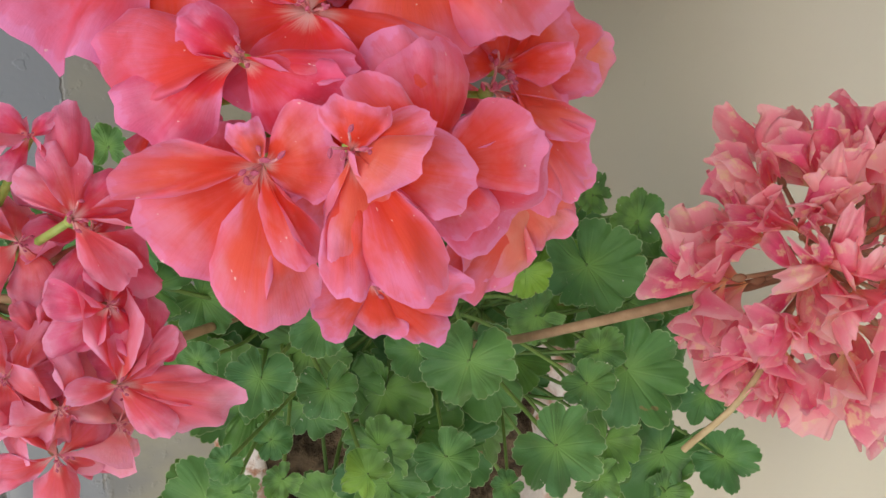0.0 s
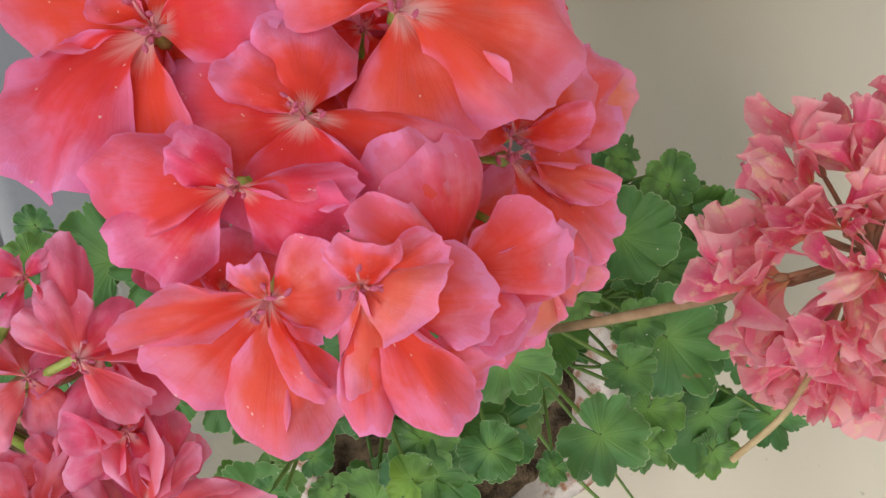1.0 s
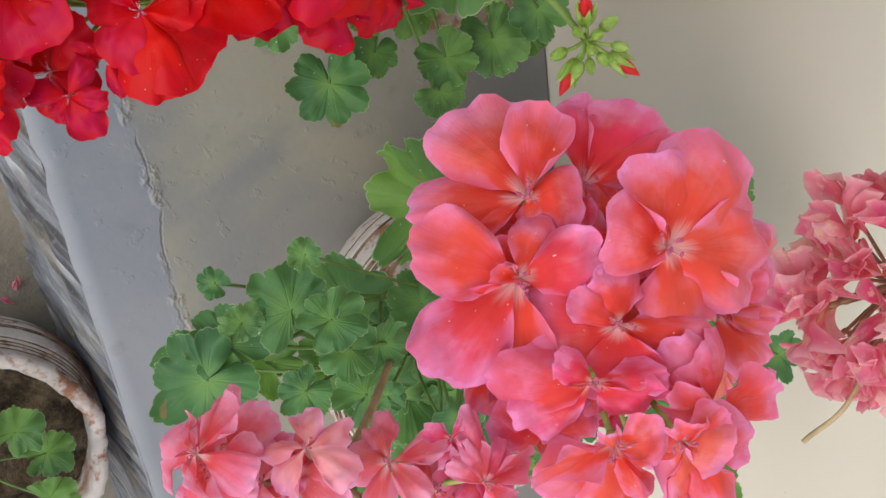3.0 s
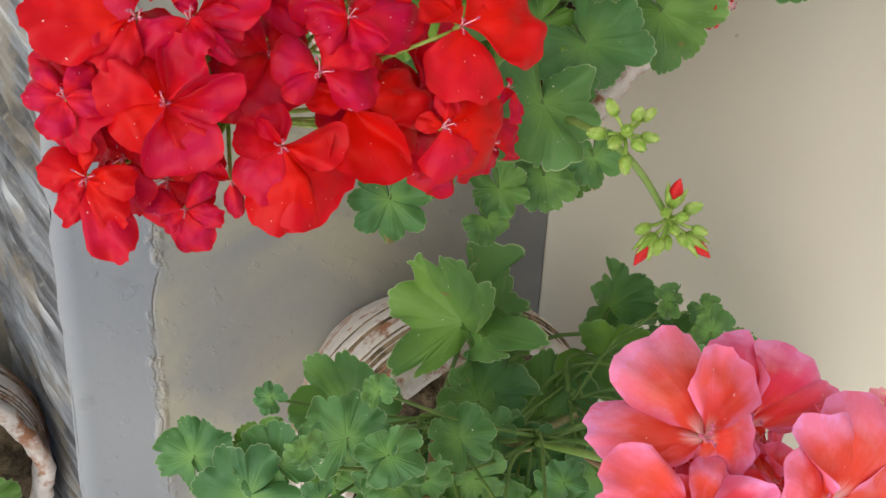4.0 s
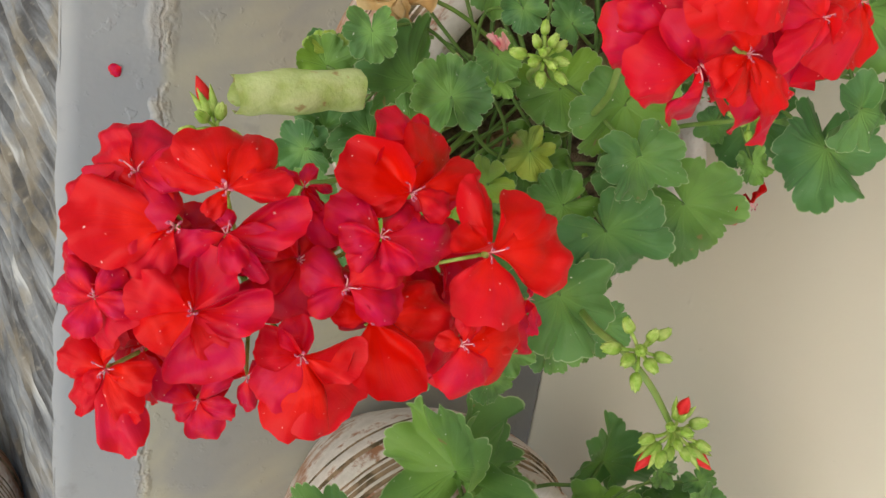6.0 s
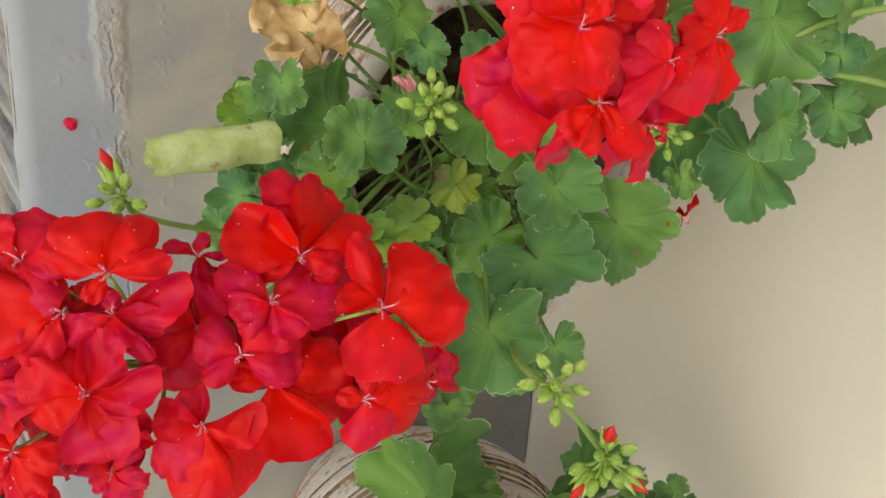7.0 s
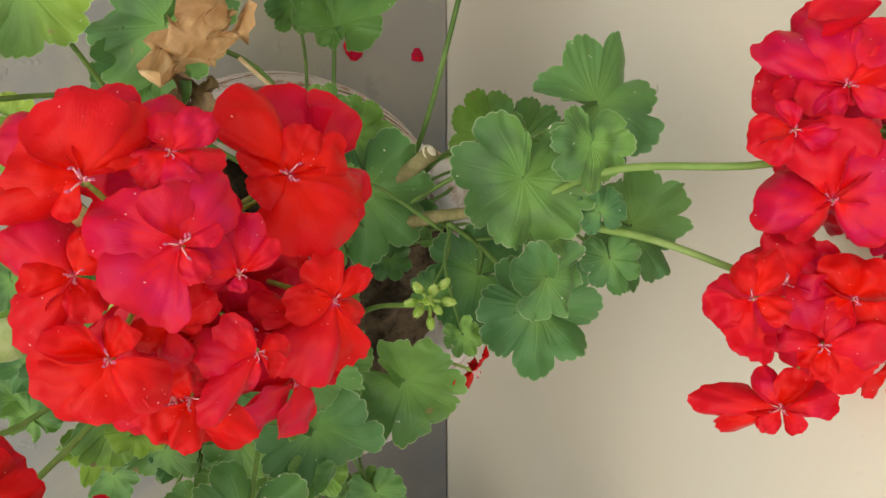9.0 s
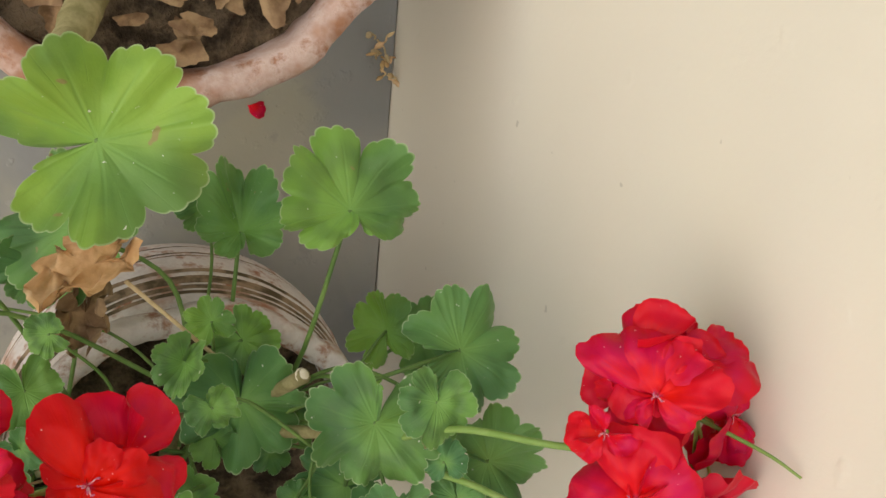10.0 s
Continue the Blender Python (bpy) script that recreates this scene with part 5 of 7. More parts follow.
floret(red_plant, (-0.2638, 0.7908, 0.4400), (-0.0190, 0.3949, 0.9185), 0.0175, (-0.2900, 0.7550, 0.3850), RED, hue=0.05, tips=(((-0.2751, 0.8135, 0.4311), 0.80, None), ((-0.2565, 0.8019, 0.4386), 0.80, None), ((-0.2466, 0.7940, 0.4401), 0.96, None), ((-0.2429, 0.7826, 0.4440), 0.72, None), ((-0.2602, 0.7715, 0.4495), 1.20, None), ((-0.2732, 0.7865, 0.4438), 0.96, None), ((-0.2726, 0.7995, 0.4350), 0.80, None),))
floret(red_plant, (-0.3195, 0.7778, 0.4550), (-0.2338, 0.3161, 0.9195), 0.0122, (-0.2900, 0.7550, 0.3850), RED, hue=0.50, tips=(((-0.3338, 0.7895, 0.4484), 0.80, None), ((-0.3315, 0.7793, 0.4536), 0.88, None), ((-0.3333, 0.7639, 0.4563), 0.96, None), ((-0.3157, 0.7694, 0.4610), 0.96, None), ((-0.3123, 0.7866, 0.4560), 0.96, None), ((-0.3244, 0.7673, 0.4584), 0.96, None),))
floret(red_plant, (-0.3151, 0.7589, 0.4620), (-0.2188, 0.2570, 0.9413), 0.0173, (-0.2900, 0.7550, 0.3850), RED, hue=0.10, tips=(((-0.3329, 0.7592, 0.4588), 1.06, None), ((-0.3293, 0.7467, 0.4620), 1.06, None), ((-0.3171, 0.7424, 0.4671), 1.12, None), ((-0.3042, 0.7501, 0.4691), 1.06, None), ((-0.3101, 0.7674, 0.4640), 0.88, None), ((-0.3271, 0.7667, 0.4592), 0.80, None),))
floret(red_plant, (-0.2968, 0.7846, 0.4640), (-0.1614, 0.3307, 0.9298), 0.0176, (-0.2900, 0.7550, 0.3850), RED, hue=0.85, tips=(((-0.3135, 0.7945, 0.4597), 0.88, None), ((-0.3003, 0.7979, 0.4619), 1.04, None), ((-0.2841, 0.7969, 0.4629), 0.80, None), ((-0.3105, 0.7702, 0.4700), 1.25, None), ((-0.2946, 0.7767, 0.4683), 0.80, None), ((-0.2887, 0.7869, 0.4689), 0.80, None),))
floret(red_plant, (-0.2832, 0.7734, 0.4600), (-0.1148, 0.3039, 0.9458), 0.0117, (-0.2900, 0.7550, 0.3850), RED, hue=0.90, tips=(((-0.2912, 0.7843, 0.4587), 0.72, None), ((-0.2799, 0.7899, 0.4593), 0.67, None), ((-0.2743, 0.7810, 0.4607), 0.67, None), ((-0.2850, 0.7703, 0.4629), 0.96, None), ((-0.2933, 0.7778, 0.4595), 0.64, None),))
floret(red_plant, (-0.2794, 0.7495, 0.4560), (-0.0910, 0.2133, 0.9727), 0.0132, (-0.2900, 0.7550, 0.3850), RED, hue=0.60, tips=(((-0.2955, 0.7510, 0.4552), 0.80, None), ((-0.2868, 0.7594, 0.4552), 0.80, None), ((-0.2741, 0.7435, 0.4599), 0.80, None), ((-0.2876, 0.7394, 0.4585), 0.96, None), ((-0.2947, 0.7362, 0.4616), 0.50, None), ((-0.2706, 0.7500, 0.4577), 0.80, None),))
floret(red_plant, (-0.2550, 0.7552, 0.4460), (0.0304, 0.2389, 0.9706), 0.0145, (-0.2900, 0.7550, 0.3850), RED, hue=0.10, tips=(((-0.2596, 0.7689, 0.4438), 0.96, None), ((-0.2446, 0.7622, 0.4460), 0.58, None), ((-0.2539, 0.7338, 0.4523), 0.88, None), ((-0.2679, 0.7351, 0.4514), 0.80, None), ((-0.2477, 0.7483, 0.4485), 0.80, None), ((-0.2680, 0.7586, 0.4476), 0.80, None),))
floret(red_plant, (-0.2961, 0.7364, 0.4480), (-0.1634, 0.1398, 0.9766), 0.0139, (-0.2900, 0.7550, 0.3850), RED, hue=0.10, tips=(((-0.3068, 0.7275, 0.4485), 0.96, None), ((-0.2842, 0.7211, 0.4542), 0.54, None), ((-0.2977, 0.7223, 0.4498), 0.80, None), ((-0.3013, 0.7458, 0.4478), 0.96, None), ((-0.2869, 0.7291, 0.4516), 0.64, None),))
floret(red_plant, (-0.2997, 0.7599, 0.4520), (-0.1746, 0.2525, 0.9517), 0.0117, (-0.2900, 0.7550, 0.3850), RED, hue=0.50, tips=(((-0.3085, 0.7553, 0.4516), 0.96, None), ((-0.2912, 0.7617, 0.4531), 0.96, None), ((-0.2988, 0.7490, 0.4561), 0.96, None), ((-0.2884, 0.7663, 0.4545), 0.80, None),))
floret(red_plant, (-0.2638, 0.7498, 0.4400), (0.0202, 0.2006, 0.9795), 0.0128, (-0.2900, 0.7550, 0.3850), RED, hue=0.75, tips=(((-0.2747, 0.7565, 0.4389), 0.80, None), ((-0.2667, 0.7428, 0.4425), 0.80, None), ((-0.2558, 0.7596, 0.4378), 0.80, None), ((-0.2728, 0.7507, 0.4421), 0.80, None),))
floret(red_plant, (-0.0730, 0.7605, 0.4520), (-0.7539, 0.1911, 0.6286), 0.0200, (-0.0250, 0.7750, 0.4250), RED, hue=0.70, tips=(((-0.0925, 0.7557, 0.4333), 0.88, None), ((-0.0846, 0.7446, 0.4429), 0.80, None), ((-0.0579, 0.7648, 0.4704), 1.12, None), ((-0.0718, 0.7877, 0.4483), 1.15, None), ((-0.0633, 0.7491, 0.4686), 0.96, None), ((-0.0808, 0.7722, 0.4455), 0.64, None), ((-0.0614, 0.7795, 0.4632), 0.96, None),))
floret(red_plant, (-0.0647, 0.7983, 0.4440), (-0.7417, 0.2858, 0.6068), 0.0200, (-0.0250, 0.7750, 0.4250), RED, hue=0.80, tips=(((-0.0823, 0.7959, 0.4269), 0.64, None), ((-0.0821, 0.8127, 0.4176), 0.58, None), ((-0.0685, 0.8203, 0.4306), 0.88, None), ((-0.0531, 0.8197, 0.4498), 0.96, None), ((-0.0471, 0.8104, 0.4598), 0.80, None), ((-0.0715, 0.7889, 0.4451), 0.80, None), ((-0.0767, 0.7903, 0.4364), 0.80, None), ((-0.0585, 0.7919, 0.4579), 0.80, None),))
floret(red_plant, (-0.0829, 0.7835, 0.4400), (-0.7624, 0.2427, 0.5999), 0.0155, (-0.0250, 0.7750, 0.4250), RED, hue=0.65, tips=(((-0.0930, 0.7813, 0.4280), 0.96, None), ((-0.0914, 0.7721, 0.4338), 0.80, None), ((-0.0852, 0.7932, 0.4365), 0.96, None), ((-0.0760, 0.7817, 0.4511), 0.96, None),))
floret(red_plant, (-0.0100, 0.7767, 0.4300), (-0.5096, 0.3131, 0.8014), 0.0165, (-0.0250, 0.7750, 0.4250), RED, hue=1.35, tips=(((-0.0060, 0.7846, 0.4320), 0.80, None), ((-0.0060, 0.7674, 0.4376), 0.80, None), ((-0.0121, 0.7789, 0.4260), 0.80, None), ((-0.0060, 0.7575, 0.4384), 0.80, None), ((-0.0104, 0.7551, 0.4351), 0.64, None), ((-0.0060, 0.7919, 0.4242), 0.80, None),))
floret(red_plant, (-0.0119, 0.7297, 0.4360), (-0.6934, 0.0458, 0.7191), 0.0120, (-0.0250, 0.7750, 0.4250), RED, hue=1.35, tips=(((-0.0104, 0.7415, 0.4380), 0.80, None), ((-0.0067, 0.7234, 0.4414), 0.88, None), ((-0.0131, 0.7151, 0.4372), 0.64, None), ((-0.0209, 0.7252, 0.4304), 0.64, None),))
floret(red_plant, (-0.0599, 0.7216, 0.4560), (-0.6580, 0.4104, 0.6313), 0.0183, (-0.0350, 0.7050, 0.4250), RED, hue=0.30, tips=(((-0.0738, 0.7292, 0.4381), 0.80, None), ((-0.0622, 0.7372, 0.4482), 1.12, None), ((-0.0463, 0.7340, 0.4637), 0.80, None), ((-0.0506, 0.7148, 0.4702), 0.96, None), ((-0.0708, 0.7078, 0.4568), 0.96, None), ((-0.0727, 0.7212, 0.4445), 0.80, None),))
floret(red_plant, (-0.0709, 0.7050, 0.4560), (-0.6935, 0.3549, 0.6270), 0.0200, (-0.0350, 0.7050, 0.4250), RED, hue=0.45, tips=(((-0.0843, 0.7077, 0.4412), 0.80, None), ((-0.0783, 0.6983, 0.4516), 0.80, None), ((-0.0656, 0.7169, 0.4584), 0.96, None), ((-0.0638, 0.6930, 0.4723), 0.96, None), ((-0.0566, 0.7083, 0.4731), 0.96, None), ((-0.0750, 0.6941, 0.4608), 0.80, None),))
floret(red_plant, (-0.1093, 0.7316, 0.4560), (-0.6861, 0.4101, 0.6010), 0.0168, (-0.0350, 0.7050, 0.4250), RED, hue=0.25, tips=(((-0.1221, 0.7264, 0.4465), 0.96, None), ((-0.1182, 0.7174, 0.4555), 0.96, None), ((-0.1115, 0.7425, 0.4493), 1.04, None), ((-0.1010, 0.7466, 0.4569), 0.64, None), ((-0.1047, 0.7274, 0.4674), 0.80, None),))
floret(red_plant, (-0.0190, 0.6838, 0.4460), (-0.5605, 0.2587, 0.7867), 0.0200, (-0.0350, 0.7050, 0.4250), RED, hue=0.25, tips=(((-0.0095, 0.6998, 0.4488), 0.88, None), ((-0.0062, 0.6798, 0.4564), 0.88, None), ((-0.0150, 0.6646, 0.4552), 0.96, None), ((-0.0284, 0.6661, 0.4464), 0.80, None),))
floret(red_plant, (-0.0765, 0.6746, 0.4460), (-0.7309, 0.2892, 0.6182), 0.0185, (-0.0350, 0.7050, 0.4250), RED, hue=0.50, tips=(((-0.0994, 0.6718, 0.4235), 0.50, None), ((-0.0954, 0.6633, 0.4306), 0.50, None), ((-0.0819, 0.6874, 0.4369), 0.80, None), ((-0.0696, 0.6914, 0.4496), 0.80, None), ((-0.0630, 0.6791, 0.4615), 0.80, None), ((-0.0727, 0.6660, 0.4545), 0.80, None), ((-0.0832, 0.6660, 0.4437), 0.80, None),))
floret(red_plant, (-0.4421, 0.6115, 0.3621), (-0.6329, 0.1002, 0.7677), 0.0190, (-0.4000, 0.6150, 0.3350), RED, hue=0.7)
floret(red_plant, (-0.3951, 0.6446, 0.3706), (-0.0710, 0.4973, 0.8646), 0.0187, (-0.4000, 0.6150, 0.3350), RED, hue=0.7)
floret(red_plant, (-0.4478, 0.6727, 0.3649), (-0.4742, 0.5491, 0.6882), 0.0178, (-0.4000, 0.6150, 0.3350), RED, hue=0.7)
floret(red_plant, (-0.3574, 0.6802, 0.3695), (0.1591, 0.6358, 0.7552), 0.0179, (-0.4000, 0.6150, 0.3350), RED, hue=0.7)
floret(red_plant, (-0.4282, 0.6015, 0.3585), (-0.5792, -0.0746, 0.8117), 0.0206, (-0.4000, 0.6150, 0.3350), RED, hue=0.7)
floret(red_plant, (-0.4563, 0.6360, 0.3641), (-0.6203, 0.3264, 0.7132), 0.0189, (-0.4000, 0.6150, 0.3350), RED, hue=0.7)
floret(red_plant, (-0.4314, 0.6442, 0.3615), (-0.4861, 0.4685, 0.7377), 0.0148, (-0.4000, 0.6150, 0.3350), RED, hue=0.7)
floret(red_plant, (-0.4003, 0.6386, 0.3617), (-0.1303, 0.5141, 0.8478), 0.0168, (-0.4000, 0.6150, 0.3350), RED, hue=0.7)
floret(red_plant, (-0.4303, 0.6406, 0.3583), (-0.5113, 0.4583, 0.7270), 0.0165, (-0.4000, 0.6150, 0.3350), RED, hue=0.7)
floret(red_plant, (-0.3347, 0.6330, 0.3610), (0.5035, 0.3496, 0.7901), 0.0211, (-0.4000, 0.6150, 0.3350), RED, hue=0.7)
floret(red_plant, (-0.3026, 0.6045, 0.3633), (0.5969, 0.0984, 0.7963), 0.0192, (-0.4000, 0.6150, 0.3350), RED, hue=0.7)
floret(red_plant, (-0.3552, 0.6208, 0.3648), (0.4271, 0.2299, 0.8745), 0.0223, (-0.4000, 0.6150, 0.3350), RED, hue=0.7)
floret(red_plant, (-0.3382, 0.6248, 0.3674), (0.4690, 0.2624, 0.8433), 0.0188, (-0.4000, 0.6150, 0.3350), RED, hue=0.7)
floret(red_plant, (-0.3266, 0.6083, 0.3674), (0.5252, 0.1088, 0.8440), 0.0206, (-0.4000, 0.6150, 0.3350), RED, hue=0.7)
floret(red_plant, (-0.4550, 0.6575, 0.3646), (-0.5495, 0.4647, 0.6943), 0.0177, (-0.4000, 0.6150, 0.3350), RED, hue=0.7)
floret(red_plant, (-0.4385, 0.6366, 0.3688), (-0.5168, 0.3554, 0.7789), 0.0179, (-0.4000, 0.6150, 0.3350), RED, hue=0.7)
floret(red_plant, (-0.2630, 0.7254, 0.4295), (0.3824, -0.2924, 0.8765), 0.0190, (-0.2900, 0.7550, 0.3850), RED, hue=0.7)
floret(red_plant, (-0.2644, 0.7396, 0.4155), (0.3251, -0.0611, 0.9437), 0.0218, (-0.2900, 0.7550, 0.3850), RED, hue=0.7)
floret(red_plant, (-0.2812, 0.7526, 0.4129), (0.1197, 0.1066, 0.9871), 0.0206, (-0.2900, 0.7550, 0.3850), RED, hue=0.7)
floret(red_plant, (-0.2947, 0.7764, 0.4279), (-0.1110, 0.3952, 0.9119), 0.0193, (-0.2900, 0.7550, 0.3850), RED, hue=0.7)
floret(red_plant, (-0.2538, 0.7534, 0.4148), (0.4305, 0.1538, 0.8894), 0.0204, (-0.2900, 0.7550, 0.3850), RED, hue=0.7)
floret(red_plant, (-0.3161, 0.8013, 0.4157), (-0.2984, 0.5879, 0.7519), 0.0174, (-0.2900, 0.7550, 0.3850), RED, hue=0.7)
floret(red_plant, (-0.3013, 0.7367, 0.4201), (-0.2271, -0.1021, 0.9685), 0.0196, (-0.2900, 0.7550, 0.3850), RED, hue=0.7)
floret(red_plant, (-0.3029, 0.7994, 0.4125), (-0.1971, 0.6310, 0.7503), 0.0172, (-0.2900, 0.7550, 0.3850), RED, hue=0.7)
floret(red_plant, (-0.2978, 0.7304, 0.4313), (-0.0935, -0.3379, 0.9365), 0.0216, (-0.2900, 0.7550, 0.3850), RED, hue=0.7)
floret(red_plant, (-0.2629, 0.7387, 0.4263), (0.2549, -0.0176, 0.9668), 0.0216, (-0.2900, 0.7550, 0.3850), RED, hue=0.7)
floret(red_plant, (-0.2734, 0.7422, 0.4277), (0.1422, 0.0095, 0.9898), 0.0188, (-0.2900, 0.7550, 0.3850), RED, hue=0.7)
floret(red_plant, (-0.2535, 0.7862, 0.4229), (0.2778, 0.4687, 0.8385), 0.0208, (-0.2900, 0.7550, 0.3850), RED, hue=0.7)
floret(red_plant, (-0.2934, 0.7658, 0.4266), (-0.1013, 0.2924, 0.9509), 0.0185, (-0.2900, 0.7550, 0.3850), RED, hue=0.7)
floret(red_plant, (-0.2929, 0.7423, 0.4259), (-0.0991, -0.0070, 0.9951), 0.0184, (-0.2900, 0.7550, 0.3850), RED, hue=0.7)
floret(red_plant, (-0.0592, 0.7718, 0.4305), (-0.9204, 0.0614, 0.3862), 0.0203, (-0.0250, 0.7750, 0.4250), RED, hue=0.7)
floret(red_plant, (-0.0443, 0.8037, 0.4337), (-0.6632, 0.6032, 0.4431), 0.0177, (-0.0250, 0.7750, 0.4250), RED, hue=0.7)
floret(red_plant, (-0.0598, 0.7926, 0.4286), (-0.8567, 0.3809, 0.3478), 0.0240, (-0.0250, 0.7750, 0.4250), RED, hue=0.7)
floret(red_plant, (-0.0129, 0.7695, 0.4241), (0.7035, -0.3994, 0.5878), 0.0237, (-0.0250, 0.7750, 0.4250), RED, hue=1.35)
floret(red_plant, (-0.0303, 0.7451, 0.4324), (-0.5480, -0.6277, 0.5529), 0.0225, (-0.0250, 0.7750, 0.4250), RED, hue=0.7)
floret(red_plant, (-0.0376, 0.8026, 0.4303), (-0.6010, 0.6867, 0.4089), 0.0227, (-0.0250, 0.7750, 0.4250), RED, hue=0.7)
floret(red_plant, (-0.0597, 0.8061, 0.4286), (-0.7838, 0.5139, 0.3487), 0.0228, (-0.0250, 0.7750, 0.4250), RED, hue=0.7)
floret(red_plant, (-0.0271, 0.7447, 0.4349), (-0.4711, -0.6281, 0.6193), 0.0237, (-0.0250, 0.7750, 0.4250), RED, hue=0.7)
floret(red_plant, (-0.0624, 0.7175, 0.4299), (-0.8276, 0.4257, 0.3659), 0.0203, (-0.0350, 0.7050, 0.4250), RED, hue=0.7)
floret(red_plant, (-0.0779, 0.7103, 0.4376), (-0.8581, 0.2583, 0.4438), 0.0230, (-0.0350, 0.7050, 0.4250), RED, hue=0.7)
floret(red_plant, (-0.0296, 0.7060, 0.4313), (0.1505, 0.3221, 0.9347), 0.0222, (-0.0350, 0.7050, 0.4250), RED, hue=0.7)
floret(red_plant, (-0.0754, 0.7240, 0.4391), (-0.7903, 0.4168, 0.4492), 0.0184, (-0.0350, 0.7050, 0.4250), RED, hue=0.7)
floret(red_plant, (-0.0179, 0.6729, 0.4303), (0.0195, -0.7308, 0.6823), 0.0250, (-0.0350, 0.7050, 0.4250), RED, hue=0.7)

# ---------------------------------------------------------------- the salmon geranium in the first pot
pink_plant = plant_at("geranium_plant", (-0.175, 0.278, 0.152), "salmon-pink geranium with fresh and fading flower heads", (
    (-0.23, 0.36, 0.225), (-0.235, 0.39, 0.28), (-0.215, 0.41, 0.32), (-0.265, 0.42, 0.30), (-0.30, 0.45, 0.33), (-0.20, 0.38, 0.26), (-0.25, 0.44, 0.35), (-0.19, 0.42, 0.30)))
stem(pink_plant, ((-0.180, 0.290, 0.140), (-0.215, 0.36, 0.25), (-0.25, 0.42, 0.32), (-0.26, 0.44, 0.355)), 0.0065, 0.0022, WOODY, "main_stem", "knotty woody main stem", 0.25)
stem(pink_plant, ((-0.175, 0.285, 0.140), (-0.19, 0.36, 0.25), (-0.195, 0.415, 0.31)), 0.0055, 0.0018, WOODY, "main_stem", "", 0.25)
stem(pink_plant, ((-0.185, 0.285, 0.140), (-0.25, 0.38, 0.26), (-0.305, 0.45, 0.335)), 0.0050, 0.0018, WOODY, "main_stem", "", 0.25)
stem(pink_plant, ((-0.25, 0.43, 0.335), (-0.27, 0.48, 0.42), (-0.305, 0.53, 0.49), (-0.330, 0.553, 0.522)), 0.0024, 0.0020)
stem(pink_plant, ((-0.30, 0.445, 0.33), (-0.36, 0.47, 0.43), (-0.395, 0.505, 0.50), (-0.398, 0.520, 0.530)), 0.0022, 0.0019, BROWN_STALK)
stem(pink_plant, ((-0.215, 0.41, 0.32), (-0.226, 0.441, 0.40), (-0.207, 0.484, 0.490), (-0.193, 0.498, 0.515)), 0.0024, 0.0021, BROWN_STALK)
stem(pink_plant, ((-0.193, 0.498, 0.515), (-0.223, 0.473, 0.528), (-0.236, 0.454, 0.520)), 0.0010, 0.0012, STRAW, "dry_stalk", "straw-coloured dry flower stalk")
leaf(pink_plant, (-0.2366, 0.4531, 0.2450), (-0.7953, 0.5900, -0.1393), (-0.75, -0.10, 0.65), 0.0560, fold=0.5, tone=0.35, cup=0.1, heel=0.35)
leaf(pink_plant, (-0.2306, 0.4471, 0.2400), (-0.0641, 0.9617, -0.2664), (0.55, 0.30, 0.75), 0.0580, fold=0.75, tone=0.15, cup=0.1, heel=0.4)
leaf(pink_plant, (-0.1831, 0.4018, 0.2000), (0.9580, 0.0083, 0.2865), (-0.2812, 0.2209, 0.9339), 0.0328, tone=0.3)
leaf(pink_plant, (-0.2277, 0.4011, 0.2550), (-0.4211, 0.8460, -0.3269), (-0.2812, 0.2209, 0.9339), 0.0402, fold=0.05, tone=0.05)
leaf(pink_plant, (-0.1832, 0.3806, 0.2650), (0.0497, 0.9752, -0.2157), (-0.2812, 0.2209, 0.9339), 0.0473, fold=0.3, tone=0.1)
leaf(pink_plant, (-0.1148, 0.4352, 0.2350), (0.1404, 0.9721, -0.1877), (-0.2812, 0.2209, 0.9339), 0.0371, tone=0.08, fold=0.2)
leaf(pink_plant, (-0.1365, 0.4149, 0.2620), (0.7926, -0.4951, 0.3558), (-0.2812, 0.2209, 0.9339), 0.0425, tone=0.45)
leaf(pink_plant, (-0.0831, 0.4248, 0.2761), (0.7946, -0.4921, 0.3556), (-0.2812, 0.2209, 0.9339), 0.0471, fold=0.6, tone=0.02)
leaf(pink_plant, (-0.2944, 0.3836, 0.2150), (-0.5175, 0.7846, -0.3414), (-0.2812, 0.2209, 0.9339), 0.0479, fold=0.5, tone=0.12)
leaf(pink_plant, (-0.4022, 0.4075, 0.2500), (-0.3062, 0.9016, -0.3055), (-0.2812, 0.2209, 0.9339), 0.0246)
leaf(pink_plant, (-0.3615, 0.3943, 0.2500), (-0.4196, 0.8469, -0.3267), (-0.2812, 0.2209, 0.9339), 0.0268, fold=0.4)
leaf(pink_plant, (-0.3208, 0.3867, 0.2500), (-0.3413, 0.8865, -0.3125), (-0.2812, 0.2209, 0.9339), 0.0267, fold=0.4)
leaf(pink_plant, (-0.2989, 0.3971, 0.2800), (0.1815, 0.9678, -0.1743), (-0.2812, 0.2209, 0.9339), 0.0169, tone=0.0)
leaf(pink_plant, (-0.1462, 0.3579, 0.2700), (-0.2582, 0.9198, -0.2953), (-0.2812, 0.2209, 0.9339), 0.0169, tone=0.0)
leaf(pink_plant, (-0.0936, 0.3602, 0.2638), (0.9567, -0.0112, 0.2907), (-0.2812, 0.2209, 0.9339), 0.0214, tone=0.0)
leaf(pink_plant, (-0.3744, 0.3825, 0.2400), (-0.5465, 0.7631, -0.3450), (-0.2812, 0.2209, 0.9339), 0.0260)
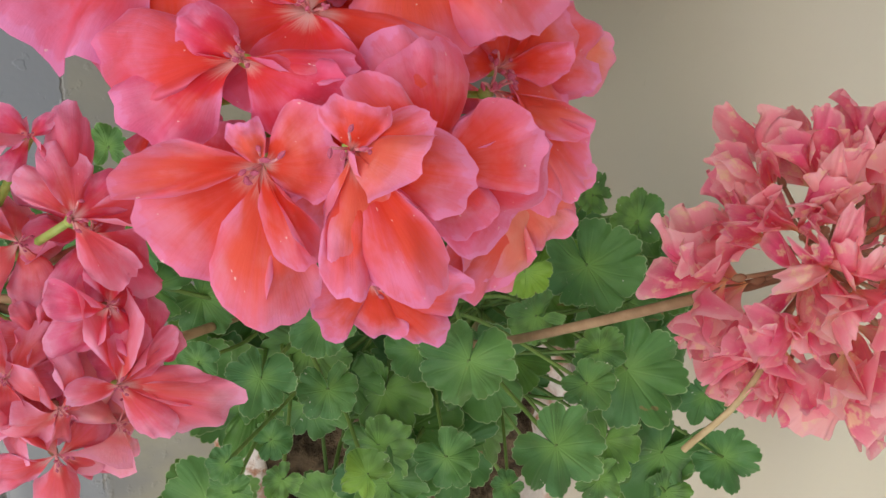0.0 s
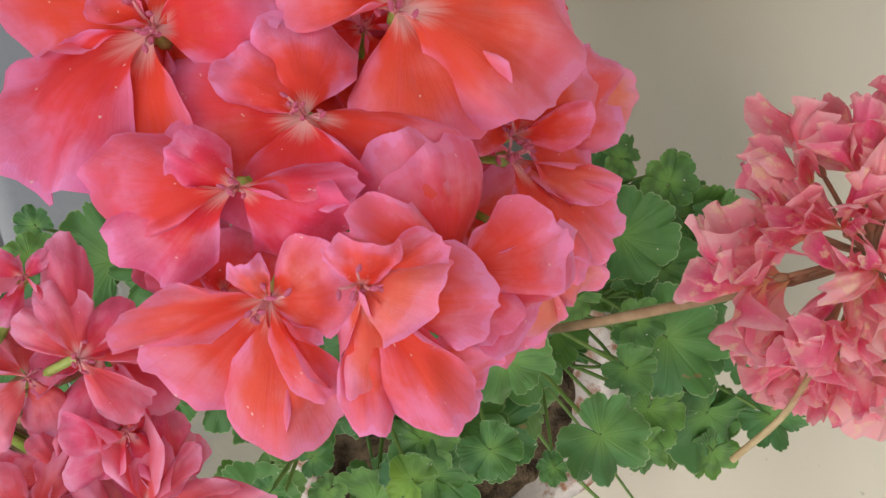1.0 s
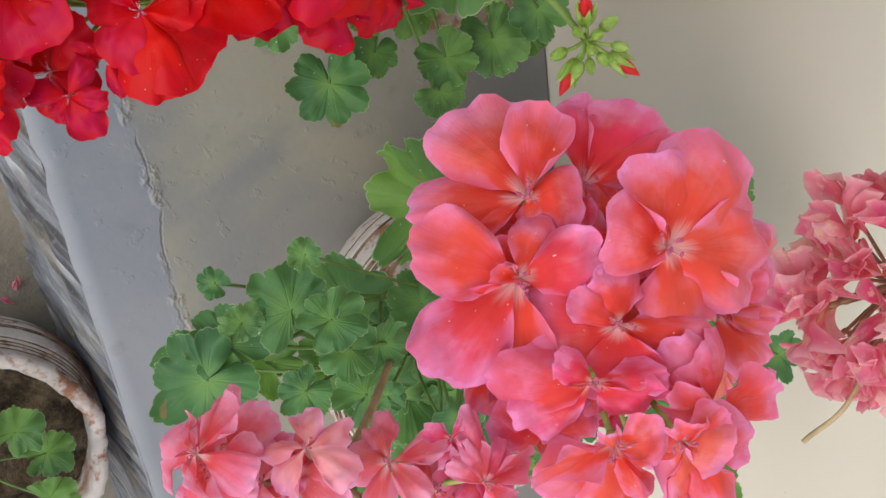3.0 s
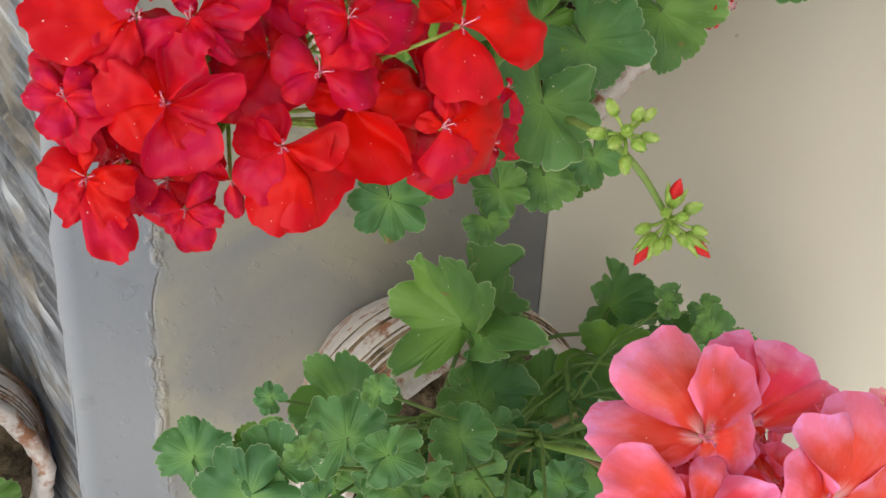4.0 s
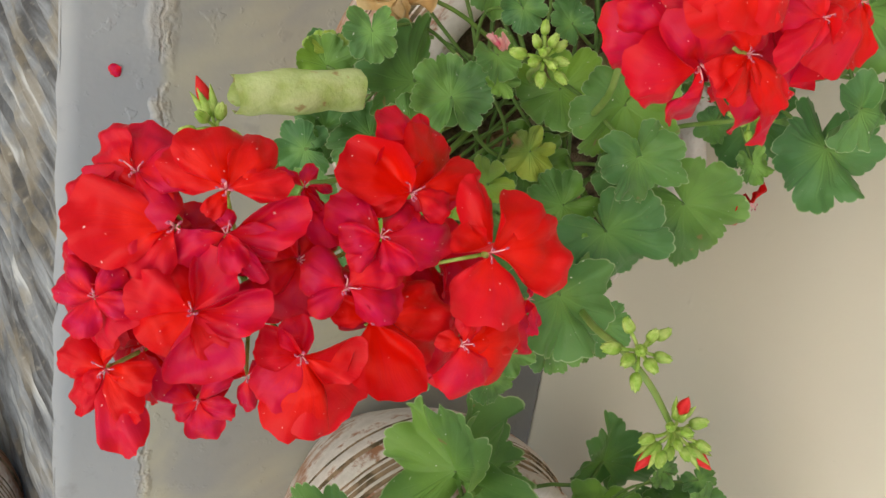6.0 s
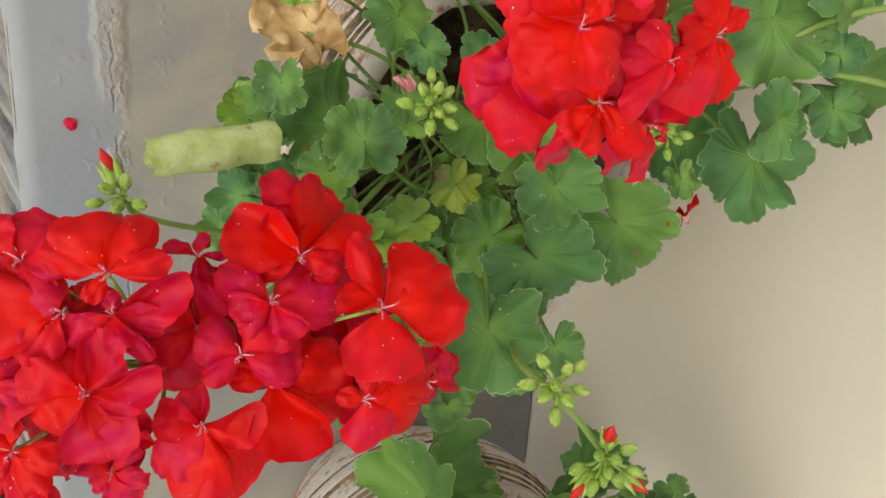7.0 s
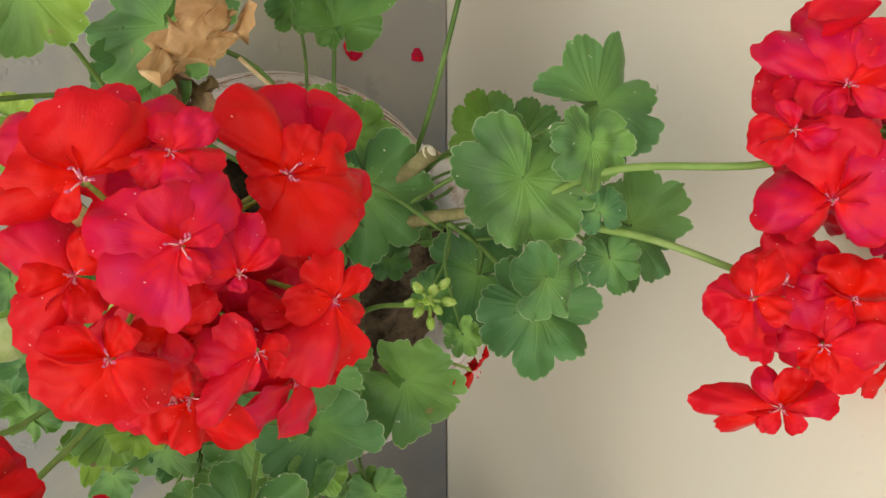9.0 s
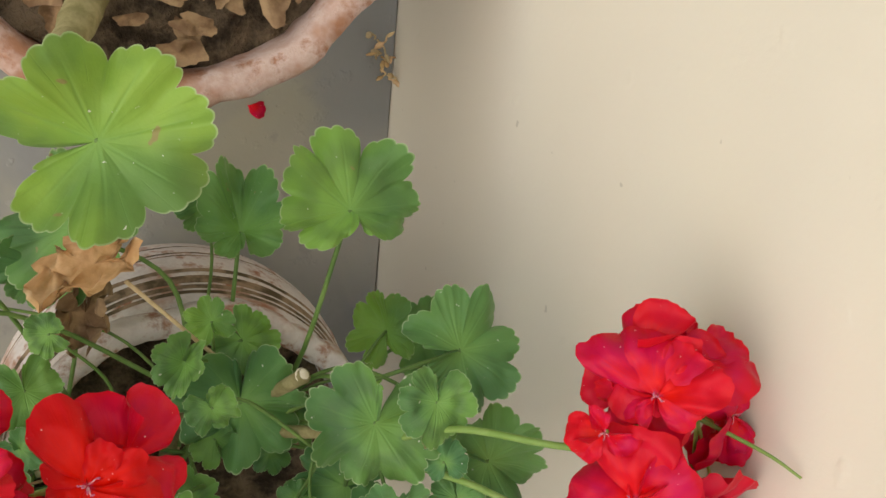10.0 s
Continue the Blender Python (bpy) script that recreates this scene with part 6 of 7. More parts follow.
leaf(pink_plant, (-0.1530, 0.4475, 0.3400), (0.2882, -0.9088, 0.3018), (-0.2812, 0.2209, 0.9339), 0.0293, tone=0.0)
leaf(pink_plant, (-0.1184, 0.4643, 0.3300), (0.0758, 0.9752, -0.2079), (-0.2812, 0.2209, 0.9339), 0.0167, tone=0.0)
leaf(pink_plant, (-0.2518, 0.4440, 0.4200), (-0.3695, -0.9230, 0.1071), (-0.2812, 0.2209, 0.9339), 0.0201, tone=0.0)
leaf(pink_plant, (-0.3106, 0.4736, 0.4400), (-0.3456, -0.9311, 0.1162), (-0.2812, 0.2209, 0.9339), 0.0125, tone=0.0)
leaf(pink_plant, (-0.2630, 0.4106, 0.3600), (-0.3838, -0.9178, 0.1016), (-0.2812, 0.2209, 0.9339), 0.0225, tone=0.0)
leaf(pink_plant, (-0.3304, 0.4583, 0.4400), (-0.3459, -0.9311, 0.1161), (-0.2812, 0.2209, 0.9339), 0.0124, tone=0.0)
leaf(pink_plant, (-0.3068, 0.4465, 0.4300), (0.0670, -0.9663, 0.2487), (-0.2812, 0.2209, 0.9339), 0.0112, tone=0.0)
leaf(pink_plant, (-0.2907, 0.4076, 0.4200), (-0.5989, 0.7200, -0.3506), (-0.2812, 0.2209, 0.9339), 0.0114, tone=0.6)
leaf(pink_plant, (-0.2518, 0.3964, 0.4000), (0.5213, -0.7819, 0.3419), (-0.2812, 0.2209, 0.9339), 0.0145, tone=0.0)
leaf(pink_plant, (-0.2204, 0.4092, 0.4300), (0.6873, -0.6328, 0.3566), (-0.2812, 0.2209, 0.9339), 0.0209, tone=0.0)
leaf(pink_plant, (-0.2017, 0.4269, 0.4200), (0.6175, -0.7033, 0.3523), (-0.2812, 0.2209, 0.9339), 0.0126, tone=0.0)
leaf(pink_plant, (-0.1240, 0.3869, 0.3600), (0.5718, 0.8201, -0.0218), (-0.2812, 0.2209, 0.9339), 0.0160, tone=0.0)
leaf(pink_plant, (-0.0782, 0.3412, 0.3600), (0.8129, -0.4624, 0.3541), (-0.2812, 0.2209, 0.9339), 0.0207, tone=0.0)
leaf(pink_plant, (-0.0977, 0.3271, 0.3300), (0.5351, -0.7717, 0.3437), (-0.2812, 0.2209, 0.9339), 0.0205, tone=0.0)
leaf(pink_plant, (-0.3434, 0.4378, 0.4500), (-0.7383, -0.6715, -0.0634), (-0.2812, 0.2209, 0.9339), 0.0069, tone=0.0)
leaf(pink_plant, (-0.3238, 0.4272, 0.4200), (0.8975, 0.4051, 0.1744), (-0.2812, 0.2209, 0.9339), 0.0082, tone=0.0)
leaf(pink_plant, (-0.3392, 0.4171, 0.4300), (-0.9564, -0.1450, -0.2536), (-0.2812, 0.2209, 0.9339), 0.0089, tone=0.0)
leaf(pink_plant, (-0.3653, 0.5246, 0.4000), (-0.1070, 0.9598, -0.2593), (-0.2812, 0.2209, 0.9339), 0.0079, tone=0.0)
leaf(pink_plant, (-0.3941, 0.5058, 0.4000), (0.7274, 0.6838, 0.0572), (-0.2812, 0.2209, 0.9339), 0.0095, tone=0.0)
leaf(pink_plant, (-0.2136, 0.3652, 0.3800), (-0.8528, -0.5039, -0.1376), (-0.2812, 0.2209, 0.9339), 0.0088, tone=0.0)
leaf(pink_plant, (-0.2191, 0.4685, 0.4000), (-0.7409, -0.6685, -0.0649), (-0.2812, 0.2209, 0.9339), 0.0123, tone=0.6)
leaf(pink_plant, (-0.2555, 0.4344, 0.3800), (-0.5252, 0.7791, -0.3424), (-0.2812, 0.2209, 0.9339), 0.0145, tone=0.0)
leaf(pink_plant, (-0.3185, 0.4063, 0.4100), (-0.7400, -0.6695, -0.0644), (-0.2812, 0.2209, 0.9339), 0.0082, tone=0.0)
leaf(pink_plant, (-0.1327, 0.4280, 0.3400), (0.8656, -0.3618, 0.3462), (-0.2812, 0.2209, 0.9339), 0.0245, tone=0.0)
leaf(pink_plant, (-0.1259, 0.4721, 0.3000), (-0.7828, 0.5102, -0.3564), (-0.2812, 0.2209, 0.9339), 0.0130, tone=0.0)
leaf(pink_plant, (-0.0952, 0.4609, 0.3000), (0.5771, -0.7386, 0.3485), (-0.2812, 0.2209, 0.9339), 0.0128, tone=0.0)
leaf(pink_plant, (-0.1337, 0.4256, 0.3400), (-0.9497, -0.2038, -0.2377), (-0.2812, 0.2209, 0.9339), 0.0172, tone=0.0)
leaf(pink_plant, (-0.3751, 0.4954, 0.3800), (-0.8369, 0.4197, -0.3513), (-0.2812, 0.2209, 0.9339), 0.0112, tone=0.0)
leaf(pink_plant, (-0.3938, 0.5054, 0.3600), (-0.7583, 0.5453, -0.3573), (-0.2812, 0.2209, 0.9339), 0.0081, tone=0.0)
leaf(pink_plant, (-0.3431, 0.4508, 0.4000), (-0.3317, 0.8908, -0.3106), (-0.2812, 0.2209, 0.9339), 0.0085, tone=0.0)
leaf(pink_plant, (-0.0823, 0.4385, 0.3200), (0.1895, -0.9412, 0.2797), (-0.2812, 0.2209, 0.9339), 0.0178, tone=0.0)
leaf(pink_plant, (-0.1168, 0.2424, 0.3400), (0.8605, -0.3728, 0.3473), (-0.2812, 0.2209, 0.9339), 0.0268, tone=0.0)
leaf(pink_plant, (-0.1369, 0.2835, 0.3400), (0.4764, -0.8126, 0.3357), (-0.2812, 0.2209, 0.9339), 0.0107, tone=0.0)
leaf(pink_plant, (-0.0979, 0.3151, 0.3400), (-0.7272, -0.6840, -0.0572), (-0.2812, 0.2209, 0.9339), 0.0168, tone=0.0)
leaf(pink_plant, (-0.1966, 0.4375, 0.3700), (-0.8689, -0.4718, -0.1500), (-0.2812, 0.2209, 0.9339), 0.0142, tone=0.0)
leaf(pink_plant, (-0.0841, 0.3729, 0.3500), (-0.3832, -0.9180, 0.1018), (-0.2812, 0.2209, 0.9339), 0.0184, tone=0.0)
leaf(pink_plant, (-0.1575, 0.4124, 0.3600), (0.9242, 0.3243, 0.2016), (-0.2812, 0.2209, 0.9339), 0.0144, tone=0.0)
leaf(pink_plant, (-0.2454, 0.3799, 0.3400), (0.2170, -0.9333, 0.2861), (-0.2812, 0.2209, 0.9339), 0.0333, tone=0.0)
leaf(pink_plant, (-0.1537, 0.3446, 0.3600), (0.7071, -0.6102, 0.3572), (-0.2812, 0.2209, 0.9339), 0.0143, tone=0.0)
leaf(pink_plant, (-0.4084, 0.4727, 0.3750), (-0.8687, -0.4721, -0.1499), (-0.2812, 0.2209, 0.9339), 0.0261, tone=0.0)
leaf(pink_plant, (-0.3959, 0.4827, 0.3720), (-0.5247, 0.7794, -0.3424), (-0.2812, 0.2209, 0.9339), 0.0198, tone=0.0)
leaf(pink_plant, (-0.3554, 0.4790, 0.4000), (-0.8753, 0.3399, -0.3439), (-0.2812, 0.2209, 0.9339), 0.0150, tone=0.0)
leaf(pink_plant, (-0.3605, 0.4944, 0.4000), (0.8974, 0.4053, 0.1743), (-0.2812, 0.2209, 0.9339), 0.0160, tone=0.0)
leaf(pink_plant, (-0.3391, 0.4700, 0.3900), (0.3931, -0.8612, 0.3221), (-0.2812, 0.2209, 0.9339), 0.0164, tone=0.0)
leaf(pink_plant, (-0.3713, 0.4962, 0.3850), (0.0251, 0.9745, -0.2230), (-0.2812, 0.2209, 0.9339), 0.0216, tone=0.0)
leaf(pink_plant, (-0.3097, 0.4692, 0.3700), (-0.2833, 0.9107, -0.3007), (-0.2812, 0.2209, 0.9339), 0.0186, tone=0.0)
leaf(pink_plant, (-0.2951, 0.4099, 0.3600), (0.7936, -0.4936, 0.3557), (-0.2812, 0.2209, 0.9339), 0.0189, tone=0.0)
leaf(pink_plant, (-0.3605, 0.4198, 0.3300), (-0.8087, -0.5784, -0.1067), (-0.2812, 0.2209, 0.9339), 0.0159, tone=0.0)
leaf(pink_plant, (-0.2694, 0.3909, 0.3700), (0.4924, -0.8020, 0.3380), (-0.2812, 0.2209, 0.9339), 0.0181, tone=0.0)
leaf(pink_plant, (-0.3232, 0.4099, 0.3400), (-0.5939, -0.8044, 0.0115), (-0.2812, 0.2209, 0.9339), 0.0131, tone=0.0)
leaf(pink_plant, (-0.2790, 0.4517, 0.3500), (-0.5040, 0.7941, -0.3396), (-0.2812, 0.2209, 0.9339), 0.0166, tone=0.0)
leaf(pink_plant, (-0.2380, 0.3731, 0.3332), (0.8939, 0.4144, 0.1711), (-0.2812, 0.2209, 0.9339), 0.0253, tone=0.0)
leaf(pink_plant, (-0.2147, 0.4106, 0.3574), (-0.9443, 0.1098, -0.3103), (-0.2812, 0.2209, 0.9339), 0.0260, tone=0.0)
leaf(pink_plant, (-0.3232, 0.4161, 0.3489), (0.7424, -0.5666, 0.3575), (-0.2812, 0.2209, 0.9339), 0.0255, tone=0.0)
leaf(pink_plant, (-0.3360, 0.3633, 0.3423), (0.9539, 0.1712, 0.2467), (-0.2812, 0.2209, 0.9339), 0.0243, tone=0.0)
leaf(pink_plant, (-0.3004, 0.4187, 0.3062), (-0.9215, 0.2095, -0.3270), (-0.2812, 0.2209, 0.9339), 0.0196, tone=0.0)
leaf(pink_plant, (-0.2947, 0.4363, 0.3616), (-0.9518, -0.1889, -0.2419), (-0.2812, 0.2209, 0.9339), 0.0210, tone=0.0)
leaf(pink_plant, (-0.2187, 0.3602, 0.3289), (-0.9535, 0.0454, -0.2978), (-0.2812, 0.2209, 0.9339), 0.0286, tone=0.0)
leaf(pink_plant, (-0.2863, 0.3548, 0.3502), (0.9555, -0.0255, 0.2937), (-0.2812, 0.2209, 0.9339), 0.0278, tone=0.0)
leaf(pink_plant, (-0.2777, 0.4165, 0.3551), (-0.3149, -0.9405, 0.1277), (-0.2812, 0.2209, 0.9339), 0.0185, tone=0.0)
leaf(pink_plant, (-0.2616, 0.3680, 0.3620), (-0.7853, -0.6124, -0.0916), (-0.2812, 0.2209, 0.9339), 0.0283, tone=0.0)
leaf(pink_plant, (-0.3440, 0.4358, 0.3733), (0.8529, 0.5035, 0.1377), (-0.2812, 0.2209, 0.9339), 0.0196, tone=0.0)
leaf(pink_plant, (-0.2441, 0.4079, 0.3129), (-0.5883, 0.7291, -0.3496), (-0.2812, 0.2209, 0.9339), 0.0296, tone=0.0)
leaf(pink_plant, (-0.3169, 0.3926, 0.3000), (0.9521, 0.1862, 0.2426), (-0.2812, 0.2209, 0.9339), 0.0280, tone=0.0)
leaf(pink_plant, (-0.2794, 0.4080, 0.3051), (0.8492, -0.3960, 0.3493), (-0.2812, 0.2209, 0.9339), 0.0294, tone=0.0)
leaf(pink_plant, (-0.1950, 0.3609, 0.3011), (0.2689, -0.9160, 0.2976), (-0.2812, 0.2209, 0.9339), 0.0324, tone=0.0)
leaf(pink_plant, (-0.1769, 0.3937, 0.3129), (-0.8859, -0.4340, -0.1640), (-0.2812, 0.2209, 0.9339), 0.0242, tone=0.0)
leaf(pink_plant, (-0.1012, 0.3384, 0.3394), (-0.3992, -0.9119, 0.0955), (-0.2812, 0.2209, 0.9339), 0.0346, tone=0.0)
leaf(pink_plant, (-0.2673, 0.3749, 0.3741), (-0.5213, 0.7819, -0.3419), (-0.2812, 0.2209, 0.9339), 0.0189, tone=0.0)
leaf(pink_plant, (-0.2903, 0.4004, 0.3152), (0.2205, 0.9620, -0.1612), (-0.2812, 0.2209, 0.9339), 0.0232, tone=0.0)
leaf(pink_plant, (-0.3252, 0.4291, 0.3411), (-0.7745, 0.5223, -0.3568), (-0.2812, 0.2209, 0.9339), 0.0195, tone=0.0)
leaf(pink_plant, (-0.2599, 0.3888, 0.3388), (0.9487, 0.2109, 0.2357), (-0.2812, 0.2209, 0.9339), 0.0245, tone=0.0)
leaf(pink_plant, (-0.1408, 0.3997, 0.3595), (0.4809, -0.8097, 0.3363), (-0.2812, 0.2209, 0.9339), 0.0321, tone=0.0)
leaf(pink_plant, (-0.2793, 0.4011, 0.3067), (0.0244, 0.9745, -0.2232), (-0.2812, 0.2209, 0.9339), 0.0311, tone=0.0)
leaf(pink_plant, (-0.1008, 0.3259, 0.3310), (-0.7067, 0.6106, -0.3572), (-0.2812, 0.2209, 0.9339), 0.0301, tone=0.0)
leaf(pink_plant, (-0.3328, 0.3475, 0.3118), (-0.0254, -0.9745, 0.2229), (-0.2812, 0.2209, 0.9339), 0.0279, tone=0.0)
leaf(pink_plant, (-0.1453, 0.3602, 0.3512), (-0.3376, -0.9337, 0.1192), (-0.2812, 0.2209, 0.9339), 0.0231, tone=0.0)
leaf(pink_plant, (-0.3269, 0.4196, 0.3422), (-0.8484, 0.3976, -0.3495), (-0.2812, 0.2209, 0.9339), 0.0256, tone=0.0)
leaf(pink_plant, (-0.2754, 0.3391, 0.3129), (0.1812, -0.9434, 0.2777), (-0.2812, 0.2209, 0.9339), 0.0210, tone=0.0)
leaf(pink_plant, (-0.2416, 0.4179, 0.3386), (0.3479, -0.8835, 0.3137), (-0.2812, 0.2209, 0.9339), 0.0235, tone=0.0)
leaf(pink_plant, (-0.3152, 0.4090, 0.3458), (0.7945, 0.5995, 0.0974), (-0.2812, 0.2209, 0.9339), 0.0275, tone=0.0)
leaf(pink_plant, (-0.1084, 0.4282, 0.3022), (0.5544, -0.7569, 0.3460), (-0.2812, 0.2209, 0.9339), 0.0192, tone=0.0)
leaf(pink_plant, (-0.0860, 0.4085, 0.3145), (0.9513, 0.1923, 0.2409), (-0.2812, 0.2209, 0.9339), 0.0191, tone=0.0)
leaf(pink_plant, (-0.0964, 0.3951, 0.2753), (-0.4806, -0.8747, 0.0622), (-0.2812, 0.2209, 0.9339), 0.0309, tone=0.0)
leaf(pink_plant, (-0.1208, 0.4119, 0.3193), (0.8302, 0.5442, 0.1212), (-0.2812, 0.2209, 0.9339), 0.0255, tone=0.0)
leaf(pink_plant, (-0.1090, 0.4017, 0.3331), (-0.6464, -0.7629, -0.0142), (-0.2812, 0.2209, 0.9339), 0.0244, tone=0.0)
leaf(pink_plant, (-0.0879, 0.4292, 0.3101), (0.3190, 0.9393, -0.1262), (-0.2812, 0.2209, 0.9339), 0.0273, tone=0.0)
leaf(pink_plant, (-0.0852, 0.4223, 0.2756), (-0.7938, 0.4933, -0.3557), (-0.2812, 0.2209, 0.9339), 0.0269, tone=0.0)
leaf(pink_plant, (-0.0959, 0.3810, 0.2972), (0.7620, 0.6430, 0.0773), (-0.2812, 0.2209, 0.9339), 0.0273, tone=0.0)
floret(pink_plant, (-0.3519, 0.5906, 0.5430), (-0.3483, 0.5469, 0.7613), 0.0200, (-0.3300, 0.5530, 0.5220), PINK, hue=0.05, tips=(((-0.3569, 0.6105, 0.5277), 1.08, None), ((-0.3395, 0.6094, 0.5378), 0.78, None), ((-0.3413, 0.5910, 0.5489), 1.27, None), ((-0.3766, 0.5913, 0.5312), 0.54, None), ((-0.3657, 0.5840, 0.5375), 0.54, None), ((-0.3499, 0.5862, 0.5457), 1.50, None),))
floret(pink_plant, (-0.3295, 0.5779, 0.5610), (-0.2108, 0.4661, 0.8592), 0.0200, (-0.3300, 0.5530, 0.5220), PINK, hue=0.00, tips=(((-0.3261, 0.5970, 0.5550), 1.08, None), ((-0.3059, 0.5896, 0.5616), 1.26, None), ((-0.3062, 0.5698, 0.5711), 0.87, None), ((-0.3254, 0.5593, 0.5721), 1.11, None), ((-0.3434, 0.5848, 0.5597), 1.27, None), ((-0.3119, 0.5934, 0.5534), 0.90, None),))
floret(pink_plant, (-0.3608, 0.5779, 0.5520), (-0.3845, 0.4579, 0.8016), 0.0200, (-0.3300, 0.5530, 0.5220), PINK, hue=0.50, tips=(((-0.3788, 0.5869, 0.5407), 0.90, None), ((-0.3834, 0.5643, 0.5489), 0.75, None), ((-0.3725, 0.5558, 0.5565), 0.81, None), ((-0.3452, 0.5816, 0.5611), 0.99, None), ((-0.3677, 0.5822, 0.5525), 0.75, None), ((-0.3510, 0.5874, 0.5513), 0.90, None),))
floret(pink_plant, (-0.3445, 0.5660, 0.5640), (-0.2983, 0.3923, 0.8701), 0.0152, (-0.3300, 0.5530, 0.5220), PINK, hue=0.45, tips=(((-0.3641, 0.5670, 0.5603), 1.11, None), ((-0.3428, 0.5790, 0.5610), 1.12, None), ((-0.3479, 0.5529, 0.5710), 1.60, None), ((-0.3279, 0.5595, 0.5737), 0.63, None), ((-0.3375, 0.5548, 0.5691), 0.90, None), ((-0.3530, 0.5752, 0.5604), 0.90, None),))
floret(pink_plant, (-0.3356, 0.5874, 0.5400), (-0.2543, 0.6001, 0.7584), 0.0200, (-0.3300, 0.5530, 0.5220), PINK, hue=0.80, tips=(((-0.3274, 0.6065, 0.5276), 0.75, None), ((-0.3145, 0.6008, 0.5352), 0.98, None), ((-0.3142, 0.5948, 0.5466), 0.51, None), ((-0.3415, 0.5796, 0.5442), 1.05, None),))
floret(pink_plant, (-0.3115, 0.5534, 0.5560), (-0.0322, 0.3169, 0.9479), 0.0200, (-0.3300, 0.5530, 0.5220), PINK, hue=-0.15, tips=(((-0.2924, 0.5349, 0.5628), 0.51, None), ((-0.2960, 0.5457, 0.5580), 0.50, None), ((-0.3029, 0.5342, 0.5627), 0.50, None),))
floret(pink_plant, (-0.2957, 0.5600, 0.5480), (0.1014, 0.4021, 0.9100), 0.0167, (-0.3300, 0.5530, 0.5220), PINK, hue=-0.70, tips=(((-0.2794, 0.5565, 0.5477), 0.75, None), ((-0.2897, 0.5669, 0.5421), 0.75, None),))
floret(pink_plant, (-0.3558, 0.5598, 0.5700), (-0.3760, 0.1610, 0.9125), 0.0154, (-0.3300, 0.5530, 0.5220), PINK, hue=0.95, tips=(((-0.3756, 0.5606, 0.5628), 0.83, None), ((-0.3706, 0.5525, 0.5630), 0.75, None), ((-0.3452, 0.5521, 0.5768), 0.99, None), ((-0.3438, 0.5587, 0.5795), 0.54, None), ((-0.3634, 0.5660, 0.5680), 0.75, None),))
floret(pink_plant, (-0.3312, 0.5453, 0.5770), (-0.1386, 0.0351, 0.9897), 0.0177, (-0.3300, 0.5530, 0.5220), PINK, hue=0.50, tips=(((-0.3379, 0.5626, 0.5775), 0.83, None), ((-0.3308, 0.5629, 0.5785), 0.90, None), ((-0.3170, 0.5498, 0.5808), 0.99, None), ((-0.3151, 0.5358, 0.5796), 1.05, None), ((-0.3443, 0.5560, 0.5778), 0.63, None), ((-0.3259, 0.5357, 0.5811), 0.90, None),))
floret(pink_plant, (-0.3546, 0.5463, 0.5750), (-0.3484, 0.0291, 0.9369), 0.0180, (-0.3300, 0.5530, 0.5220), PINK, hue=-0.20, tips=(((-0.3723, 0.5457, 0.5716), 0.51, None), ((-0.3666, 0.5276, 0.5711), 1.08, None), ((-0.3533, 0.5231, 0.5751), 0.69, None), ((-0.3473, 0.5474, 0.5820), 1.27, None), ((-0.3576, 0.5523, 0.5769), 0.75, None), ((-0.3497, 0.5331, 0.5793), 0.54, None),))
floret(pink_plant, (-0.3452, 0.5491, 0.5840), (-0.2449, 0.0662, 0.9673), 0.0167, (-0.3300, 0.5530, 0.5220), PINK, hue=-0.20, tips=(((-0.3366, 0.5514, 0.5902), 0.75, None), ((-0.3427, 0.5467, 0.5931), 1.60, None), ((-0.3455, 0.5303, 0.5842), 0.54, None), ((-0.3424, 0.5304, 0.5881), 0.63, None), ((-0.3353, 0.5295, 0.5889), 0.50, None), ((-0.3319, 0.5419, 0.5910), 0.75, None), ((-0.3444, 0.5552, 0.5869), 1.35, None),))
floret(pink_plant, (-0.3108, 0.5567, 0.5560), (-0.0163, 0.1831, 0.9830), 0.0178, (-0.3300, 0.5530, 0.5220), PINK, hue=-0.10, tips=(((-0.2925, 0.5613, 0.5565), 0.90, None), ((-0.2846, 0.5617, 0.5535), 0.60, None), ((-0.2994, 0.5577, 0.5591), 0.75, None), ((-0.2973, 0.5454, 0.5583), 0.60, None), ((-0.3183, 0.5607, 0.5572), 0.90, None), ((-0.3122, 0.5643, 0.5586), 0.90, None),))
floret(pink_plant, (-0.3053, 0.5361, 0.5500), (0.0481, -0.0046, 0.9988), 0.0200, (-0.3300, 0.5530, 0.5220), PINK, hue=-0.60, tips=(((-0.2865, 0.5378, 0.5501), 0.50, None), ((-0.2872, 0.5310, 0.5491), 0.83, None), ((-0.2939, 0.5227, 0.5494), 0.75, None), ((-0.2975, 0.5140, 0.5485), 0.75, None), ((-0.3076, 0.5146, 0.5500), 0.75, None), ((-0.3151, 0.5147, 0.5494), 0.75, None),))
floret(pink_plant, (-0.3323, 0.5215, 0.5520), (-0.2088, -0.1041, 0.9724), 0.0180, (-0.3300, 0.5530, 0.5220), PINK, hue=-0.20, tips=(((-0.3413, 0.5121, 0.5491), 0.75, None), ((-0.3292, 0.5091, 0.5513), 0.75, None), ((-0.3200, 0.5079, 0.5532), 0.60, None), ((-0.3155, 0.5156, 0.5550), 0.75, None),))
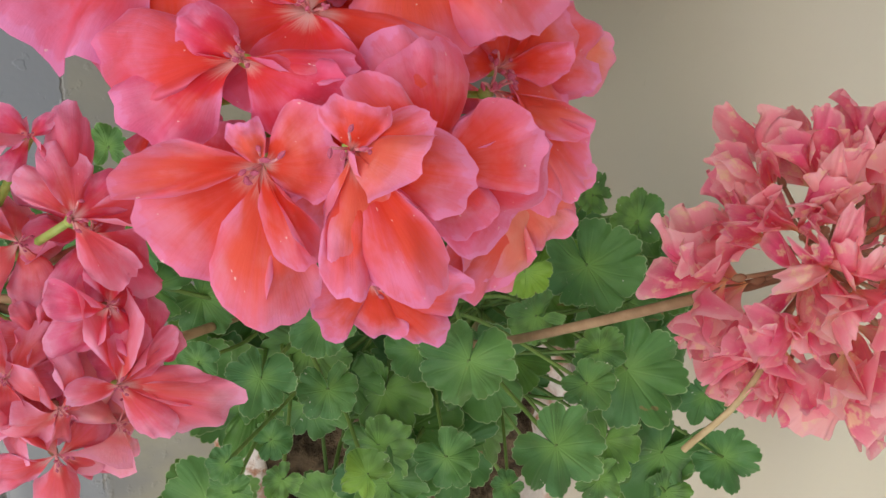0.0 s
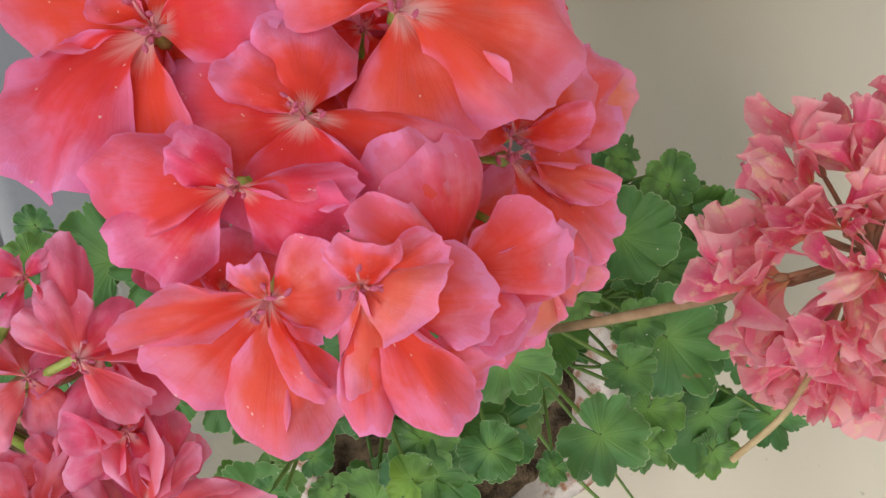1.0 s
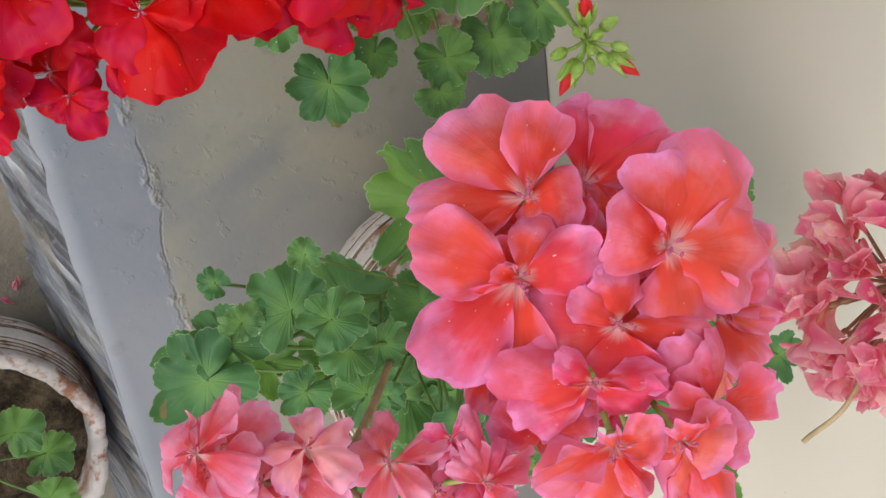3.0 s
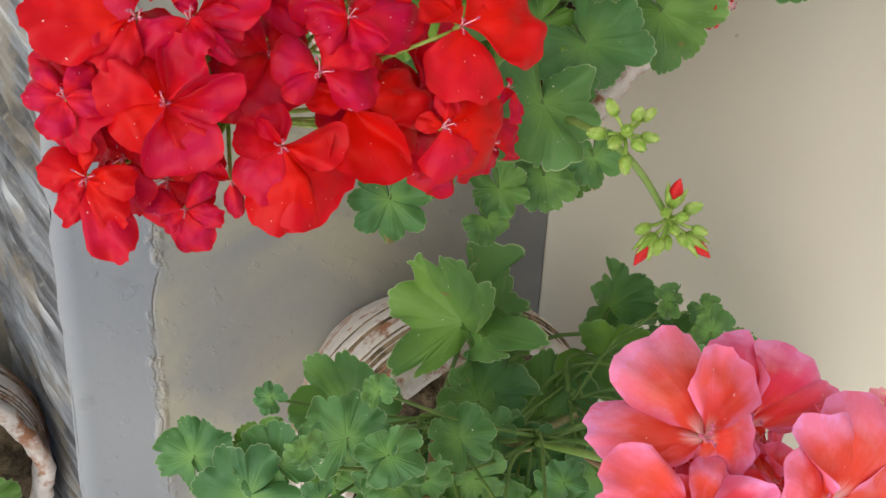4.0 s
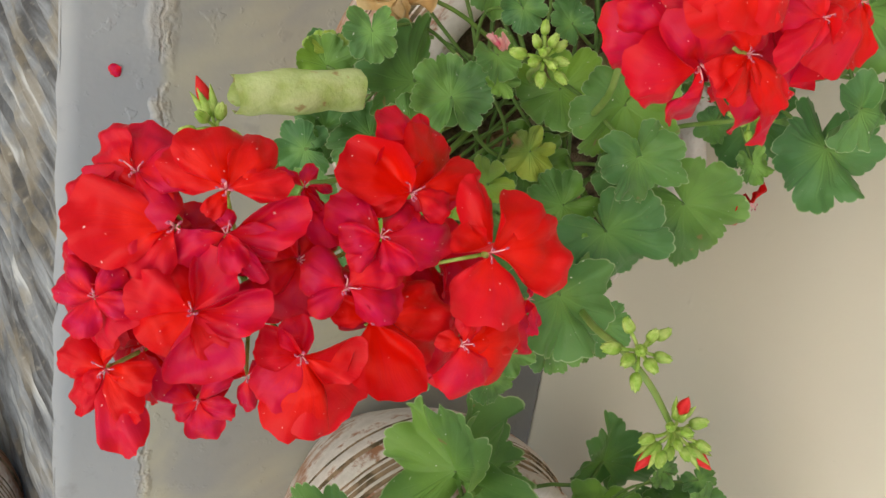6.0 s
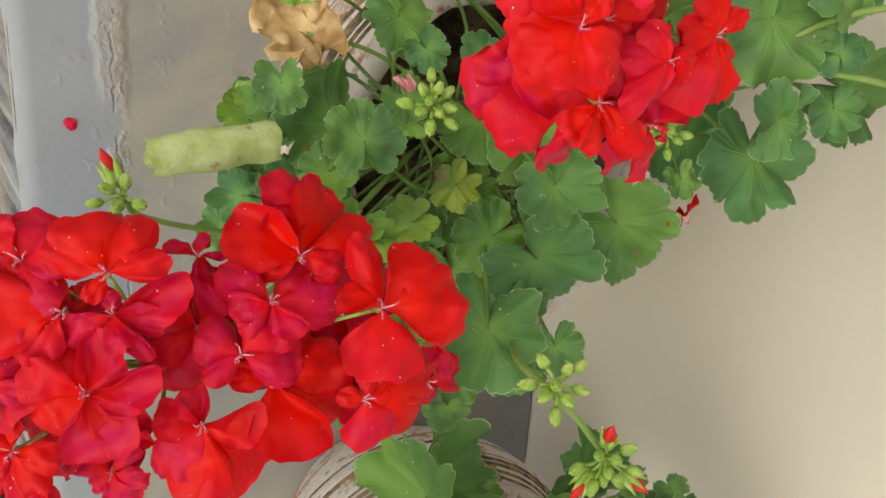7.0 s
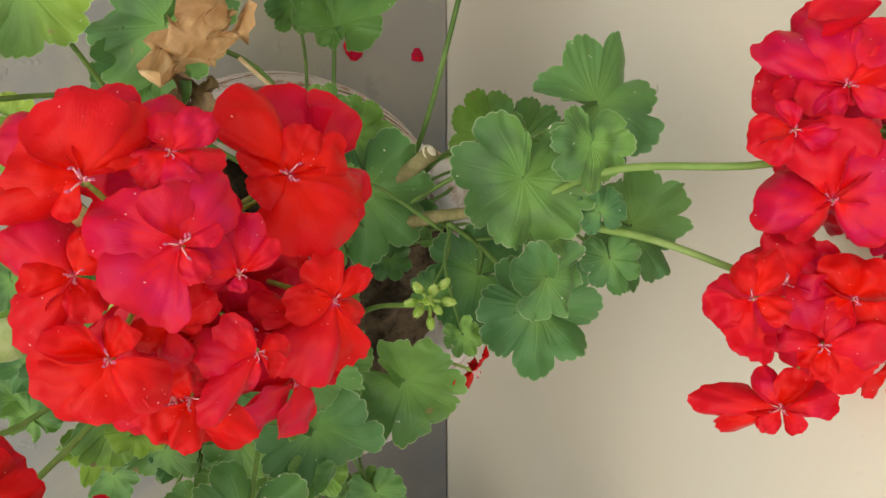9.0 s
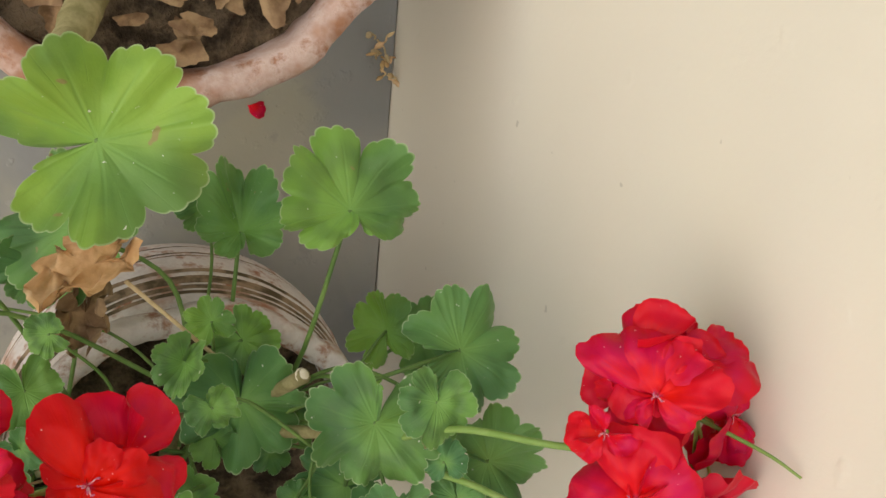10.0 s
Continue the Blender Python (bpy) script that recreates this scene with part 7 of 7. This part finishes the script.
floret(pink_plant, (-0.3788, 0.5377, 0.5600), (0.1463, 0.3301, 0.9325), 0.0134, (-0.3980, 0.5200, 0.5300), LILAC, hue=0.60, tips=(((-0.3635, 0.5378, 0.5597), 0.54, None), ((-0.3710, 0.5272, 0.5625), 0.60, None), ((-0.3846, 0.5448, 0.5605), 0.75, None), ((-0.3771, 0.5526, 0.5556), 0.54, None), ((-0.3708, 0.5423, 0.5593), 0.75, None), ((-0.3785, 0.5476, 0.5597), 0.75, None),))
floret(pink_plant, (-0.3748, 0.5103, 0.5560), (0.1757, 0.2931, 0.9398), 0.0111, (-0.3980, 0.5200, 0.5300), LILAC, hue=0.30, tips=(((-0.3753, 0.5301, 0.5531), 0.54, None), ((-0.3709, 0.5207, 0.5563), 0.63, None), ((-0.3661, 0.5169, 0.5545), 0.50, None), ((-0.3568, 0.5023, 0.5562), 0.63, None), ((-0.3821, 0.5106, 0.5594), 0.60, None), ((-0.3617, 0.5076, 0.5576), 0.50, None), ((-0.3684, 0.5026, 0.5593), 0.75, None),))
floret(pink_plant, (-0.3852, 0.5180, 0.5520), (0.1854, 0.2824, 0.9412), 0.0075, (-0.3980, 0.5200, 0.5300), LILAC, hue=0.20, tips=(((-0.3803, 0.5262, 0.5507), 0.60, None), ((-0.3876, 0.5240, 0.5517), 0.75, None), ((-0.3933, 0.5190, 0.5533), 0.75, None), ((-0.3832, 0.5132, 0.5552), 0.75, None), ((-0.3899, 0.5127, 0.5545), 0.75, None),))
floret(pink_plant, (-0.3831, 0.5489, 0.5560), (0.1418, 0.3327, 0.9323), 0.0068, (-0.3980, 0.5200, 0.5300), LILAC, hue=0.90, tips=(((-0.3891, 0.5531, 0.5554), 0.75, None), ((-0.3800, 0.5517, 0.5567), 0.60, None), ((-0.3876, 0.5449, 0.5592), 0.75, None), ((-0.3801, 0.5456, 0.5599), 0.60, None),))
floret(pink_plant, (-0.3346, 0.5424, 0.5488), (-0.2219, -0.0324, 0.9745), 0.0126, (-0.3300, 0.5530, 0.5220), PINK)
floret(pink_plant, (-0.3261, 0.5234, 0.5393), (-0.0684, -0.4384, 0.8962), 0.0112, (-0.3300, 0.5530, 0.5220), PINK)
floret(pink_plant, (-0.3085, 0.5330, 0.5323), (0.4264, -0.3304, 0.8420), 0.0153, (-0.3300, 0.5530, 0.5220), PINK)
floret(pink_plant, (-0.3366, 0.5681, 0.5415), (-0.2636, 0.4841, 0.8344), 0.0114, (-0.3300, 0.5530, 0.5220), PINK)
floret(pink_plant, (-0.3590, 0.5766, 0.5483), (-0.4546, 0.4450, 0.7715), 0.0093, (-0.3300, 0.5530, 0.5220), PINK)
floret(pink_plant, (-0.3167, 0.5662, 0.5328), (0.2654, 0.5734, 0.7751), 0.0135, (-0.3300, 0.5530, 0.5220), PINK)
floret(pink_plant, (-0.3301, 0.5744, 0.5474), (-0.1343, 0.5116, 0.8487), 0.0092, (-0.3300, 0.5530, 0.5220), PINK)
floret(pink_plant, (-0.3502, 0.5744, 0.5474), (-0.3977, 0.4590, 0.7945), 0.0118, (-0.3300, 0.5530, 0.5220), PINK)
floret(pink_plant, (-0.3525, 0.5324, 0.5436), (-0.5169, -0.1523, 0.8424), 0.0119, (-0.3300, 0.5530, 0.5220), PINK)
floret(pink_plant, (-0.3574, 0.5385, 0.5493), (-0.5165, -0.0090, 0.8562), 0.0117, (-0.3300, 0.5530, 0.5220), PINK)
floret(pink_plant, (-0.3101, 0.5565, 0.5333), (0.4697, 0.2973, 0.8313), 0.0123, (-0.3300, 0.5530, 0.5220), PINK)
floret(pink_plant, (-0.3508, 0.5806, 0.5421), (-0.4091, 0.5441, 0.7325), 0.0099, (-0.3300, 0.5530, 0.5220), PINK)
floret(pink_plant, (-0.3627, 0.5492, 0.5362), (-0.6896, 0.1227, 0.7137), 0.0110, (-0.3300, 0.5530, 0.5220), PINK)
floret(pink_plant, (-0.3185, 0.5496, 0.5396), (0.2129, 0.0728, 0.9743), 0.0117, (-0.3300, 0.5530, 0.5220), PINK)
floret(pink_plant, (-0.3187, 0.5720, 0.5305), (0.1757, 0.7018, 0.6904), 0.0141, (-0.3300, 0.5530, 0.5220), PINK)
floret(pink_plant, (-0.3273, 0.5322, 0.5458), (-0.0854, -0.2389, 0.9673), 0.0105, (-0.3300, 0.5530, 0.5220), PINK)
floret(pink_plant, (-0.3751, 0.5011, 0.5497), (0.4643, -0.1911, 0.8648), 0.0101, (-0.3980, 0.5200, 0.5300), LILAC, droop=0.6, hue=-0.7)
floret(pink_plant, (-0.3900, 0.5143, 0.5566), (0.2056, 0.0221, 0.9784), 0.0090, (-0.3980, 0.5200, 0.5300), LILAC, droop=0.6, hue=0.2)
floret(pink_plant, (-0.3834, 0.5085, 0.5572), (0.3021, -0.0592, 0.9514), 0.0087, (-0.3980, 0.5200, 0.5300), LILAC, droop=0.6, hue=-0.3)
floret(pink_plant, (-0.3750, 0.5230, 0.5555), (0.4168, 0.1860, 0.8898), 0.0095, (-0.3980, 0.5200, 0.5300), LILAC, droop=0.6, hue=0.8)
floret(pink_plant, (-0.3862, 0.5161, 0.5497), (0.3402, 0.0346, 0.9397), 0.0104, (-0.3980, 0.5200, 0.5300), LILAC, droop=0.6, hue=0.4)
floret(pink_plant, (-0.3744, 0.5082, 0.5507), (0.4817, -0.0702, 0.8735), 0.0110, (-0.3980, 0.5200, 0.5300), LILAC, droop=0.6, hue=-0.7)
floret(pink_plant, (-0.3892, 0.5059, 0.5522), (0.2412, -0.1665, 0.9561), 0.0104, (-0.3980, 0.5200, 0.5300), LILAC, droop=0.6, hue=0.2)
floret(pink_plant, (-0.3864, 0.5325, 0.5501), (0.2908, 0.3904, 0.8735), 0.0096, (-0.3980, 0.5200, 0.5300), LILAC, droop=0.6, hue=-0.3)
floret(pink_plant, (-0.3711, 0.5142, 0.5552), (0.4642, 0.0538, 0.8841), 0.0088, (-0.3980, 0.5200, 0.5300), LILAC, droop=0.6, hue=0.8)
floret(pink_plant, (-0.3846, 0.4990, 0.5532), (0.2985, -0.2368, 0.9246), 0.0109, (-0.3980, 0.5200, 0.5300), LILAC, droop=0.6, hue=0.4)
floret(pink_plant, (-0.4234, 0.5586, 0.5579), (-0.3476, 0.6971, 0.6271), 0.0092, (-0.3980, 0.5200, 0.5300), LILAC, droop=0.6, hue=-0.7)
floret(pink_plant, (-0.4286, 0.5633, 0.5509), (-0.3867, 0.7306, 0.5628), 0.0120, (-0.3980, 0.5200, 0.5300), LILAC, droop=0.6, hue=0.2)
floret(pink_plant, (-0.3970, 0.5484, 0.5549), (-0.0920, 0.7154, 0.6926), 0.0112, (-0.3980, 0.5200, 0.5300), LILAC, droop=0.6, hue=-0.3)
floret(pink_plant, (-0.4238, 0.5553, 0.5513), (-0.3865, 0.7100, 0.5886), 0.0094, (-0.3980, 0.5200, 0.5300), LILAC, droop=0.6, hue=0.8)
floret(pink_plant, (-0.4333, 0.5721, 0.5606), (-0.3554, 0.7133, 0.6041), 0.0094, (-0.3980, 0.5200, 0.5300), LILAC, droop=0.6, hue=0.4)
floret(pink_plant, (-0.4145, 0.5652, 0.5619), (-0.2537, 0.7235, 0.6421), 0.0094, (-0.3980, 0.5200, 0.5300), LILAC, droop=0.6, hue=-0.7)
floret(pink_plant, (-0.4314, 0.5655, 0.5573), (-0.3759, 0.7079, 0.5979), 0.0096, (-0.3980, 0.5200, 0.5300), LILAC, droop=0.6, hue=0.2)
floret(pink_plant, (-0.4165, 0.5572, 0.5571), (-0.2991, 0.7111, 0.6363), 0.0105, (-0.3980, 0.5200, 0.5300), LILAC, droop=0.6, hue=-0.3)
floret(pink_plant, (-0.3763, 0.5325, 0.5489), (0.3288, 0.5846, 0.7417), 0.0111, (-0.3980, 0.5200, 0.5300), LILAC, droop=0.6, hue=0.8)
# the fading head: withered florets on long stalks all round the hub
fading = Vector((-0.1890, 0.4984, 0.515))
for k in range(58):
    rng = random.Random(k + 900)
    up = 1 - 2 * (k + 0.5) / 58
    turn = 2.39996 * k
    d = Vector((math.sqrt(1 - up * up) * math.cos(turn), math.sqrt(1 - up * up) * math.sin(turn), up))
    d = (d + Vector((rng.uniform(-1, 1), rng.uniform(-1, 1), rng.uniform(-1, 1))) * 0.16).normalized()
    if d.z < -0.62 or rng.random() < 0.10:
        continue
    far = rng.uniform(0.015, 0.027) + 0.005 * abs(d.y)
    size = rng.uniform(0.0145, 0.0195)
    petals = [(72 * q + rng.uniform(-25, 25), size * rng.uniform(0.75, 1.1)) for q in range(rng.choice((4, 5, 5, 5)))]
    floret(pink_plant, fading + d * far, d, size, fading, FADED, petals=petals)

# ---------------------------------------------------------------- the young plant in the wide pot
green_plant = plant_at("geranium_plant", (-0.214, 0.995, 0.188), "geranium without flowers, thick stem and large leaves", (
    (-0.244, 0.917, 0.215), (-0.258, 0.895, 0.255), (-0.268, 0.880, 0.290)))
stem(green_plant, ((-0.228, 0.940, 0.178), (-0.244, 0.917, 0.215), (-0.258, 0.895, 0.255), (-0.268, 0.880, 0.290)), 0.0095, 0.0070, WOODY, "main_stem", "thick ribbed woody stem", 0.2)
leaf(green_plant, (-0.2517, 0.8717, 0.3390), (0.9345, 0.2842, 0.2141), (-0.2812, 0.2209, 0.9339), 0.0465, tone=0.72)

# inner leaves of the red geranium, close over the soil
leaf(red_plant, (-0.2435, 0.6931, 0.2850), (0.6262, -0.7604, -0.1722), (-0.2812, 0.2209, 0.9339), 0.0270, fold=0.10, tone=0.60)
leaf(red_plant, (-0.2504, 0.6526, 0.2750), (0.6558, -0.7387, -0.1560), (-0.2812, 0.2209, 0.9339), 0.0270, fold=0.10, tone=0.38)
leaf(red_plant, (-0.2806, 0.6483, 0.2950), (-0.6374, -0.6245, -0.4513), (-0.2812, 0.2209, 0.9339), 0.0150, fold=0.30, tone=0.80)
leaf(red_plant, (-0.2106, 0.6833, 0.2900), (0.6105, -0.7720, -0.1770), (-0.2812, 0.2209, 0.9339), 0.0220, fold=0.15, tone=0.15)
leaf(red_plant, (-0.3064, 0.6865, 0.2550), (-0.6402, -0.7408, -0.2032), (-0.2812, 0.2209, 0.9339), 0.0340, fold=0.20, tone=0.08)
leaf(red_plant, (-0.3199, 0.6564, 0.2450), (-0.5937, -0.7628, -0.2563), (-0.2812, 0.2209, 0.9339), 0.0240, fold=0.20, tone=0.02)
leaf(red_plant, (-0.3061, 0.6415, 0.2850), (-0.3685, -0.9073, -0.2026), (-0.2812, 0.2209, 0.9339), 0.0240, fold=0.40, tone=0.62)
leaf(red_plant, (-0.2692, 0.6395, 0.2700), (0.3811, -0.9069, -0.1799), (-0.2812, 0.2209, 0.9339), 0.0220, fold=0.20, tone=0.12)
leaf(red_plant, (-0.2824, 0.6016, 0.2500), (-0.6571, -0.7187, -0.2273), (-0.2812, 0.2209, 0.9339), 0.0240, fold=0.20, tone=0.05)
leaf(red_plant, (-0.3410, 0.6861, 0.2300), (-0.5101, 0.7443, -0.4310), (-0.2812, 0.2209, 0.9339), 0.0180, fold=0.20, tone=0.66)
leaf(red_plant, (-0.2501, 0.6156, 0.2800), (0.5934, -0.7858, -0.1746), (-0.2812, 0.2209, 0.9339), 0.0240, fold=0.20, tone=0.30)

# ---------------------------------------------------------------- small plant in the lower pot
low_plant = plant_at("geranium_plant", (-0.562, 0.225, -0.045), "small green plant in the lower pot", ((-0.562, 0.225, -0.03),))
for k in range(9):
    a = k * 0.72
    leaf(low_plant, (-0.562 + 0.055 * math.cos(a), 0.225 + 0.055 * math.sin(a), -0.01 + 0.012 * (k % 3)), (math.cos(a), math.sin(a), -0.1), (0.2 * math.cos(a), 0.2 * math.sin(a), 1), 0.026, tone=0.25)


# ---------------------------------------------------------------- fallen petals and litter
def fallen(name, at, r, material, seed, label, category, flat=1.0):
    rng = random.Random(seed)
    ob = new(name, rng.choice(PETALS[material.name]))
    ob.matrix_world = Matrix.Translation((at[0], at[1], at[2] + 0.002)) @ Matrix.Rotation(rng.uniform(0, 6.28), 4, "Z") @ Matrix.Diagonal((r, r, r * 0.5 * flat, 1))
    ob["tone"] = 0.8
    return tagged(ob, label, category, group="fallen petals")


for k, (x, y, s) in enumerate(((-0.015, 0.740, 0.014), (-0.063, 0.759, 0.017), (-0.109, 0.836, 0.018), (-0.3961, 0.6357, 0.009), (-0.03, 0.81, 0.008))):
    fallen("fallen_petal", (x - s / 2, y, 0.0), s, RED, k, "red petal fallen on the grey cement slab", "petal")
for k, (x, y, s) in enumerate(((-0.488, 0.318, 0.016), (-0.493, 0.262, 0.016), (-0.487, 0.205, 0.020), (-0.52, 0.36, 0.016), (-0.50, 0.29, 0.013), (-0.512, 0.41, 0.015))):
    fallen("fallen_petal", (x, y, -0.178), s, FADED, k + 20, "faded pink petal fallen on the lower ground", "petal")


def litter_bit(at, r, seed, material, label):
    """A scrap of dead leaf, curled over and torn at the edge."""
    rng = random.Random(seed)
    bm = bmesh.new()
    n, rings = 26, 5
    bendy, long_ = rng.uniform(0.3, 1.6), rng.uniform(0.45, 0.9)
    last = None
    c = bm.verts.new((0, 0, 0))
    for i in range(1, rings + 1):
        ring = []
        for k in range(n):
            a = 2 * math.pi * k / n
            e = 1 + 0.55 * noise.noise((math.cos(a) * 1.3, math.sin(a) * 1.3, seed)) + 0.22 * noise.noise((math.cos(a) * 4, math.sin(a) * 4, seed))
            x, y = e * i / rings * math.cos(a), e * i / rings * math.sin(a) * long_
            h = bendy * y * y + 0.35 * noise.noise((x * 2, y * 2, seed + 4)) + 0.15 * noise.noise((x * 6, y * 6, seed))
            ring.append(bm.verts.new((x, y * (1 - 0.25 * bendy * abs(y)), h)))
        for k in range(n):
            if last is None:
                bm.faces.new((c, ring[k], ring[(k + 1) % n]))
            else:
                bm.faces.new((last[k], ring[k], ring[(k + 1) % n], last[(k + 1) % n]))
        last = ring
    for v in bm.verts:
        v.co *= r
    ob = finish("dry_flake", bm, material)
    ob.matrix_world = Matrix.Translation(at) @ Matrix.Rotation(seed * 2.1, 4, "Z") @ Matrix.Rotation(rng.choice((0, 0.3, 2.9, -0.35)), 4, "X")
    return tagged(ob, label, "dry leaf", group="dry flakes")


for k in range(150):
    rng = random.Random(k + 300)
    a, q = rng.uniform(0, 6.28), 0.105 * math.sqrt(rng.random())
    litter_bit((-0.214 + q * math.cos(a), 0.995 + q * math.sin(a), 0.196 + 0.004 * rng.random()), rng.uniform(0.005, 0.017), k * 1.3 + 0.1, LITTER, "crumbled brown dry leaf on the pot's soil")
for k in range(16):
    rng = random.Random(k + 700)
    a, q = rng.uniform(0, 6.28), 0.075 * math.sqrt(rng.random())
    litter_bit((-0.188 + q * math.cos(a), 0.652 + q * math.sin(a), 0.203), rng.uniform(0.006, 0.013), k * 1.7, LITTER, "crumbled brown dry leaf on the pot's soil")

# dried flower cluster on the slab beside the wall
dried = new("dried_sprig")
dried.location = (-0.012, 0.876, 0.004)
tagged(dried, "small dried yellowish sprig on the slab by the wall", "dry sprig")
for k in range(13):
    rng = random.Random(k + 50)
    a = Vector((rng.uniform(-0.010, 0.006), rng.uniform(-0.017, 0.017), 0.001))
    d = a + Vector((rng.uniform(-0.008, 0.006), rng.uniform(-0.010, 0.010), rng.uniform(0.001, 0.007)))
    bm = tube((a, (a + d) * 0.5 + Vector((rng.uniform(-0.003, 0.003), 0, 0.002)), d), 0.0009, 0.0007, 5, 3)
    add_egg(bm, d, (rng.uniform(-1, 1), rng.uniform(-1, 1), 0.4), rng.uniform(0.005, 0.009), rng.uniform(0.0016, 0.0034), 7, 4, rng.uniform(0, 0.6))
    part("dry_bud", bm, (DRY, STRAW, DRY_BROWN, DRY)[k % 4], dried)
